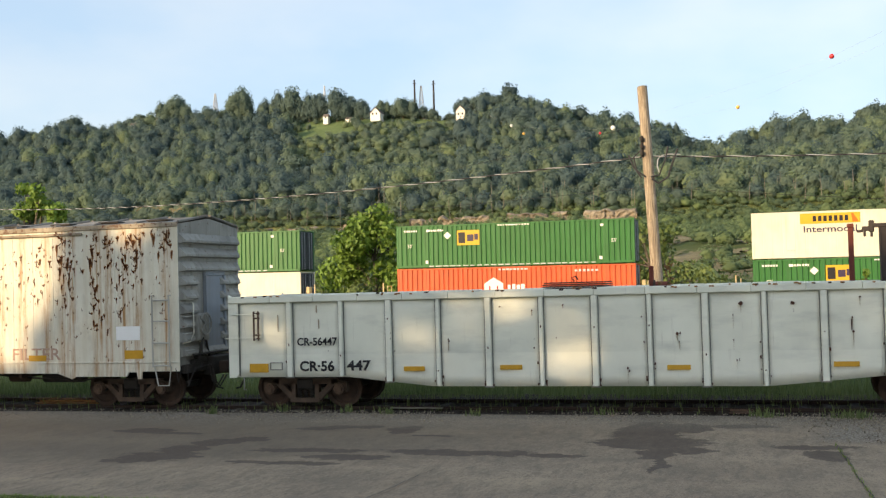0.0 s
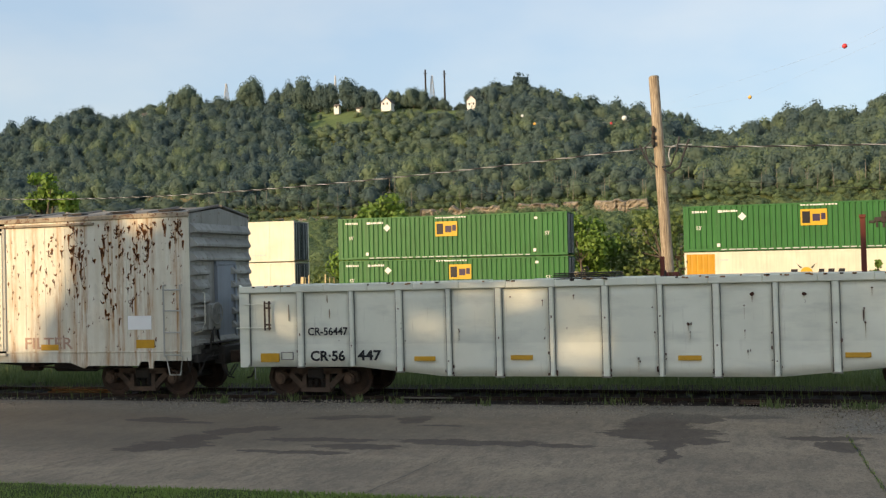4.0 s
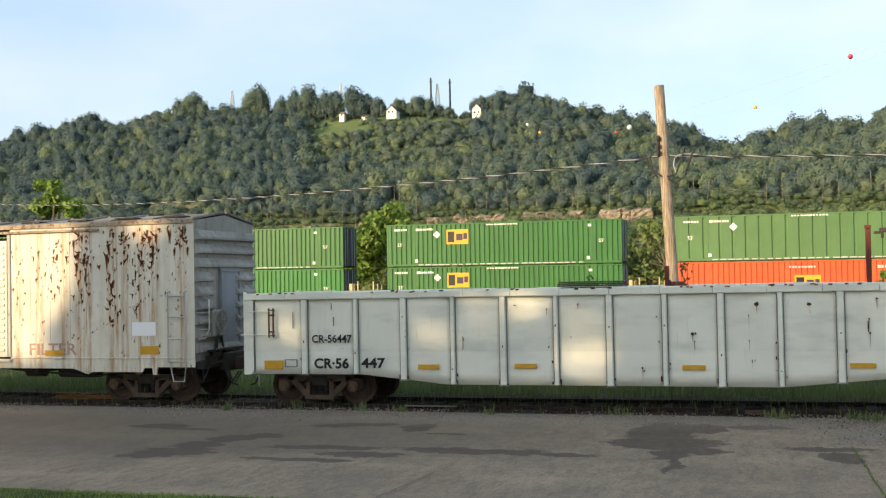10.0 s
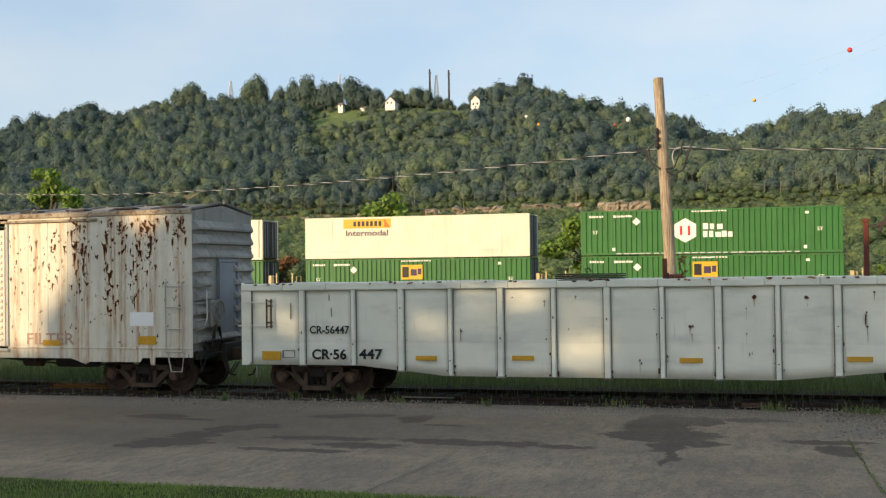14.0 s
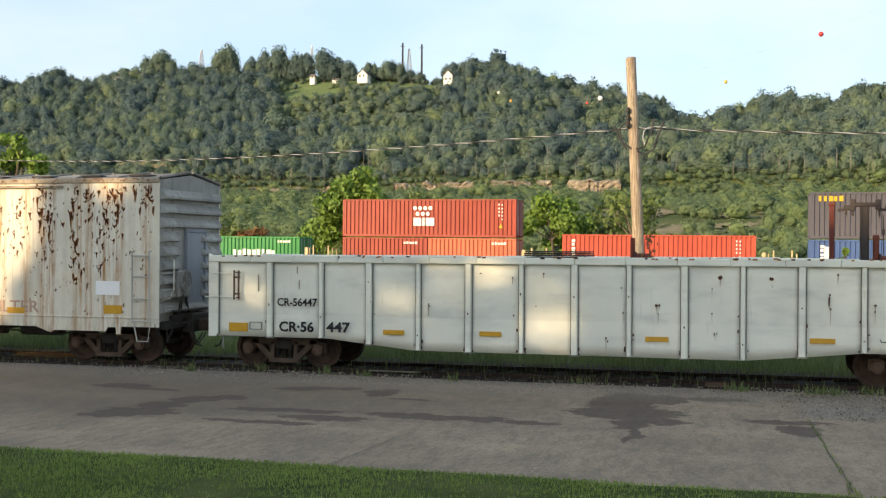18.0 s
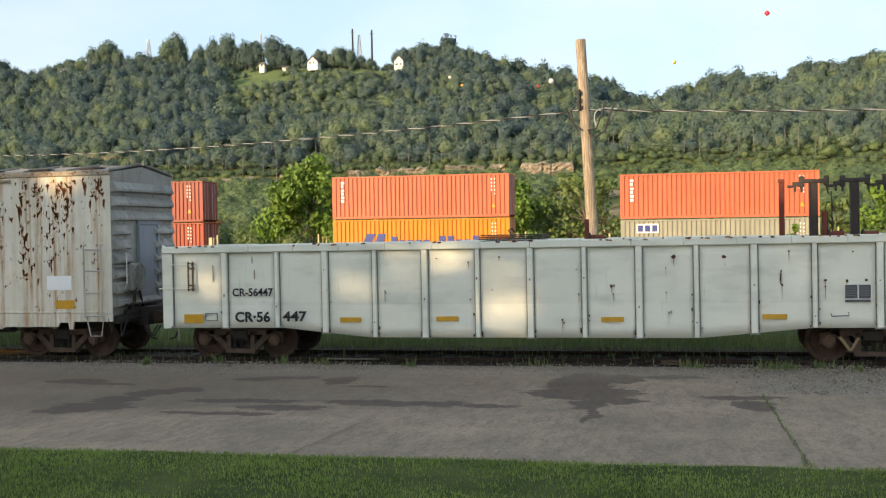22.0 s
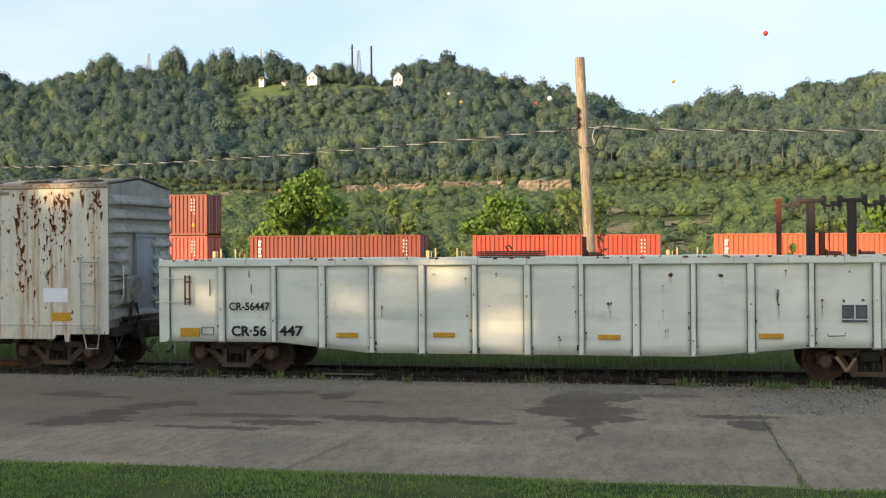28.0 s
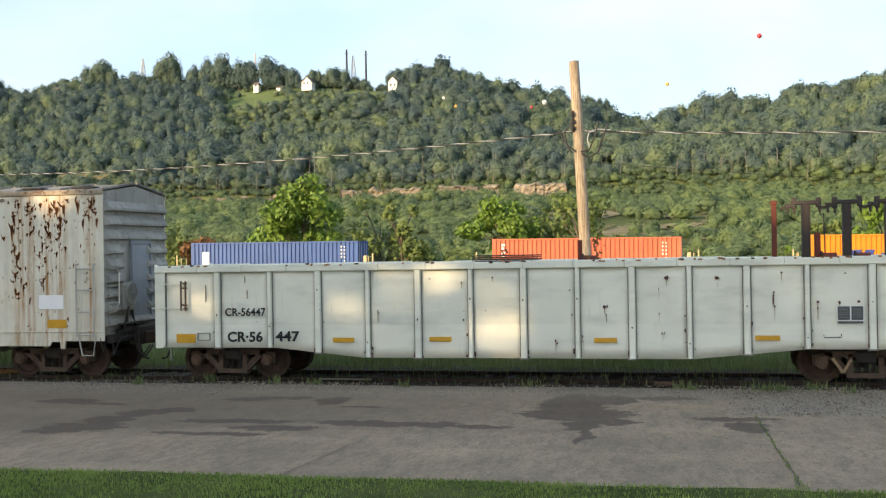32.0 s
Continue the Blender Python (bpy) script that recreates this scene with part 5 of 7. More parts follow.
for x, w in ((B1, -1), (B0, 1)):
    part("end_wall", outline(bmesh.new(), [(-HALF + 0.03, 1.0), (HALF - 0.03, 1.0), (HALF - 0.03, EAVE - 0.02), (0, EAVE + 0.17), (-HALF + 0.03, EAVE - 0.02)], min(0, -w * 0.06), max(0, -w * 0.06)), M["end_grey"], boxcar).matrix_basis = pose(x, 0, 0, 0, 0, 90)
    for k in range(9):
        z = 1.2 + k * 0.335
        gap = 1.3 < z < 3.2
        for y0, y1 in (((-HALF + 0.05, -0.38), (0.68, HALF - 0.05)) if gap else ((-HALF + 0.05, HALF - 0.05),)):
            bm = bmesh.new()
            # a pressed rib: sharp below, sloping above
            v = [bm.verts.new((yy, dd, zz)) for yy in (y0, y1) for dd, zz in ((0, z), (0.13, z + 0.03), (0.13, z + 0.085), (0, z + 0.245))]
            u = [bm.verts.new((yy, dd, zz)) for yy in (y0 + 0.10, y1 - 0.10) for dd, zz in ((0.13, z + 0.03), (0.13, z + 0.085))]
            for c in ((v[0], v[4], u[2], u[0]), (u[0], u[2], u[3], u[1]), (u[1], u[3], v[7], v[3]), (v[0], u[0], u[1], v[3]), (v[4], v[7], u[3], u[2])):
                bm.faces.new(c)
            for c in (v[1], v[2], v[5], v[6]):
                bm.verts.remove(c)
            bmesh.ops.recalc_face_normals(bm, faces=bm.faces)
            part("end_rib", bm, M["end_grey"], boxcar).matrix_basis = pose(x - w * 0.002, 0, 0, 0, 0, -90 if w < 0 else 90)
    coupler(boxcar, x, -w)
    part("end_door", solid(min(x, x - w * 0.05), max(x, x - w * 0.05), -0.28, 0.58, 1.30, 3.12, 0.01), M["end_blue"], boxcar, "smooth blue-grey panel in the car end")
    part("door_frame", solid(min(x, x - w * 0.075), max(x, x - w * 0.075), -0.36, 0.66, 3.12, 3.24, 0.01), M["end_blue"], boxcar)
    for y0 in (-0.36, 0.585):
        part("door_frame", solid(min(x, x - w * 0.10), max(x, x - w * 0.10), y0, y0 + 0.075, 1.28, 3.12, 0.01), M["end_blue"], boxcar)
    part("end_sill", solid(min(x, x - w * 0.12), max(x, x - w * 0.12), -HALF + 0.1, HALF - 0.1, 0.82, 1.02, 0.01), M["iron"], boxcar)
part("floor", solid(B0 + 0.05, B1 - 0.05, -HALF + 0.07, HALF - 0.07, 0.98, 1.06), M["iron"], boxcar)
part("centre_sill", solid(B0 + 0.2, B1 - 0.2, -0.2, 0.2, 0.7, 0.98), M["iron"], boxcar)
for k in (-17.6, -19.5, -21.5):
    part("cross_bearer", solid(k - 0.05, k + 0.05, -HALF + 0.1, HALF - 0.1, 0.72, 0.98, 0.01), M["rusty"], boxcar)
truck(boxcar, -14.75)
truck(boxcar, -24.9)
part("ladder", tube(bmesh.new(), [(-13.80, -HALF - 0.09, 0.98), (-13.80, -HALF - 0.09, 2.66), (-13.80, -HALF, 2.66)], 0.022), M["rail_white"], boxcar)
part("ladder", tube(bmesh.new(), [(-13.36, -HALF - 0.09, 0.98), (-13.36, -HALF - 0.09, 2.66), (-13.36, -HALF, 2.66)], 0.022), M["rail_white"], boxcar)
for z in (1.02, 1.55, 2.06, 2.55):
    part("rung", rod(bmesh.new(), (-13.82, -HALF - 0.09, z), (-13.34, -HALF - 0.09, z), 0.017), M["rail_white"], boxcar)
part("stirrup", tube(bmesh.new(), [(-13.80, -HALF - 0.02, 1.0), (-13.68, -HALF - 0.06, 0.55), (-13.40, -HALF - 0.06, 0.55), (-13.36, -HALF - 0.02, 1.0)], 0.016), M["rail_white"], boxcar)
sign_words("lettering", "FILTER", -17.72, -HALF - 0.008, 1.17, 1.36, 0.28, M["faded"], boxcar, "faded red stencilled word")
for x0, x1, z0, z1, m in ((-14.82, -14.18, 1.62, 1.95, "placard"), (-14.60, -14.11, 1.18, 1.38, "yellow"), (-17.26, -16.76, 1.14, 1.28, "yellow")):
    part("placard" if m == "placard" else "reflector", solid(x0, x1, -HALF - 0.014, -HALF - 0.002, z0, z1, 0.003), M[m], boxcar, "blank white placard" if m == "placard" else "yellow reflective strip")
# rust that has broken through the paint: forked scars with a tail, in columns high on the sheets
def rust_scars():
    r = random.Random(12)
    dark, tails = bmesh.new(), bmesh.new()

    def strip(bm, pts, widths, y):
        edge = [[bm.verts.new((x + k * w * r.uniform(0.6, 1.3) + r.uniform(-0.004, 0.004), y, z)) for k in (-1, 1)] for (x, z), w in zip(pts, widths)]
        for p, q in zip(edge, edge[1:]):
            bm.faces.new((p[0], p[1], q[1], q[0]))

    def scar(x, z, k):
        for side in (-1, 1):
            if r.random() < 0.62:
                long = k * r.uniform(0.03, 0.13)
                up = r.uniform(-0.3, 1.6)
                pts = [(x + side * long * u, z + long * up * u * u + r.uniform(-0.012, 0.012)) for u in (1.0, 0.66, 0.33, 0.0)]
                w = k * r.uniform(0.012, 0.026)
                bend = [(a - 0.5 * w, b) for a, b in pts]
                strip(dark, bend, (w * 0.35, w * 0.9, w * 1.3, w * 1.1), -HALF - 0.0095)
        tail = k * r.uniform(0.03, 0.20)
        w = k * r.uniform(0.010, 0.030)
        strip(dark, [(x + r.uniform(-0.01, 0.01) - 0.004 * i, z + 0.02 - tail * u) for i, u in enumerate((0, 0.25, 0.5, 0.75, 1))], (w, w * 1.25, w * 0.8, w * 0.5, w * 0.15), -HALF - 0.0095)
        tail *= r.uniform(1.2, 2.2)
        strip(tails, [(x + r.uniform(-0.008, 0.008), z + 0.05 - tail * u) for u in (0, 0.3, 0.6, 1)], (w * 1.3, w * 1.4, w * 0.8, w * 0.2), -HALF - 0.0080)

    for x, top, foot, n, k, wide in ((-16.75, 3.95, 2.7, 9, 0.8, 0.10), (-16.27, 4.10, 2.3, 18, 1.15, 0.07), (-16.01, 4.05, 2.6, 10, 1.0, 0.06), (-15.33, 4.18, 1.8, 30, 1.05, 0.11), (-15.02, 4.12, 3.3, 9, 1.15, 0.07),
                                     (-14.58, 4.16, 2.1, 26, 1.1, 0.10), (-14.22, 4.16, 2.9, 18, 1.1, 0.10), (-13.72, 4.2, 3.95, 4, 1.0, 0.06), (-13.46, 4.2, 3.6, 10, 1.2, 0.09), (-13.5, 3.5, 1.9, 7, 0.6, 0.10),
                                     (-18.05, 3.8, 1.2, 16, 0.45, 0.09), (-17.42, 3.7, 1.3, 14, 0.5, 0.14), (-17.05, 3.6, 2.5, 9, 0.8, 0.10), (-16.2, 2.2, 1.2, 7, 0.5, 0.16), (-14.4, 2.0, 1.1, 6, 0.45, 0.3)):
        n = int(n * 1.7)
        for i in range(n):
            u = (i + r.uniform(0, 0.9)) / n
            scar(x + r.gauss(0, wide * 1.25), top + (foot - top) * u ** 1.2, k * r.choice((0.3, 0.45, 0.7, 1.0, 1.15)) * (1.05 - 0.4 * u))
    for i in range(90):
        scar(r.uniform(-18.15, -13.3), r.uniform(1.15, 4.15), r.uniform(0.15, 0.42))
    for bm in (dark, tails):
        bmesh.ops.recalc_face_normals(bm, faces=bm.faces)
    tagged(part("rust_scar", dark, M["scar"], boxcar, "dark brown forked rust scars"), kind="stuff")
    tagged(part("rust_bleed", tails, M["bleed"], boxcar, "orange-brown rust runs"), kind="stuff")


rust_scars()
# brake gear on the end of the boxcar
ring = [(B1 + 0.26, -0.72 + 0.26 * math.cos(a), 1.95 + 0.26 * math.sin(a)) for a in np.linspace(0, 2 * math.pi, 25)]
brake = part("brake_wheel", tube(bmesh.new(), ring, 0.02), M["end_grey"], boxcar)
for k in range(5):
    a = 2 * math.pi * k / 5
    part("spoke", rod(bmesh.new(), (B1 + 0.24, -0.72, 1.95), (B1 + 0.26, -0.72 + 0.25 * math.cos(a), 1.95 + 0.25 * math.sin(a)), 0.014, 6), M["end_grey"], brake)
for z in (1.35, 1.75, 2.15, 2.55):
    part("end_grab", tube(bmesh.new(), [(B1, -1.42, z), (B1 + 0.10, -1.40, z), (B1 + 0.10, -1.02, z), (B1, -1.0, z)], 0.013), M["rail_white"], boxcar)
part("brake_pipe", tube(bmesh.new(), [(B1 + 0.10, -0.2, 0.9), (B1 + 0.12, -0.35, 1.2), (B1 + 0.1, -0.45, 1.6)], 0.03), M["iron"], boxcar)
part("platform_bracket", solid(B1 + 0.01, B1 + 0.16, -0.9, -0.5, 1.05, 1.2, 0.02), M["iron"], boxcar)
part("brake_box", solid(B1 + 0.04, B1 + 0.22, -0.98, -0.45, 1.55, 2.2, 0.04), M["end_grey"], boxcar)
part("brake_rod", rod(bmesh.new(), (B1 + 0.13, -0.72, 0.9), (B1 + 0.13, -0.72, 1.6), 0.025), M["iron"], boxcar)
part("end_handrail", tube(bmesh.new(), [(B1 + 0.02, -1.02, 2.5), (B1 + 0.13, -1.08, 2.45), (B1 + 0.14, -1.10, 1.75), (B1 + 0.12, -1.25, 1.55), (B1 + 0.01, -1.4, 1.52)], 0.017), M["white_car"], boxcar)
part("crossover_step", solid(B1 + 0.02, B1 + 0.22, -1.2, 0.5, 1.22, 1.26, 0.01), M["iron"], boxcar)
part("draft_housing", box(solid(B1 + 0.02, B1 + 0.30, -0.45, 0.45, 0.70, 1.16, 0.03), B1 + 0.02, B1 + 0.14, -1.1, 1.1, 1.0, 1.12, 0.02), M["iron"], boxcar)
part("brake_lever", tube(bmesh.new(), [(B1 + 0.2, -1.0, 1.1), (B1 + 0.24, -0.95, 1.5), (B1 + 0.22, -0.8, 1.62)], 0.028), M["iron"], boxcar)
part("air_reservoir", rod(bmesh.new(), (B1 - 2.9, -1.05, 0.74), (B1 - 4.0, -1.05, 0.74), 0.16, 12), M["iron"], boxcar)
part("brake_cylinder", rod(bmesh.new(), (B1 - 4.6, -0.9, 0.72), (B1 - 5.1, -0.9, 0.72), 0.14, 12), M["rusty"], boxcar)
part("train_pipe", tube(bmesh.new(), [(B1 - 5.5, -1.2, 0.80), (B1 - 3.0, -1.22, 0.62), (B1 - 1.6, -1.25, 0.82), (B1 + 0.1, -0.5, 0.84)], 0.025), M["iron"], boxcar)
for dx in (0.34, 0.42):
    part("safety_chain", tube(bmesh.new(), [(B1 + dx, -0.75, 1.0), (B1 + dx + 0.05, -0.72, 0.6), (B1 + dx + 0.12, -0.6, 0.45), (B1 + dx + 0.2, -0.4, 0.7)], 0.02), M["iron"], boxcar)
part("cut_lever", tube(bmesh.new(), [(B1 + 0.15, -1.45, 0.98), (B1 + 0.17, -1.45, 0.55), (B1 + 0.2, -1.2, 0.92), (B1 + 0.3, -0.2, 0.98)], 0.014), M["iron"], boxcar)
part("roping_hook", tube(bmesh.new(), [(B1 - 0.1, -HALF, 0.95), (B1 - 0.02, -HALF - 0.03, 0.62), (B1 + 0.05, -HALF - 0.02, 0.95)], 0.016), M["iron"], boxcar)

# ---- the train of containers ----
PAINT = {}


def colour(name, r, g, b, rust=0.0, dirt=0.18):
    PAINT[name] = paint(name + " container paint", rgb(r, g, b), 0.45, rust, 0.08, dirt)


for row in (("green", 62, 124, 66), ("bright_green", 48, 132, 62), ("pale_green", 100, 140, 90), ("orange", 238, 108, 66), ("white", 250, 244, 222), ("zim_red", 178, 80, 64),
            ("cai_red", 226, 104, 92), ("triton", 226, 124, 92), ("brown", 160, 78, 64), ("blue", 84, 112, 164), ("deep_blue", 66, 104, 170), ("steel", 100, 99, 108), ("hapag", 244, 152, 48),
            ("oxide", 168, 84, 68), ("rust_red", 176, 80, 56), ("beige", 176, 174, 156), ("gold", 226, 166, 48), ("evergreen", 40, 150, 80), ("far_red", 204, 92, 72)):
    colour(*row)
M["logo_yellow"] = plain("logo yellow", rgb(236, 190, 60), 0.45, 0, 0.05, 3)
M["logo_ink"] = plain("logo black", (0.02, 0.018, 0.02, 1), 0.5, 0, 0.1, 3)
M["logo_purple"] = plain("logo violet", (0.05, 0.035, 0.075, 1), 0.5, 0, 0.1, 3)
M["logo_blue"] = plain("logo blue", (0.05, 0.07, 0.25, 1), 0.5, 0, 0.1, 3)
M["logo_red"] = plain("logo red", (0.5, 0.04, 0.05, 1), 0.5, 0, 0.1, 3)
M["end_dark"] = plain("dark container gear", (0.05, 0.055, 0.055, 1), 0.6, 0.2, 0.2, 3)
M["well"] = paint("dark well car paint", (0.075, 0.06, 0.05, 1), 0.7, 0.3, 0.15, 0.4)
M["handrail"] = plain("yellowed handrail", (0.55, 0.44, 0.25, 1), 0.5, 0.1, 0.2, 3)

shared = {}


def shape(key, make):
    """One mesh for all alike pieces."""
    if key not in shared:
        bm = make()
        me = bpy.data.meshes.new(key[0])
        bm.to_mesh(me)
        bm.free()
        shared[key] = me
    return shared[key]


def ribbed(x0, x1, z0, z1, y, pitch, depth, flat):
    """A ribbed sheet that faces -y; ribs stand in by depth; flat is the share of the outer face."""
    bm = bmesh.new()
    n = max(1, round((x1 - x0) / pitch))
    p = (x1 - x0) / n
    slope = min(0.06, p * 0.16)
    prof = []
    for i in range(n):
        a = x0 + i * p
        o = p * flat
        prof += [(a, y), (a + o - slope, y), (a + o, y + depth), (a + p - slope, y + depth)]
    prof.append((x1, y))
    lo = [bm.verts.new((x, yy, z0)) for x, yy in prof]
    hi = [bm.verts.new((x, yy, z1)) for x, yy in prof]
    for i in range(len(prof) - 1):
        bm.faces.new((lo[i], lo[i + 1], hi[i + 1], hi[i]))
    return bm


def container(name, length, col, style, label, group, tall=2.85):
    """A freight container: x from 0 to its length, middle at y = 0, floor at z = 0."""
    t = thing(name, (0, 0, 0), label, "container", group)
    w = 1.295 if length > 13 else 1.219
    mat_ = PAINT[col]
    ins = 1.98 if length > 13 else 0.0
    pitch, depth, flat = {"fine": (0.295, 0.075, 0.5), "rib": (0.335, 0.065, 0.72), "wide": (0.78, 0.075, 0.86), "flat": (0.60, 0.006, 0.93)}[style]
    for s in (1, -1):
        spans = ((0.14, ins - 0.09), (ins + 0.09, length - ins - 0.09), (length - ins + 0.09, length - 0.14)) if ins else ((0.14, length - 0.14),)
        for a, b in spans:
            me = shape(("side_panel", a, b, style, w, col, tall), lambda: ribbed(a, b, 0.16, tall - 0.10, -w + 0.012, pitch, depth, flat))
            ob = piece("side_panel", me, mat_, t)
            if s < 0:
                ob.matrix_basis = pose(a + b, 0, 0, 0, 0, 180)
        if ins:
            for x in (ins, length - ins):
                piece("lift_post", shape(("lift_post", s, w, x, col, tall), lambda: solid(x - 0.09, x + 0.09, *sorted((-s * (w - 0.02), -s * (w + 0.004))), 0.16, tall + 0.01, 0.006)), mat_, t)
        piece("top_rail", shape(("top_rail", length, s, w, col, tall), lambda: solid(0.15, length - 0.15, *sorted((-s * (w - 0.07), -s * w)), tall - 0.10, tall, 0.01)), mat_, t)
        piece("bottom_rail", shape(("bottom_rail", length, s, w, col, tall), lambda: solid(0.15, length - 0.15, *sorted((-s * (w - 0.08), -s * w)), 0, 0.16, 0.01)), mat_, t)
        for x in (0.0, length):
            k = 1 if x == 0 else -1
            piece("corner_post", shape(("corner_post", x, s, w, col, tall), lambda: solid(*sorted((x, x + k * 0.14)), *sorted((-s * (w - 0.16), -s * w)), 0.12, tall - 0.12, 0.012)), mat_, t)
            for z in (0.0, tall - 0.118):
                piece("corner_casting", shape(("corner_casting", x, s, w, z, col, tall), lambda: solid(*sorted((x - k * 0.004, x + k * 0.178)), *sorted((-s * (w - 0.162), -s * (w + 0.004))), z, z + 0.118, 0.012)), mat_, t)
    piece("roof", shape(("roof", length, w, col, tall), lambda: solid(0.05, length - 0.05, -w + 0.05, w - 0.05, tall - 0.06, tall - 0.02)), mat_, t)
    piece("floor", shape(("floor", length, w), lambda: solid(0.05, length - 0.05, -w + 0.06, w - 0.06, 0.12, 0.16)), M["end_dark"], t)

    def end_sheet():
        bm = ribbed(-w + 0.16, w - 0.16, 0.14, tall - 0.12, -0.02, 0.30, 0.035, 0.5)
        return bm
    ob = piece("front_wall", shape(("front_wall", w, col, tall), end_sheet), mat_, t)
    ob.matrix_basis = pose(0.03, 0, 0, 0, 0, -90)
    for y in (-w / 2 + 0.01, w / 2 - 0.01):
        door = piece("door", shape(("door", w, col if length < 13 else "dark", tall), lambda: solid(-0.025, 0.025, -w / 2 + 0.09, w / 2 - 0.03, 0.14, tall - 0.12, 0.012)), M["end_dark"] if length > 13 else mat_, t)
        door.location = (length - 0.05, y, 0)
        for k in (-0.22, 0.22):
            bar = piece("lock_rod", shape(("lock_rod", tall), lambda: rod(bmesh.new(), (0.045, 0, 0.1), (0.045, 0, tall - 0.1), 0.02, 6)), M["lattice"], door)
            bar.location = (0, k, 0)
    t["wide"], t["tall"] = w, tall
    return t


def flat_mark(t, name, pts, material, y, label=""):
    """A flat painted shape on the near side."""
    return part(name, outline(bmesh.new(), pts, y - 0.006, y), material, t, label)


def mark_53(t, low=False):
    """The markings of a green 53-foot container."""
    y = -t["wide"] - 0.003
    for x in (1.0, 14.85):
        sign_words("lettering", "53'", x - 0.2, y, 1.35 if not low else 0.9, 0.34, 0.24, M["white"], t)
    bars(t, 0.55, 2.42, 1.0, 0.14, y, M["white"])
    bars(t, 2.3, 2.42, 1.1, 0.14, y, M["white"], 7)
    bars(t, 7.1, 2.66, 2.2, 0.10, y, M["white"], 12)
    for x in (2.05, 13.85):
        flat_mark(t, "corner_plate", rect(x, 0.25, x + 0.2, 0.46), M["white"], y)
        flat_mark(t, "corner_plate", rect(x + 0.1, 2.40, x + 0.32, 2.56), M["white"], y)
    bars(t, 2.3, 0.045, 11.5, 0.07, y, M["grey_mark"], 24)
    flat_mark(t, "diamond", [(3.62, 1.86), (3.88, 2.12), (3.62, 2.38), (3.36, 2.12)], M["white"], y, "white diamond placard")


def mark_square(t, x, z=1.44, ink="logo_ink"):
    """A yellow square logo with dark strokes."""
    y = -t["wide"] - 0.003
    flat_mark(t, "logo_panel", rect(x, z, x + 1.55, z + 1.0), M["logo_yellow"], y, "yellow logo panel")
    y -= 0.007
    for x0, z0, x1, z1, c in ((0.10, 0.14, 0.56, 0.86, ink), (0.70, 0.26, 1.14, 0.70, "logo_purple"), (1.20, 0.34, 1.46, 0.74, "logo_purple")):
        flat_mark(t, "logo_bar", rect(x + x0, z + z0, x + x1, z + z1), M[c], y)


def mark_banner(t, x=2.9):
    """A yellow banner of a haulier over one dark word."""
    y = -t["wide"] - 0.003
    flat_mark(t, "banner", rect(x, 2.08, x + 3.5, 2.72), M["logo_yellow"], y, "yellow haulier banner")
    r = random.Random(4)
    for k in range(7):
        a = x + 0.75 + k * 0.31
        flat_mark(t, "banner_stroke", rect(a, 2.22, a + 0.20, 2.56), M["logo_ink"], y - 0.007)
    flat_mark(t, "banner_flash", [(x + 3.05, 2.14), (x + 3.42, 2.14), (x + 3.1, 2.66), (x + 2.98, 2.66)], M["cai"], y - 0.007)
    sign_words("lettering", "Intermodal", x + 0.2, y, 1.55, 3.1, 0.40, M["logo_purple"], t)
    bars(t, 2.1, 0.42, 1.1, 0.10, y, M["grey_mark"])
    bars(t, 12.9, 0.42, 1.1, 0.10, y, M["grey_mark"])


M["cai"] = plain("banner orange", rgb(226, 120, 40), 0.45, 0, 0.05, 3)


def mark_iso(t, col="white", tag=True):
    """The markings of a 40-foot sea container: an upright name at one end, codes at the other."""
    y = -t["wide"] - 0.003
    if tag:
        for k, (w, h) in enumerate(((0.24, 0.16), (0.18, 0.19), (0.24, 0.14), (0.20, 0.19), (0.24, 0.17), (0.22, 0.18))):
            flat_mark(t, "upright_lettering", rect(0.62, t["tall"] - 0.49 - k * 0.25, 0.62 + w, t["tall"] - 0.49 - k * 0.25 + h), M[col], y)
    for k, x in enumerate((10.98, 11.2)):
        for j in range(4 + k):
            z = t["tall"] - 0.43 - j * 0.24
            flat_mark(t, "code", rect(x, z, x + 0.085, z + 0.13 - 0.03 * (k % 2)), M[col], y)
    flat_mark(t, "warning", [(11.0, 0.62), (11.3, 0.62), (11.15, 0.9)], M["logo_yellow"], y)


def mark_dots(t, col="white", x=5.2, z=1.55, word=True):
    """Seven dots in two rows, over a short bold name."""
    y = -t["wide"] - 0.003
    for k in range(7):
        cx, cz = x + (k % 4) * 0.36 + (0.18 if k > 3 else 0), z + (0.38 if k < 4 else 0)
        part("dot", rod(bmesh.new(), (cx, y, cz), (cx, y - 0.006, cz), 0.14, 10), M[col], t)
    if word:
        for a, b in ((-0.1, 0.45), (0.53, 0.68), (0.76, 1.36)):
            flat_mark(t, "name_bar", rect(x + a, 0.74, x + b, 1.28), M[col], y)


GROUP53, GROUP40 = "53-foot containers on the train", "40-foot containers on the train"


def green_box(col="green", logo=6.1, style="rib", diamond=True):
    t = container("container", 16.15, col, style, "ribbed orange 53-foot container with a yellow square logo" if col == "orange" else "ribbed cream-white 53-foot container with a yellow square logo" if col == "white" else "ribbed green 53-foot container with a yellow square logo" if logo else "ribbed green 53-foot container with white codes", GROUP53)
    if col == "orange":
        y = -t["wide"] - 0.003
        bars(t, 6.9, 2.40, 1.6, 0.12, y, M["grey_mark"], 9)
        bars(t, 12.0, 2.32, 1.9, 0.20, y, M["grey_mark"], 9)
        mark_square(t, logo, 0.95)
        return t
    mark_53(t)
    if logo:
        mark_square(t, logo)
    return t


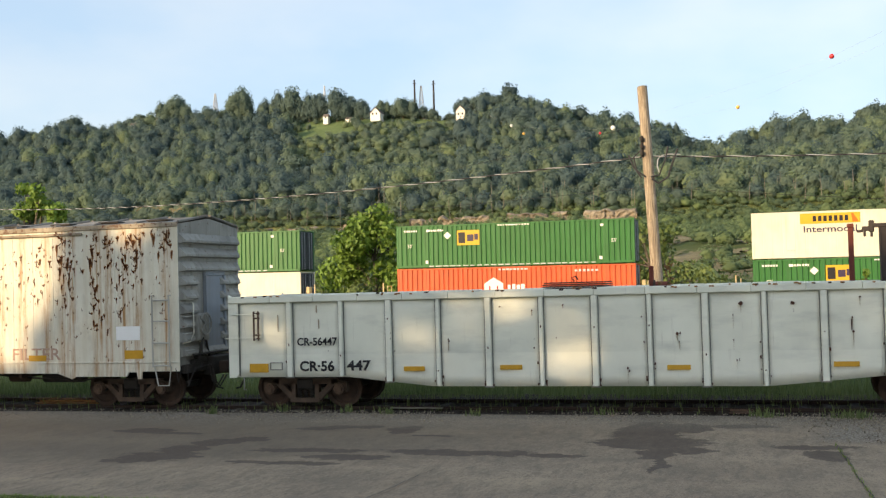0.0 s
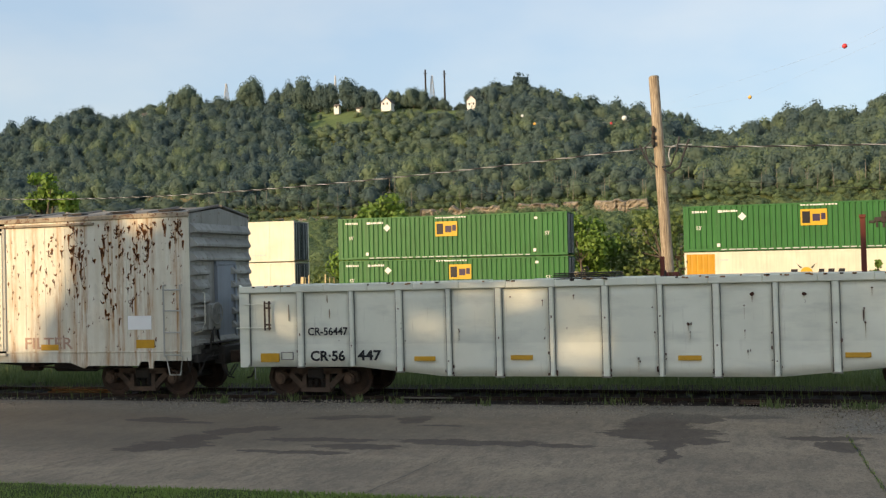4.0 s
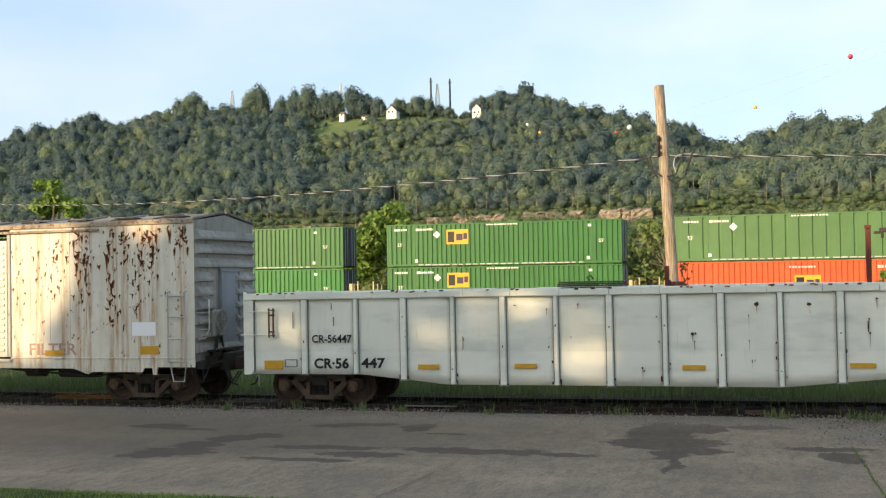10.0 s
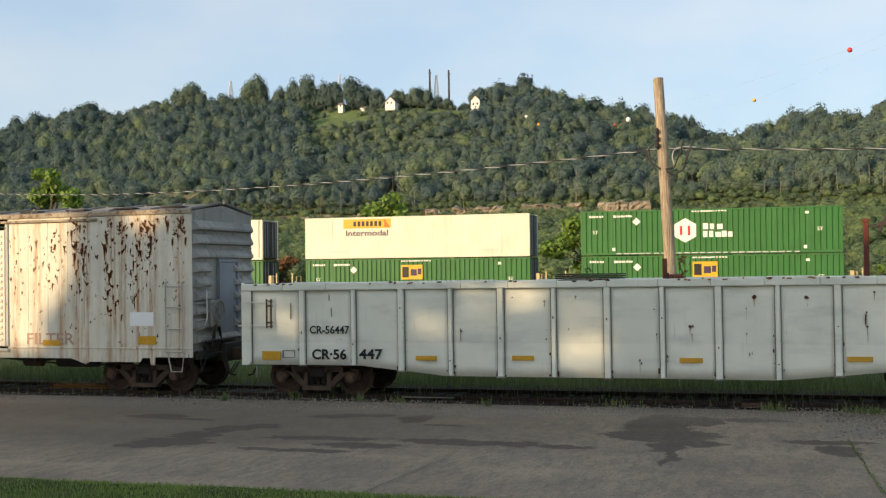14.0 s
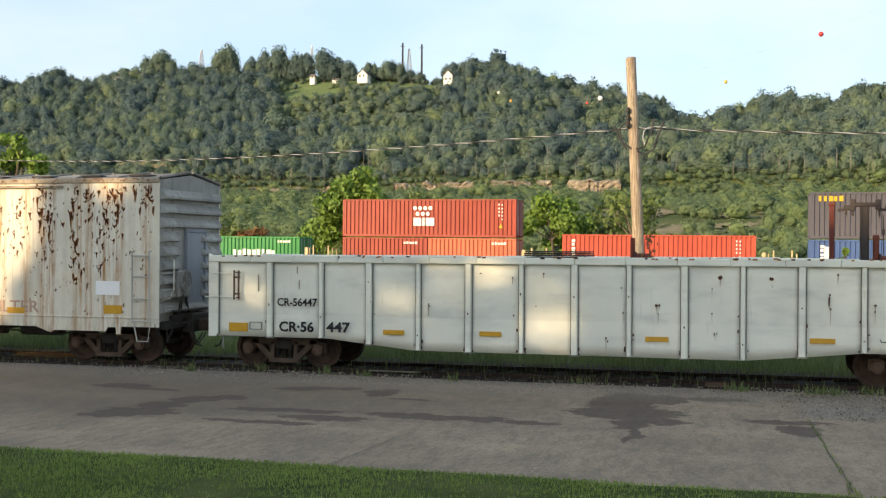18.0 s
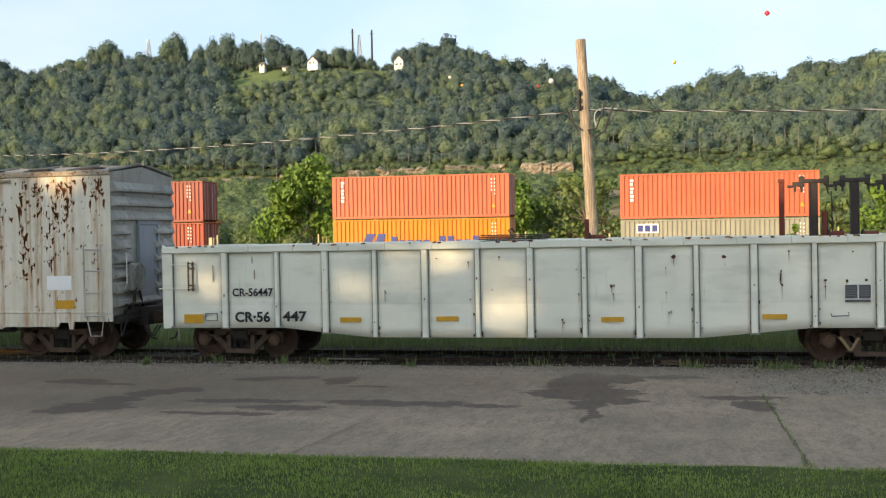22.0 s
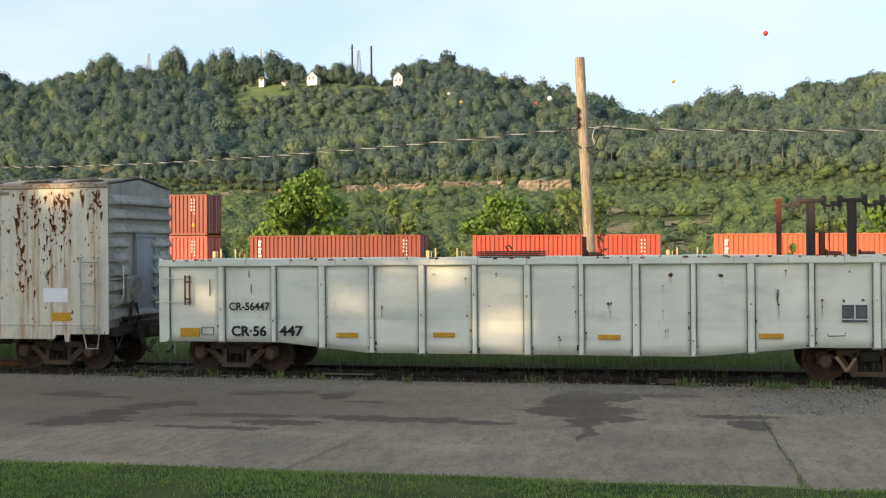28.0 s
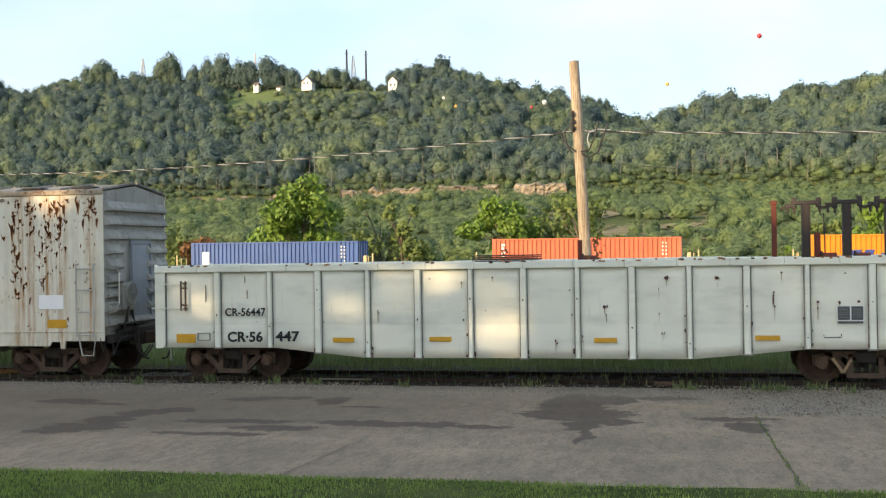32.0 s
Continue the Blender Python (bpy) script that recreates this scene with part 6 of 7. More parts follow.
def haulier_box():
    t = container("container", 16.15, "white", "flat", "smooth cream-white 53-foot container with a yellow banner", GROUP53)
    mark_banner(t)
    return t


def hub_box(col="orange"):
    """An orange box with a white house-shaped emblem."""
    t = container("container", 16.15, col, "rib", "ribbed orange 53-foot container with a white emblem", GROUP53)
    y = -t["wide"] - 0.003
    flat_mark(t, "emblem", [(6.1, 0.9), (7.4, 0.9), (7.4, 1.75), (6.75, 2.15), (6.1, 1.75)], M["white"], y, "white house-shaped emblem")
    flat_mark(t, "emblem_stroke", rect(6.42, 1.0, 6.52, 1.6), M["logo_red"], y - 0.007)
    flat_mark(t, "emblem_stroke", rect(6.95, 1.0, 7.05, 1.6), M["logo_red"], y - 0.007)
    bars(t, 7.7, 1.35, 1.2, 0.35, y, M["white"], 4)
    bars(t, 7.1, 2.62, 2.0, 0.12, y, M["grey_mark"], 8)
    bars(t, 12.2, 2.42, 1.6, 0.16, y, M["grey_mark"], 6)
    return t


def two_tone_box():
    """Cream with gold ends and a dark round-rayed logo."""
    t = container("container", 16.15, "white", "flat", "cream 53-foot container with golden yellow ends", GROUP53)
    y = -t["wide"]
    for x0, x1 in ((0.145, 1.88), (14.28, 16.005)):
        ob = part("end_panel", ribbed(x0, x1, 0.17, 2.73, y - 0.003, 0.335, 0.010, 0.74), PAINT["gold"], t, "golden yellow panel")
    y -= 0.003
    sign = bmesh.new()
    rod(sign, (7.35, y, 1.45), (7.35, y - 0.006, 1.45), 0.36, 14)
    part("sun_disc", sign, M["logo_yellow"], t, "yellow disc")
    for k in range(4):
        a = radians(45 + 90 * k)
        flat_mark(t, "ray", [(7.35 + 0.42 * math.cos(a - 0.12), 1.45 + 0.42 * math.sin(a - 0.12)), (7.35 + 0.42 * math.cos(a + 0.12), 1.45 + 0.42 * math.sin(a + 0.12)), (7.35 + 0.85 * math.cos(a), 1.45 + 0.85 * math.sin(a))], M["logo_ink"], y)
    for x, w in ((6.35, 0.5), (8.0, 0.4), (8.55, 0.45), (9.15, 0.45)):
        flat_mark(t, "logo_stroke", [(x, 1.2), (x + w * 0.8, 1.2), (x + w, 1.68), (x + w * 0.2, 1.68)], M["logo_ink"], y)
    bars(t, 2.2, 2.3, 0.5, 0.1, y, M["grey_mark"])
    return t


def emblem_box():
    """Green with a white hexagon emblem and a short white name."""
    t = container("container", 16.15, "green", "rib", "ribbed green 53-foot container with a white hexagon emblem", GROUP53)
    mark_53(t)
    y = -t["wide"] - 0.003
    flat_mark(t, "emblem", [(6.7 + 0.78 * math.sin(radians(60 * k)), 1.5 + 0.78 * math.cos(radians(60 * k))) for k in range(6)], M["white"], y, "white hexagon emblem")
    for x in (6.35, 6.85):
        flat_mark(t, "emblem_stroke", rect(x, 1.2, x + 0.16, 1.8), M["logo_red"], y - 0.007)
    bars(t, 7.8, 1.55, 1.3, 0.40, y, M["white"], 3)
    bars(t, 7.8, 1.05, 1.9, 0.40, y, M["white"], 5)
    return t


def sea_box(col, label, tag=True, dots=False, length=12.19, name_col="white", tall=2.85):
    t = container("container", length, col, "fine", label, GROUP40, tall)
    if length > 7:
        mark_iso(t, name_col, tag)
    if dots:
        mark_dots(t)
    y = -t["wide"] - 0.003
    if col == "hapag":
        flat_mark(t, "emblem", [(1.85, 0.75), (2.5, 0.75), (3.0, 1.9), (2.4, 1.9)], M["logo_blue"], y, "blue slanted emblem")
        flat_mark(t, "emblem", [(2.75, 0.75), (3.3, 0.75), (3.75, 1.9), (3.2, 1.9)], M["logo_blue"], y, "blue slanted emblem")
        for k, tall in enumerate((1.7, 1.45, 1.45, 1.45, 1.45, 0, 1.7, 1.7, 1.45, 1.45, 1.7)):
            if tall:
                flat_mark(t, "name_bar", rect(4.1 + k * 0.56, 0.95, 4.5 + k * 0.56, tall), M["logo_blue"], y)
    elif col == "steel":
        bars(t, 0.5, 2.3, 1.5, 0.34, y, M["logo_yellow"], 5)
    elif col in ("blue", "deep_blue"):
        flat_mark(t, "patch", rect(0.85, 0.3, 1.35, 2.2), M["white"], y, "white patch")
    elif col == "beige":
        flat_mark(t, "logo_panel", rect(1.0, 1.7, 2.4, 2.3), M["white"], y, "white logo panel")
        for k in range(3):
            flat_mark(t, "logo_stroke", rect(1.08 + k * 0.45, 1.8, 1.40 + k * 0.45, 2.2), M["logo_blue"], y - 0.007)
    elif col == "rust_red":
        mark_dots(t, "logo_yellow", 5.6, 1.75, False)
    elif col == "cai_red":
        for a, b in ((0.65, 1.18), (1.26, 1.74), (1.82, 1.96)):
            flat_mark(t, "name_bar", rect(a, 1.95, b, 2.5), M["white"], y)
    return t


def short_box(col, label):
    t = container("container", 6.058, col, "fine", label, "20-foot containers on the train", 2.53)
    y = -t["wide"] - 0.003
    bars(t, 4.4, 2.12, 1.0, 0.16, y, M["white"], 5)
    if col == "evergreen":
        bars(t, 1.0, 1.1, 3.3, 0.56, y, M["white"], 9)
    return t


def well_car(length):
    """One well of an articulated well car: side sills, end decks with handrails, trucks."""
    t = thing("well_car", (0, 0, 0), "dark brown well car carrying containers", "railway car", "well cars of the train")
    for s in (-1, 1):
        part("side_sill", outline(bmesh.new(), [(-0.2, 0.75), (0.5, 0.35), (length - 0.5, 0.35), (length + 0.2, 0.75), (length + 0.2, 1.15), (length - 0.6, 1.45), (0.6, 1.45), (-0.2, 1.15)], *sorted((s * 1.36, s * 1.46))), M["well"], t)
    part("floor", solid(0, length, -1.36, 1.36, 0.24, 0.34), M["well"], t)
    for x, w in ((0, -1), (length, 1)):
        part("end_deck", solid(*sorted((x + w * 0.06, x + w * 1.5)), -1.3, 1.3, 0.95, 1.15, 0.02), M["well"], t)
        truck(t, x + w * 1.35, 1.72, True)
        bm = bmesh.new()
        for y in (-1.2, -0.4):
            rod(bm, (x + w * 0.75, y, 1.15), (x + w * 0.75, y, 2.12), 0.03)
        rod(bm, (x + w * 0.75, -1.2, 2.12), (x + w * 0.75, -0.4, 2.12), 0.03)
        part("handrail", bm, M["handrail"], t)
        for y, z in ((-1.25, 2.35), (-1.0, 2.2)):
            part("stanchion", solid(x + w * 1.05 - 0.045, x + w * 1.05 + 0.045, y - 0.04, y + 0.04, 1.15, z, 0.01), M["handrail"], t)
            break
        if w > 0:
            part("brake_box", solid(x + 0.35, x + 0.6, -1.15, -0.7, 1.15, 2.2, 0.03), M["handrail"], t)
    return t


FLOOR = 0.406     # container floors above the rail in a well
TRAIN = []        # (thing, place along the train, height above the rail)


def load(place, length, *layers):
    """Put stacks on a well: each layer is a list of (thing, offset)."""
    TRAIN.append((well(length), place, 0.0))
    z = FLOOR - (0.06 if place > 185 else 0)
    for layer in layers:
        for t, off in layer:
            TRAIN.append((t, place + off, z))
        z += layer[0][0].get("tall", 2.85) + 0.08


well_first = {}


def well(length):
    if length not in well_first:
        well_first[length] = well_car(length)
        return well_first[length]
    return copy_thing(well_first[length], Matrix.Identity(4))


first = {}


def again(key, make):
    """Build a kind of container once, then copy it."""
    if key not in first:
        first[key] = make()
        return first[key]
    return copy_thing(first[key], Matrix.Identity(4))


def g(col="green", logo=6.1, style="rib"):
    return [(again(("g", col, logo, style), lambda: green_box(col, logo, style)), 0.0)]


def j():
    return [(again(("j",), haulier_box), 0.0)]


def s(col, label, **more):
    return [(again((col, label), lambda: sea_box(col, label, **more)), 0.0)]


ORANGE = "ribbed orange 40-foot container with an upright white name"
REDD = "ribbed red 40-foot container with white codes"
BROWN = "ribbed brown-red 40-foot container with white codes"
load(-319.49, 16.15, j(), g("green", 0))
load(-296.17, 16.15, [(hub_box(), 0.0)], g("green", 4.3))
load(-272.77, 16.15, g("green", 4.3), j())
load(-253.33, 16.15, j(), j())
load(-233.83, 16.15, g("green", 8.0), g("green", 7.1))
load(-210.22, 16.15, [(two_tone_box(), 0.0)], g("green", 7.1))
load(-190.77, 16.15, g("pale_green", 6.1), g("green", 4.3))
load(-171.31, 16.15, g("green", 4.3), g("green", 4.3))
load(-147.80, 16.15, g("bright_green", 4.3), g("green", 7.1))
load(-128.41, 16.15, g("green", 4.3), g("green", 4.3))


load(-108.89, 16.15, g("orange", 7.2), g("pale_green", 0, "wide"))
load(-85.53, 16.15, g("green", 7.1), g("white", 10.3, "wide"))
load(-66.07, 16.15, g("green", 7.1), j())
load(-46.52, 16.15, g("green", 7.1), [(emblem_box(), 0.0)])
load(-22.65, 12.19, [(sea_box("brown", "ribbed brown-red 40-foot container with white dots", False, True), 0.0)], s("zim_red", "ribbed dull red 40-foot container with white codes", tag=False))
load(-7.56, 12.19, [(short_box("zim_red", "dull red 20-foot container low in a well"), 0.0), (short_box("evergreen", "bright green 20-foot container low in a well"), 6.13)])
load(7.83, 12.19, [(short_box("zim_red", "dull red 20-foot container under a longer one"), 0.0), (short_box("triton", "orange 20-foot container under a longer one"), 6.13)],
     [(sea_box("zim_red", "ribbed red 40-foot container with white dots and a short name", False, True, tall=2.53), 0.0)])
load(23.09, 12.19, s("far_red", ORANGE))
load(38.48, 12.19, s("blue", "ribbed blue-grey 40-foot container with a white patch", tall=2.62), s("steel", "ribbed slate grey 40-foot container with a yellow name", tag=False))
load(58.21, 12.19, s("rust_red", "ribbed rust-red 40-foot container with yellow dots", tag=False), s("oxide", "ribbed oxide-red 40-foot container with an upright white name"))
load(79.94, 12.19, s("hapag", "ribbed bright orange 40-foot container with a blue emblem", tag=False), s("triton", ORANGE))
load(99.35, 12.19, s("beige", "ribbed beige 40-foot container with a small blue logo", tag=False, tall=2.55), s("triton", ORANGE))
load(118.61, 12.19, s("triton", ORANGE), s("triton", ORANGE))
load(142.15, 12.19, s("triton", ORANGE), s("cai_red", REDD, tag=False))
load(163.95, 12.19, s("cai_red", REDD, tag=False), s("brown", BROWN, tag=False))
load(179.32, 12.19, s("brown", "ribbed brown-red 40-foot container with an upright white name"))
load(195.07, 12.19, s("far_red", "ribbed orange-red 40-foot container with white codes", tag=False))
load(210.62, 12.19, s("triton", ORANGE))
load(226.37, 12.19, s("triton", ORANGE))
load(246.03, 12.19, s("deep_blue", "ribbed blue 40-foot container with a white patch", tag=False))
load(267.45, 12.19, s("triton", ORANGE))
load(287.47, 12.19, s("hapag", "ribbed bright orange 40-foot container with a blue emblem", tag=False))

# ---- woods on the hill ----


def crown_kind(seed, leaves, spread, fine):
    """Verts and faces of one far crown, about 1 m in radius and 2 m high, standing on z = 0: a lumpy broad-leaved dome inside, tufts of leaves on it."""
    r = np.random.default_rng(seed)
    tall = r.uniform(0.85, 1.1)
    balls = [(0, 0, 0.95, 0.62, 0.62, 0.78 * tall)]
    for k in range(13):
        a, up = 2.4 * k + r.uniform(-0.5, 0.5), r.uniform(-0.55, 1.0)
        out = math.sqrt(max(0.05, 1 - up * up))
        w = r.uniform(0.18, 0.48)
        balls.append((0.66 * out * math.cos(a), 0.66 * out * math.sin(a), 0.95 + 0.72 * tall * up, w, w, w * r.uniform(0.7, 1.0)))
    balls = np.array(balls)
    eye = np.array((0, 0, 0.9))

    def reach(d):
        """How far the heap of balls reaches from its middle along the ways d."""
        best = np.full(len(d), 0.3)
        for b in balls:
            q = d / b[3:]
            o = (eye - b[:3]) / b[3:]
            aa, bb, cc = (q * q).sum(1), 2 * (q @ o), o @ o - 1
            disc = bb * bb - 4 * aa * cc
            best = np.maximum(best, np.where(disc > 0, (-bb + np.sqrt(np.maximum(disc, 0))) / (2 * aa), 0))
        return best
    bm = bmesh.new()
    bmesh.ops.create_icosphere(bm, subdivisions=fine, radius=1)
    d = np.array([p.co for p in bm.verts])
    core_f = np.array([[p.index for p in q.verts] for q in bm.faces])
    bm.free()
    core_v = eye + d * (reach(d) * 0.84 * r.uniform(0.86, 1.1, len(d)))[:, None]
    n = r.normal(size=(leaves, 3))
    n[:, 2] = np.abs(n[:, 2]) * np.where(r.random(leaves) < 0.72, 1, -1)
    n /= np.linalg.norm(n, axis=1, keepdims=True)
    p = eye + n * (reach(n) * r.uniform(0.84, 1.10, leaves))[:, None]
    return leaf_flakes(p, n + r.normal(scale=0.24, size=n.shape), spread, r), (core_v, core_f)


kinds = {"tall": [crown_kind(100 + k, 230, 0.185, 2) for k in range(24)], "low": [crown_kind(200 + k, 170, 0.195, 1) for k in range(12)], "near": [crown_kind(300 + k, 700, 0.13, 2) for k in range(6)],
         "ridge": [crown_kind(400 + k, 900, 0.12, 3) for k in range(10)]}


def forest(name, places, label, kind="tall", leaf=None, fresh=0.0):
    """One mesh of many trees: places are rows of x, y, z, width, height."""
    allv, allf, allt, corev, coref, coret = [], [], [], [], [], []
    nv = nc = 0
    for q, (x, y, z, w, h) in enumerate(places):
        (v, f), (cv, cf) = kinds[kind][int(rng.integers(len(kinds[kind])))]
        a = rng.uniform(0, 2 * math.pi)
        turn = np.array([[math.cos(a), -math.sin(a), 0], [math.sin(a), math.cos(a), 0], [0, 0, 1]])
        m = (v @ turn.T) * (w, w, h / 2) + (x, y, z)
        # tone drops uphill and leftward, towards the bluer green that paints haze
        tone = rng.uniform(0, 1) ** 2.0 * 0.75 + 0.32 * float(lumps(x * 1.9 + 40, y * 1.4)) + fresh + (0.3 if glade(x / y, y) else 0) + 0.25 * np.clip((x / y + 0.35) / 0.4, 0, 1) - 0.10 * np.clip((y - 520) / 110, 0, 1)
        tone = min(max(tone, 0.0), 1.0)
        allv.append(m)
        allf.append(f + nv)
        allt.append(np.full(len(m), tone))
        nv += len(m)
        m = (cv * (0.8 if kind == "near" else 1.0, 0.8 if kind == "near" else 1.0, 0.95)) @ turn.T * (w, w, h / 2) + (x, y, z)
        corev.append(m)
        coref.append(cf + nc)
        coret.append(np.full(len(m), tone))
        nc += len(m)
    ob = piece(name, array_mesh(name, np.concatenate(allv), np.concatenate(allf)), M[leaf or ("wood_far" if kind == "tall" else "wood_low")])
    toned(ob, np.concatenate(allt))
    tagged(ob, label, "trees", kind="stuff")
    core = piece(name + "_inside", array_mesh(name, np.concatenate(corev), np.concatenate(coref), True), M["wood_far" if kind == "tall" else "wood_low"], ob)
    toned(core, np.concatenate(coret))
    tagged(core, kind="stuff")
    return ob


def glade(a, y):
    """The stretch of young growth below the hilltop meadow."""
    return (y > 545) & (a > -0.44) & (a < -0.27)


def slope_places(gap, y0, y1, a0, a1, w, h, keep):
    """Trees that keep a distance of about gap from one another."""
    taken, rows = {}, []
    n = int(7 * (a1 - a0) * (y1 * y1 - y0 * y0) / 2 / gap ** 2)
    yy, aa, luck = np.sqrt(rng.uniform(y0 * y0, y1 * y1, n)), rng.uniform(a0, a1, n), rng.random(n)
    ok = luck < keep(aa, yy)
    size = np.clip(np.exp(rng.normal(0, 0.30, n)), 0.55, 1.9) * np.where(glade(aa, yy), 0.8, 1.0) * (1 + 0.25 * lumps(aa * yy * 2.3, yy * 1.9))
    for a, y, k in zip(aa[ok], yy[ok], size[ok]):
        x = a * y
        cell = (int(x // gap), int(y // gap))
        if any((x - u) ** 2 + (y - v) ** 2 < (gap * min(k, c) ** 0.7) ** 2 for i in (-1, 0, 1) for j in (-1, 0, 1) for u, v, c in taken.get((cell[0] + i, cell[1] + j), ())):
            continue
        taken.setdefault(cell, []).append((x, y, k))
        rows.append((x, y, k))
    x, y, k = np.array(rows).T
    return np.stack([x, y, hill(x, y) - 0.6, w * k * rng.uniform(0.85, 1.15, len(x)), h * k ** 0.7 * np.where(glade(x / y, y), 0.62, 1.0) * np.interp(y, (466, 490), (0.7, 1.0)) * rng.uniform(0.75, 1.2, len(x))], -1)


def clearing(a, y):
    """Where the hilltop meadow lies open."""
    top = (y > np.where(a < -0.373, 613, 634)) & (a > -0.436) & (a < -0.275)
    bare = (np.sin(a * 60) + np.sin(a * 23 + y * 0.02) > 1.45) & (y < 500)
    return np.where(top, 0.03, np.where(bare, 0.4, 1.0))


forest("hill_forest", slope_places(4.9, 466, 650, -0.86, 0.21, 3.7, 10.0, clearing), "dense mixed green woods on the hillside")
ROCK_SPANS = ((-0.47, -0.415, 0.050, 0.056), (-0.395, -0.335, 0.051, 0.0585), (-0.32, -0.24, 0.049, 0.0602), (-0.233, -0.168, 0.049, 0.0610), (-0.155, -0.105, 0.048, 0.0610))


def off_rock(a, y):
    """Shrubs grow on the step wherever no rock stands open."""
    bare = np.zeros_like(a)
    for a0, a1, e0, e1 in ROCK_SPANS:
        bare = np.maximum(bare, ((a > a0 - 0.004) & (a < a1 + 0.004)) * 1.0)
    return np.where((y < 461) & (bare > 0), 0.03, 1.0)


forest("ledge_shrubs", slope_places(2.9, 450, 477, -0.85, 0.2, 2.7, 5.4, off_rock), "shrubs along the foot of the woods", "low", fresh=0.15)
forest("low_woods", slope_places(4.7, 245, 453, -0.83, 0.20, 2.4, 5.4, lambda a, y: np.where((y > 415) & (a > -0.47) & (a < -0.09), 0.22, np.where((y < 340) & (a > -0.13) & (a < 0.03), 0.03, 0.9))), "lower scrubby woods below the rock band", "low", fresh=0.36)


def heap(k, w, h, z0, seed, low=0.35):
    r = np.random.default_rng(seed)
    out = []
    for _ in range(k):
        u = r.uniform(0, 1)
        rad = w * (0.5 - 0.32 * abs(u - low)) * 0.62
        out.append((r.uniform(-1, 1) * w * 0.5 * (1 - 0.75 * max(0, u - low)), r.uniform(-0.6, 0.6) * w * 0.4, z0 + u * (h - z0 - rad * 0.5), rad * r.uniform(0.6, 1.0), rad * r.uniform(0.6, 1.0), rad * r.uniform(0.55, 0.9)))
    return out


# taller trees along the skyline: way (x over y), rise of the top, half of the width
RIDGE_LEFT = ((-0.751, 0.1742, 0.017), (-0.688, 0.1853, 0.010), (-0.620, 0.178, 0.006), (-0.6075, 0.1823, 0.0085), (-0.584, 0.1914, 0.0095), (-0.5665, 0.199, 0.0125), (-0.555, 0.187, 0.0085), (-0.530, 0.1773, 0.008), (-0.513, 0.179, 0.008),
              (-0.4958, 0.1995, 0.0125), (-0.469, 0.186, 0.007), (-0.4545, 0.1935, 0.0085), (-0.4385, 0.1962, 0.0125), (-0.4214, 0.1890, 0.0085), (-0.4105, 0.1916, 0.0105), (-0.3925, 0.1926, 0.0125), (-0.3785, 0.186, 0.0105))
RIDGE_RIGHT = ((-0.367, 0.180, 0.0085), (-0.3464, 0.1787, 0.0075), (-0.336, 0.173, 0.006), (-0.325, 0.179, 0.0115), (-0.314, 0.1744, 0.007), (-0.305, 0.168, 0.005), (-0.296, 0.165, 0.006),
               (-0.2775, 0.159, 0.0065), (-0.2625, 0.176, 0.0095), (-0.2436, 0.1758, 0.013), (-0.2301, 0.174, 0.012), (-0.2193, 0.176, 0.011), (-0.0817, 0.1365, 0.0035), (-0.0751, 0.1372, 0.003), (-0.0691, 0.1369, 0.0035),
               (-0.0175, 0.1254, 0.009), (0.0085, 0.1313, 0.007), (0.021, 0.131, 0.008), (0.031, 0.1315, 0.005), (0.0434, 0.132, 0.006), (0.062, 0.1307, 0.009), (0.093, 0.1414, 0.012), (0.108, 0.141, 0.011), (0.128, 0.139, 0.009), (0.142, 0.145, 0.011))
for a, e, half in RIDGE_LEFT + RIDGE_RIGHT:
    y = 649 + rng.uniform(-3, 3)
    ground_z = float(hill(np.array(a * y), np.array(y)))
    h, w = EYE[2] + e * y - ground_z, half * y
    t = thing("tree", (a * y, y, ground_z), "tall round-crowned tree on the ridge against the sky", "tree", "trees along the ridge")
    part("trunk", rod(bmesh.new(), (0, 0, -1), (0, 0, h * 0.6), 0.4, 8, 0.2), M["bark"], t)
    # one to three rounded masses, the tallest in the middle
    masses = [(0.0, w, h)] + [(k * w * rng.uniform(0.5, 0.75), w * rng.uniform(0.55, 0.75), h * rng.uniform(0.66, 0.9)) for k in (-1, 1) if rng.random() < 0.75]
    vs, fs, n = [], [], 0
    for off, wide, tall in masses:
        (lv, lf), (cv, cf) = kinds["ridge"][int(rng.integers(10))]
        for q, r in ((lv, lf), (cv, cf)):
            vs.append(q * (wide, wide, tall / 1.80) + (off, rng.uniform(-0.5, 0.5), -0.075 * tall))
            fs.append(r + n)
            n += len(q)
    # ridge crowns keep to the haze-blue end of the greens
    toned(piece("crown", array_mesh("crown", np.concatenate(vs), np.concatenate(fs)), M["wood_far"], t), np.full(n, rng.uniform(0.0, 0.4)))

bm = bmesh.new()
for k in range(110):
    a = rng.uniform(-0.6, 0.2)
    y = rng.uniform(462, 490)
    z = float(hill(np.array(a * y), np.array(y)))
    rod(bm, (a * y, y - 3.5, z - 1), (a * y + rng.uniform(-0.8, 0.8), y - 3.5, z + rng.uniform(5, 10)), 0.12, 4, 0.06)
tagged(part("tree_trunks", bm, M["pale_bark"]), "pale thin trunks along the lower edge of the woods", "trunks", kind="stuff")

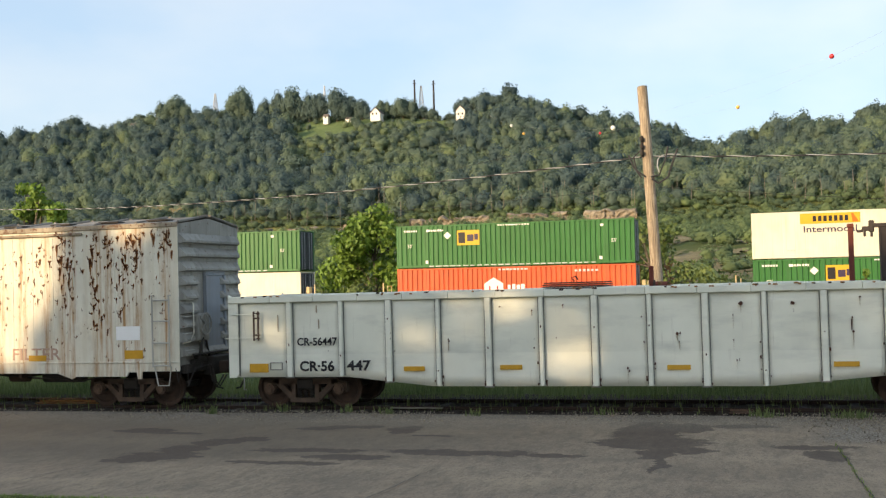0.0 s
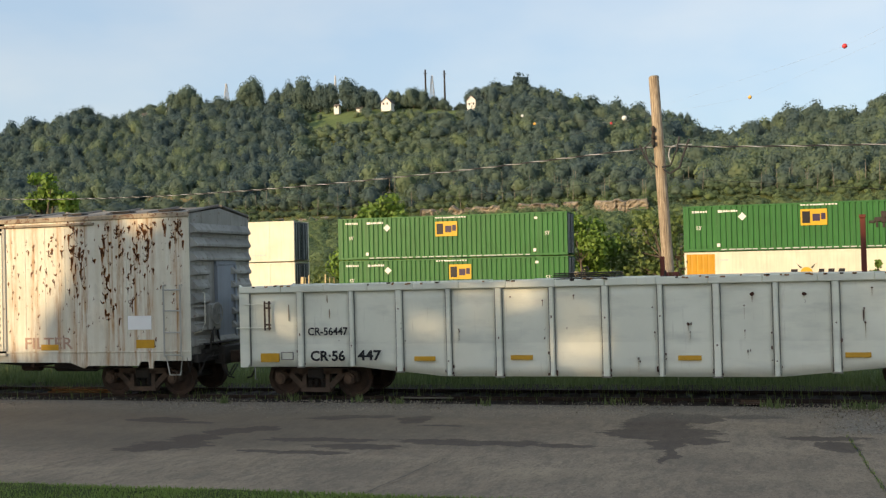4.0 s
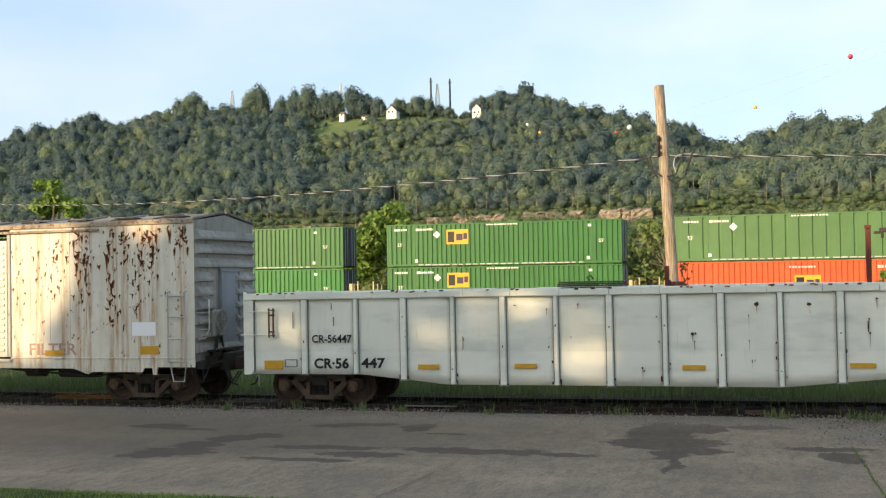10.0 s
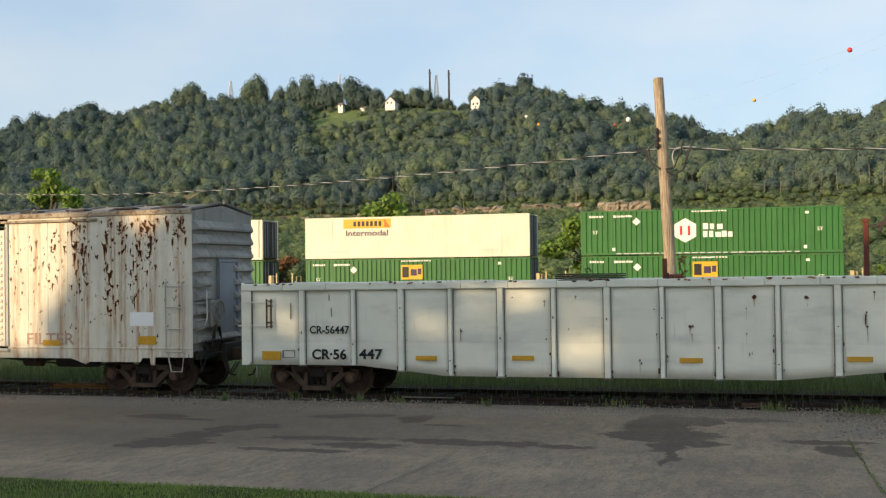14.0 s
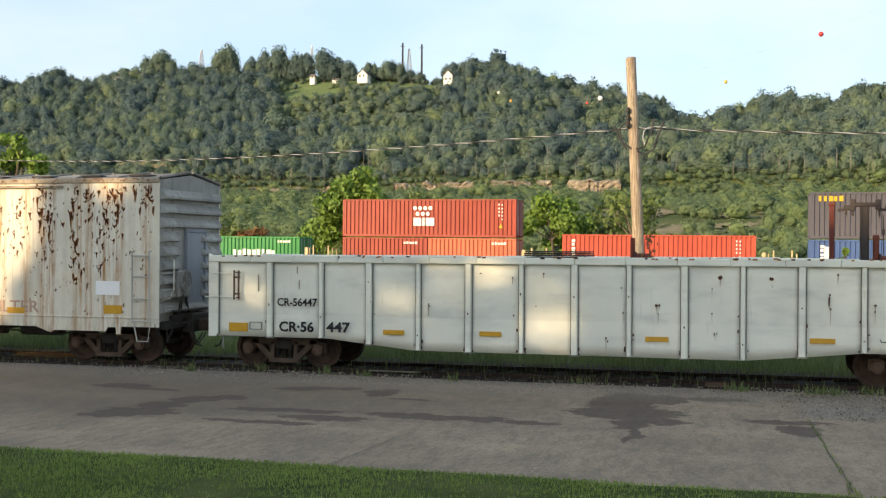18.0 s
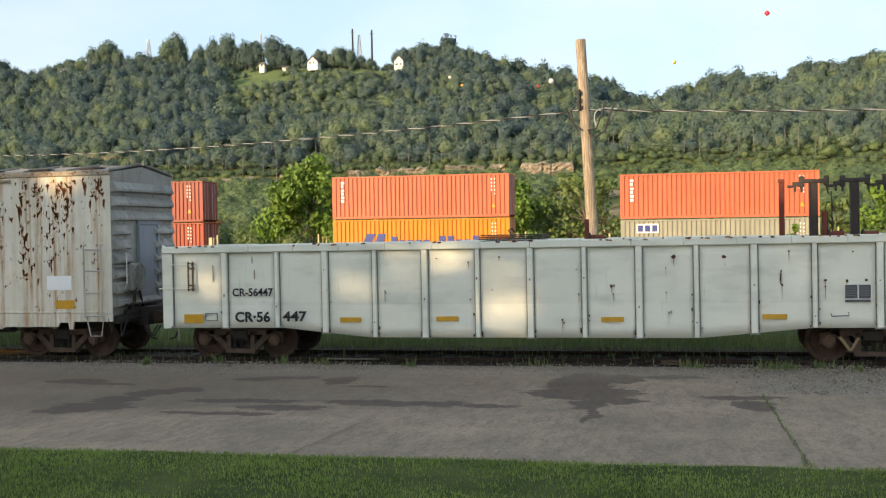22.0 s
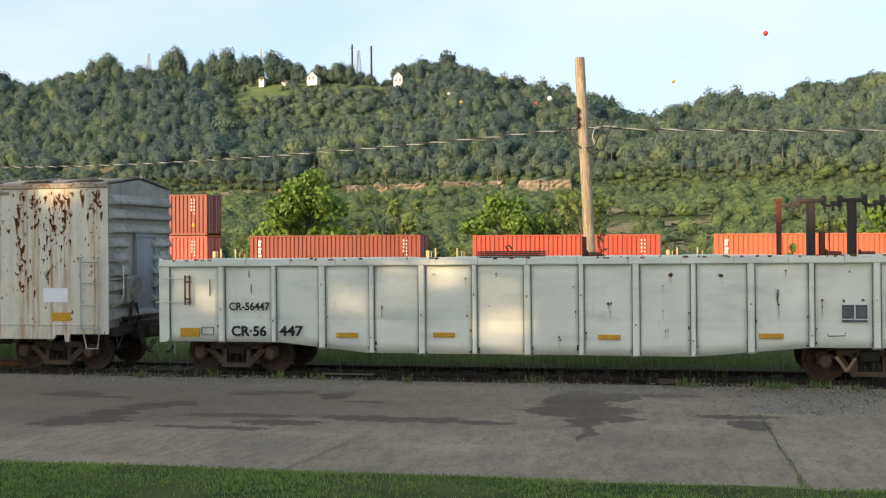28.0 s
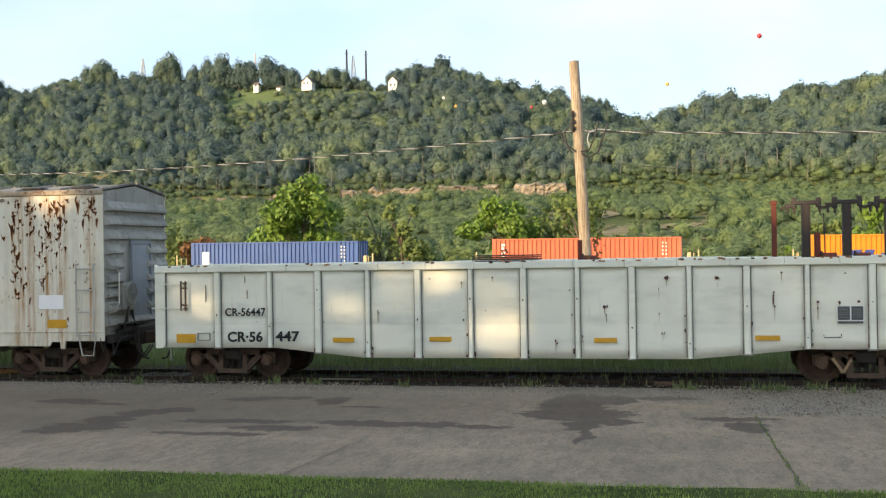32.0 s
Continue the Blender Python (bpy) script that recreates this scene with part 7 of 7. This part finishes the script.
rows = []
for a in np.arange(-0.93, 0.29, 0.0042):
    if -0.475 < a < -0.262:
        continue
    y = 652 + rng.uniform(-5, 5)
    z = float(hill(np.array(a * y), np.array(y))) - 1.5
    top = EYE[2] + y * (float(np.interp(a, TOPS_A, TOPS_E)) + rng.uniform(-0.0035, 0.0008))
    rows.append((a * y, y, z, rng.uniform(2.8, 4.6), max(3.0, top - z) * 1.06))
forest("ridge_woods", rows, "uneven row of trees along the ridge")
rows = []
for a in np.arange(-0.475, -0.262, 0.0028):
    if -0.361 < a < -0.349 or -0.292 < a < -0.283:
        continue
    y = 655 + rng.uniform(-2, 3)
    rows.append((a * y, y, EYE[2] + y * float(crest(a)) - 1.8, rng.uniform(1.8, 3.2), rng.uniform(4.5, 8.5)))
forest("hilltop_shrubs", rows, "shrubs under the hilltop trees", "low", "wood_far")

# open meadow near the top
us = np.linspace(-0.455, -0.28, 40)
ys = np.linspace(606, 651, 14)
v = np.array([[u * y, y] for y in ys for u in us])
v = np.column_stack([v, hill(v[:, 0], v[:, 1]) + 0.5])
i = (np.arange(len(ys) - 1)[:, None] * len(us) + np.arange(len(us) - 1)[None]).ravel()
tagged(piece("meadow", array_mesh("meadow", v, np.stack([i, i + 1, i + len(us) + 1, i + len(us)], -1), True), M["meadow"]), "light green meadow high on the hill", "meadow", kind="structure")


def rock_face(x0, x1, y, z0, z1, seed, relief=1.0):
    """A weathered wall in layers, broken upright, with ragged edges."""
    xs = np.arange(x0, x1, 0.7)
    n = 8
    bm = bmesh.new()
    rows = []
    for i, x in enumerate(xs):
        c = noise.noise((x * 0.16, seed, 0.0))
        lo = z0 + 1.7 * noise.noise((x * 0.31, seed, 3.0))
        hi = z1 + 1.6 * noise.noise((x * 0.27, seed, 7.0)) - (2.0 if c > 0.25 else 0)
        crack = 1.1 if noise.noise((x * 0.9, seed, 11.0)) > 0.32 else 0.0
        col = []
        for k in range(n + 1):
            z = lo + (hi - lo) * k / n
            step = round(noise.noise((x * 0.5, seed, z * 0.9)) * 3) * 0.32
            col.append(bm.verts.new((x + rng.uniform(-0.15, 0.15), y - 2.2 + relief * (1.5 * step + crack) + (1 - relief) * 1.6 * k / n + 1.2 * noise.noise((x * 0.12, 1.0, z * 0.3)) + (3.5 if k in (0, n) else 0), z)))
        rows.append(col)
    for a, b in zip(rows, rows[1:]):
        for k in range(n):
            bm.faces.new((a[k], b[k], b[k + 1], a[k + 1]))
    return bm


cliff = thing("rock_band", (0, 0, 0), "broken band of tan sandstone low on the hill", "rock", kind="structure")
for k, (a0, a1, e0, e1) in enumerate(ROCK_SPANS):
    part("ledge", rock_face(a0 * 455, a1 * 455, 455, EYE[2] + 455 * e0, EYE[2] + 455 * e1, 40 + k), M["rock"], cliff)
for k, (a, e, w, h) in enumerate(((-0.60, 0.082, 8, 2.2), (-0.565, 0.080, 9, 2.2))):
    part("ledge", rock_face(a * 478 - w, a * 478 + w, 478, EYE[2] + 478 * e - h / 2, EYE[2] + 478 * e + h / 2, 60 + k, 0.15), M["bank"], cliff)

# dry grass on the rising ground below the rock band
us, ys = np.linspace(-0.15, 0.05, 200), np.linspace(150, 335, 110)
v = np.array([[u * y, y] for y in ys for u in us])
v = np.column_stack([v, hill(v[:, 0], v[:, 1]) + 0.35])
i = (np.arange(len(ys) - 1)[:, None] * len(us) + np.arange(len(us) - 1)[None]).ravel()
dry = np.array([noise.noise((x * 0.05, y * 0.022, 2.0)) + 0.5 * noise.noise((x * 0.2, y * 0.08, 5.0)) + 0.5 * noise.noise((x * 0.7, y * 0.3, 9.0)) > 0.08 + 14 * max(0, abs(x / y + 0.05) - 0.07) for x, y in v[i, :2]])
i = i[dry]
tagged(piece("dry_bank", array_mesh("dry_bank", v, np.stack([i, i + 1, i + len(us) + 1, i + len(us)], -1), True), M["bank"]), "dry tan grass on the rising ground", "grass bank", kind="structure")


# ---- hilltop buildings and masts ----
def house_on_hill(a, e, y, w, d, h, label, gable=False):
    t = thing("house", (a * y, y, EYE[2] + y * e), label, "house", "houses on the hilltop")
    part("wall", solid(-w / 2, w / 2, -d / 2, d / 2, -3, h), M["house"], t)
    bm = outline(bmesh.new(), [(-d / 2 - 0.4, h), (d / 2 + 0.4, h), (0, h + d * 0.42)], -w / 2 - 0.3, w / 2 + 0.3)
    if gable:
        # the end wall faces the valley
        bm.free()
        part("gable", outline(bmesh.new(), [(-w / 2, h), (w / 2, h), (0, h + w * 0.5)], -d / 2, d / 2), M["house"], t)
        bm = bmesh.new()
        for k in (-1, 1):
            beam(bm, (k * (w / 2 + 0.5), 0, h - 0.35), (0, 0, h + w * 0.5 + 0.15), 0.25, d + 1.2)
        part("roof", bm, M["shingle"], t)
    else:
        part("roof", bm, M["shingle"], t).matrix_basis = pose(0, 0, 0.02, 0, 0, 90)
    for k in range(max(2, int(w / 2.5))):
        x = -w / 2 + 1.2 + k * 2.4
        if x + 0.9 < w / 2:
            part("window", solid(x, x + 0.9, -d / 2 - 0.05, -d / 2 + 0.1, h * 0.4, h * 0.4 + 1.3), M["glass"], t)
    return t


house_on_hill(-0.3510, 0.1600, 640, 6.4, 8, 2.2, "white gabled house on the hilltop", True)
house_on_hill(-0.2665, 0.1525, 640, 5.4, 8, 4.8, "white house half hidden by hilltop trees", True)
house_on_hill(-0.4035, 0.1608, 644, 3.2, 4, 1.9, "small pale shed on the hilltop")
house_on_hill(-0.3800, 0.1590, 646, 4, 3, 0.6, "low pale building on the hilltop")
house_on_hill(-0.6155, 0.1645, 641, 4.5, 5, 2.8, "pale house half hidden among hilltop trees")
house_on_hill(-0.5875, 0.1685, 643, 3.6, 4, 2.8, "small pale house among hilltop trees")
house_on_hill(0.1195, 0.1285, 642, 3.2, 4, 2.6, "white house among trees on the ridge")


def crossing_pole(a, e0, e1, y=648):
    t = thing("transmission_pole", (a * y, y, EYE[2] + y * e0), "tall dark steel transmission pole on the hilltop", "pole", "poles of the river crossing")
    h = y * (e1 - e0)
    part("shaft", rod(bmesh.new(), (0, 0, -4), (0, 0, h), 0.75, 10, 0.5), M["mast"], t)
    part("arm", solid(-1.2, 1.2, -0.15, 0.15, h - 2.4, h - 2.1), M["mast"], t)
    return Vector((a * y, y, EYE[2] + y * e0 + h - 2.2))


def lattice_mast(a, e0, e1, y, wide):
    t = thing("lattice_mast", (a * y, y, EYE[2] + y * e0), "pale lattice radio mast on the hilltop", "mast", "masts on the hilltop")
    h = y * (e1 - e0)
    legs = [(-1, -1), (1, -1), (1, 1), (-1, 1)]
    n = 10
    w = lambda k: wide * (1 - 0.85 * k / n)
    for p, q in legs:
        part("leg", rod(bmesh.new(), (p * wide, q * wide, -3), (p * w(n), q * w(n), h), 0.16, 5), M["lattice"], t)
    bm = bmesh.new()
    for k in range(n):
        for i in range(4):
            p, q = legs[i], legs[(i + 1) % 4]
            rod(bm, (p[0] * w(k), p[1] * w(k), h * k / n), (q[0] * w(k + 1), q[1] * w(k + 1), h * (k + 1) / n), 0.09, 4)
            rod(bm, (p[0] * w(k), p[1] * w(k), h * k / n), (q[0] * w(k), q[1] * w(k), h * k / n), 0.09, 4)
    part("bracing", bm, M["lattice"], t)


top_a = crossing_pole(-0.3127, 0.1503, 0.1931)
top_b = crossing_pole(-0.2938, 0.151, 0.191)
lattice_mast(-0.3062, 0.154, 0.187, 652, 2.2)
lattice_mast(-0.5233, 0.173, 0.1955, 655, 2.0)
lattice_mast(-0.405, 0.163, 0.1945, 655, 1.2)

# marker balls on the wires that cross the river towards the right
def span(name, start, balls, label):
    """A cable from the hilltop through its balls: rows of way, rise, distance, radius, colour."""
    t = thing(name, (0, 0, 0), label, "cable", "river crossing cables")
    pts = [Vector(start)] + [Vector((a * y, y, EYE[2] + e * y)) for a, e, y, r, c in balls]
    last = pts[-1] + (pts[-1] - pts[-2]) * 0.8 + Vector((0, 0, 8))
    bm = tube(bmesh.new(), pts + [last], 0.008, 4)
    part("cable", bm, M["wire"], t)
    for p, (a, e, y, r, c) in zip(pts[1:], balls):
        bm = bmesh.new()
        bmesh.ops.create_uvsphere(bm, u_segments=16, v_segments=10, radius=r, matrix=Matrix.Translation(p))
        for f in bm.faces:
            f.smooth = True
        part("marker_ball", bm, M[c], t, "round aerial marker ball")


span("marker_cable", top_a, ((-0.2193, 0.1428, 440, 0.62, "ball_white"), (-0.1371, 0.1307, 330, 0.42, "ball_red"), (-0.0154, 0.1458, 250, 0.42, "ball_yellow")), "thin cable with marker balls from the hilltop")
span("marker_cable", top_b, ((-0.2078, 0.1347, 440, 0.60, "ball_yellow"), (-0.1252, 0.1346, 320, 0.72, "ball_white"), (0.064, 0.1841, 200, 0.44, "ball_red")), "thin cable with marker balls from the hilltop")


# ---- pole and wires by the siding ----
pole = thing("utility_pole", (-2.60, 30.0, -0.35), "weathered wooden utility pole leaning behind the gondola", "pole")
part("shaft", rod(bmesh.new(), (0.03, 0, 0.0), (-0.34, 0, 8.25), 0.165, 14, 0.135), M["pole"], pole)
part("insulator_bracket", solid(-0.41, -0.35, -0.16, -0.05, 6.34, 6.92, 0.02), M["iron"], pole)
for z in (6.40, 6.58, 6.78):
    part("insulator", rod(bmesh.new(), (-0.385, -0.2, z), (-0.385, -0.2, z + 0.10), 0.05, 8), M["iron"], pole)
part("guy_loop", tube(bmesh.new(), [(-0.40, -0.1, 6.55), (-0.62, -0.1, 6.35), (-0.55, -0.1, 6.0), (-0.30, -0.12, 5.8)], 0.026), M["sheath"], pole)
part("jumper", tube(bmesh.new(), [(0.55, -0.1, 6.52), (0.42, -0.1, 6.20), (0.28, -0.1, 5.78), (0.02, -0.1, 5.62), (-0.15, -0.12, 5.75)], 0.028), M["sheath"], pole)
part("jumper", tube(bmesh.new(), [(-0.75, -0.1, 6.42), (-0.62, -0.1, 6.1), (-0.42, -0.12, 5.78)], 0.026), M["sheath"], pole)
part("jumper", tube(bmesh.new(), [(0.62, -0.1, 6.36), (0.30, -0.1, 6.39), (0.12, -0.1, 6.36), (0.03, -0.1, 6.28), (0.0, -0.1, 6.10), (0.05, -0.1, 5.92)], 0.016), M["lattice"], pole, "pale cable end")
part("top_cap", rod(bmesh.new(), (-0.328, 0, 8.25), (-0.329, 0, 8.28), 0.128, 14, 0.115), M["pale_bark"], pole, "pale sawn pole top")
part("jumper", tube(bmesh.new(), [(0.30, -0.1, 6.60), (0.22, -0.1, 6.25), (0.05, -0.1, 5.85), (-0.18, -0.12, 5.80)], 0.026), M["sheath"], pole)


def wire(points, r, label, sag):
    t = thing("overhead_wire", (0, 0, 0), label, "wire", "wires on the utility pole")
    for p, q in zip(points, points[1:]):
        p, q = Vector(p), Vector(q)
        n = 24
        pts = [p.lerp(q, i / n) - Vector((0, 0, sag * 4 * (i / n) * (1 - i / n))) for i in range(n + 1)]
        if r < 0.011:
            part("strand", tube(bmesh.new(), pts, r * 0.7, 5), M["sheath"], t)
            continue
        long = (q - p).length
        for k, (colour, thick) in enumerate((("wire", r), ("sheath", r), ("sheath", r * 0.9))):
            # three conductors twisted round each other, one turn a metre
            m = int(long * 9)
            way = []
            for i in range(m + 1):
                f = i / m * n
                j = min(int(f), n - 1)
                c = 2 * math.pi * (f / n * long + k / 3)
                way.append(pts[j].lerp(pts[j + 1], f - j) + Vector((0, math.cos(c), math.sin(c))) * r * 0.9)
            part("strand", tube(bmesh.new(), way, thick, 5), M[colour], t)


wire([(-60, 60, 9.6), (-2.92, 30, 6.02)], 0.0125, "grey overhead cable sagging towards the pole", 1.1)
wire([(-2.92, 30, 6.02), (34, 30, 7.15)], 0.0125, "grey overhead cable running on from the pole", 0.84)
wire([(-70, 75, 9.0), (-2.78, 30, 5.2), (34, 33, 4.6)], 0.008, "thin overhead wire below the cable", 0.9)
wire([(-60, 60, 4.6), (-2.92, 30.1, 6.9)], 0.007, "thin overhead wire above the cable", 0.8)


# ---- trees behind the train and by the siding ----
def tree(x, y, z, height, balls, n, leaf, material, label, trunk=0.16):
    """A tapered trunk with limbs into each mass of leaves."""
    t = thing("tree", (x, y, z), label, "tree", "trees beyond the main line")
    bm = bmesh.new()
    bend = [Vector((0, 0, 0)), Vector((0.1, 0.05, height * 0.25)), Vector((-0.05, 0, height * 0.5)), Vector((0.1, 0.1, height * 0.75))]
    for i in range(3):
        rod(bm, bend[i], bend[i + 1], trunk * (1 - 0.25 * i), 8, trunk * (0.75 - 0.25 * i))
    part("trunk", bm, M["bark"], t)
    bm = bmesh.new()
    for b in balls:
        start = bend[1] if b[2] < height * 0.55 else bend[2]
        mid = start.lerp(Vector(b[:3]), 0.55) + Vector((0, 0, 0.15))
        rod(bm, start, mid, trunk * 0.45, 6, trunk * 0.3)
        rod(bm, mid, Vector(b[:3]), trunk * 0.3, 6, trunk * 0.1)
        for _ in range(3):
            rod(bm, mid, Vector(b[:3]) + Vector(rng.uniform(-0.7, 0.7, 3)) * b[3], trunk * 0.16, 5, trunk * 0.05)
    part("limb", bm, M["bark"], t)
    p, d = cloud(n, balls, rng, 0.35)
    v, f = leaf_quads(p, d, leaf)
    part_ob = piece("crown", array_mesh("crown", v, f), material, t)
    return t


tree(-0.3575 * 92, 92, -0.3, 10.0, heap(18, 8.6, 10.3, 0.8, 3), 6800, 0.42, M["tree_near"], "leafy bright green tree beyond the main line")
tree(-0.283 * 95, 95, -0.3, 7.8, heap(9, 7.0, 8.2, 1.0, 8), 1300, 0.40, M["bush"], "thin open-branched tree beyond the main line")
tree(-0.262 * 94, 94, -0.3, 7.4, heap(7, 4.0, 7.8, 1.0, 18), 800, 0.40, M["bush"], "thin open-branched tree beyond the main line")
tree(-0.168 * 90, 90, -0.3, 7.2, heap(11, 6.4, 7.6, 0.8, 14), 3000, 0.40, M["tree_near"], "leafy green tree beyond the main line")
tree(-0.095 * 92, 92, -0.3, 7.6, heap(13, 9.4, 8.0, 0.6, 21), 3200, 0.40, M["bush"], "spreading green tree behind the utility pole")
tree(-0.50 * 88, 88, -0.3, 5.6, heap(10, 8.0, 5.6, 0.6, 25), 2300, 0.38, M["bush"], "low green tree beyond the main line")
tree(-0.468 * 86, 86, -0.3, 5.0, heap(6, 4.2, 5.2, 1.0, 27), 900, 0.34, M["rust_bush"], "reddish-leaved small tree beyond the main line")
tree(-0.738 * 52, 52, -0.3, 9.2, heap(12, 3.4, 9.8, 3.5, 31), 2200, 0.27, M["tree_near"], "bright green tree rising behind the boxcar")
tree(0.0865 * 45, 45, -0.35, 3.0, heap(6, 1.3, 3.2, 0.3, 35), 900, 0.14, M["tree_near"], "young bright green tree behind the gondola")
tree(0.165 * 90, 90, -0.3, 7.0, heap(10, 7.0, 7.6, 0.6, 38), 2500, 0.40, M["tree_near"], "leafy green tree beyond the main line")
tree(0.118 * 92, 92, -0.3, 5.0, heap(6, 4.0, 5.2, 0.6, 41), 900, 0.40, M["bush"], "low green tree beyond the main line")

# brush along the far side of the main line
rows = []
for k in range(120):
    x = -86 + k * 0.95 + rng.uniform(-0.5, 0.5)
    h = rng.uniform(1.6, 3.6) * (1.25 if x < -24 else 1.0)
    rows.append((x, rng.uniform(88, 112), -0.4, rng.uniform(1.1, 2.1), h))
brush = forest("brush", rows, "green brush and saplings beyond the main line", "near", "bush")

rows = []
for k in range(1000):
    y = 110 + 145 * rng.random() ** 0.7
    x = rng.uniform(-0.95, 0.3) * y
    if y > 150 and -0.13 < x / y < 0.02 and rng.random() < 0.62:
        continue
    rows.append((x, y, float(hill(np.array(x), np.array(y))) - 0.4, rng.uniform(1.3, 2.8), rng.uniform(1.6, 4.2)))
forest("slope_shrubs", rows, "mixed green shrubs on the rising ground", "low", fresh=0.3)

# ---- tall trees behind the viewer, which shade the lot ----
def shade_gap(x, z):
    """Share of leaves left at a place in the row: openings let the low sun through."""
    k = np.ones_like(x)
    for cx, cz, rx, rz, left in SUN_GAPS:
        k = np.where(((x - cx) / rx) ** 2 + ((z - cz) / rz) ** 2 < 1, left, k)
    return k


SHADE_Y = -20.0
reach = (RAIL_Y - HALF - SHADE_Y) / -sun_way.y      # along the light from the row of trees to the side of the gondola
DX, DZ = sun_way.x * reach, sun_way.z * reach
SUN_GAPS = [(-3.98 + DX, 1.45 + DZ, 0.62, 1.15, 0.15), (-11.0 + DX, 2.05 + DZ, 0.8, 0.6, 0.16), (-7.2 + DX, 1.6 + DZ, 0.65, 0.5, 0.22), (-6.2 + DX, 2.15 + DZ, 0.6, 0.55, 0.17), (-5.2 + DX, 2.25 + DZ, 0.5, 0.42, 0.17), (-4.9 + DX, 0.8 + DZ, 0.5, 0.25, 0.25)]
def lit(x, z):
    """Where the sun reaches the sides of the cars past the trees: x and z at the side of the boxcar."""
    return (x < -17.2 + (z - 1.2) * 0.40 + 0.25 * np.sin(z * 2.6)) & (z > 0.95 + 0.12 * np.sin(x * 1.7))


for k, (x0, x1) in enumerate(((-32, -26), (-26, -20), (-20, -14.75), (-14.75, -9.5), (-9.5, -4.5), (-4.5, 0.5), (0.5, 7), (7, 14))):
    a, b = x0 + DX, x1 + DX
    t = thing("tree", ((a + b) / 2, SHADE_Y, -0.1), "tall leafy tree behind the viewer", "tree", "trees behind the viewer")
    part("trunk", rod(bmesh.new(), (0, 0, 0), (0, 0, 12), 0.4, 10, 0.2), M["bark"], t)
    n = int(1300 * (b - a))
    x, z, y = rng.uniform(a, b, n), rng.uniform(2.0, DZ + 5.6, n), rng.uniform(-2.5, 2.5, n)
    top = 4.6 + DZ + 0.5 * np.sin(x * 1.3) + 0.3 * np.sin(x * 3.7)
    ok = (rng.random(n) < shade_gap(x, z)) & (z < top) & ~lit(x - DX, z - DZ)
    # slid along the light, so that the openings stay open
    p = np.stack([x + y * sun_way.x / sun_way.y - (a + b) / 2, y, z + y * sun_way.z / sun_way.y], -1)[ok]
    v, f = leaf_quads(p, rng.normal(size=p.shape), 0.62)
    piece("crown", array_mesh("crown", v, f), M["bush"], t)


# ---- the passing train ----
def run(t):
    """How far the train has moved along the track at t seconds."""
    u = t / 16 - 1
    return -275.246 * u - 5.389 * u ** 2 - 2.065 * u ** 3 + 3.83 * u ** 4 + 1.181 * u ** 5 - 2.358 * u ** 6


def motions():
    for ob, place, up in TRAIN:
        rows = []
        for k in range(17):
            x = place + run(k * 2.0)
            rows.append((k * 2.0, pose(x, TRAIN_Y, TRAIN_Z + up + GRADE * x, 0, math.degrees(-GRADE), 0)))
        walk(ob, rows)


motions()
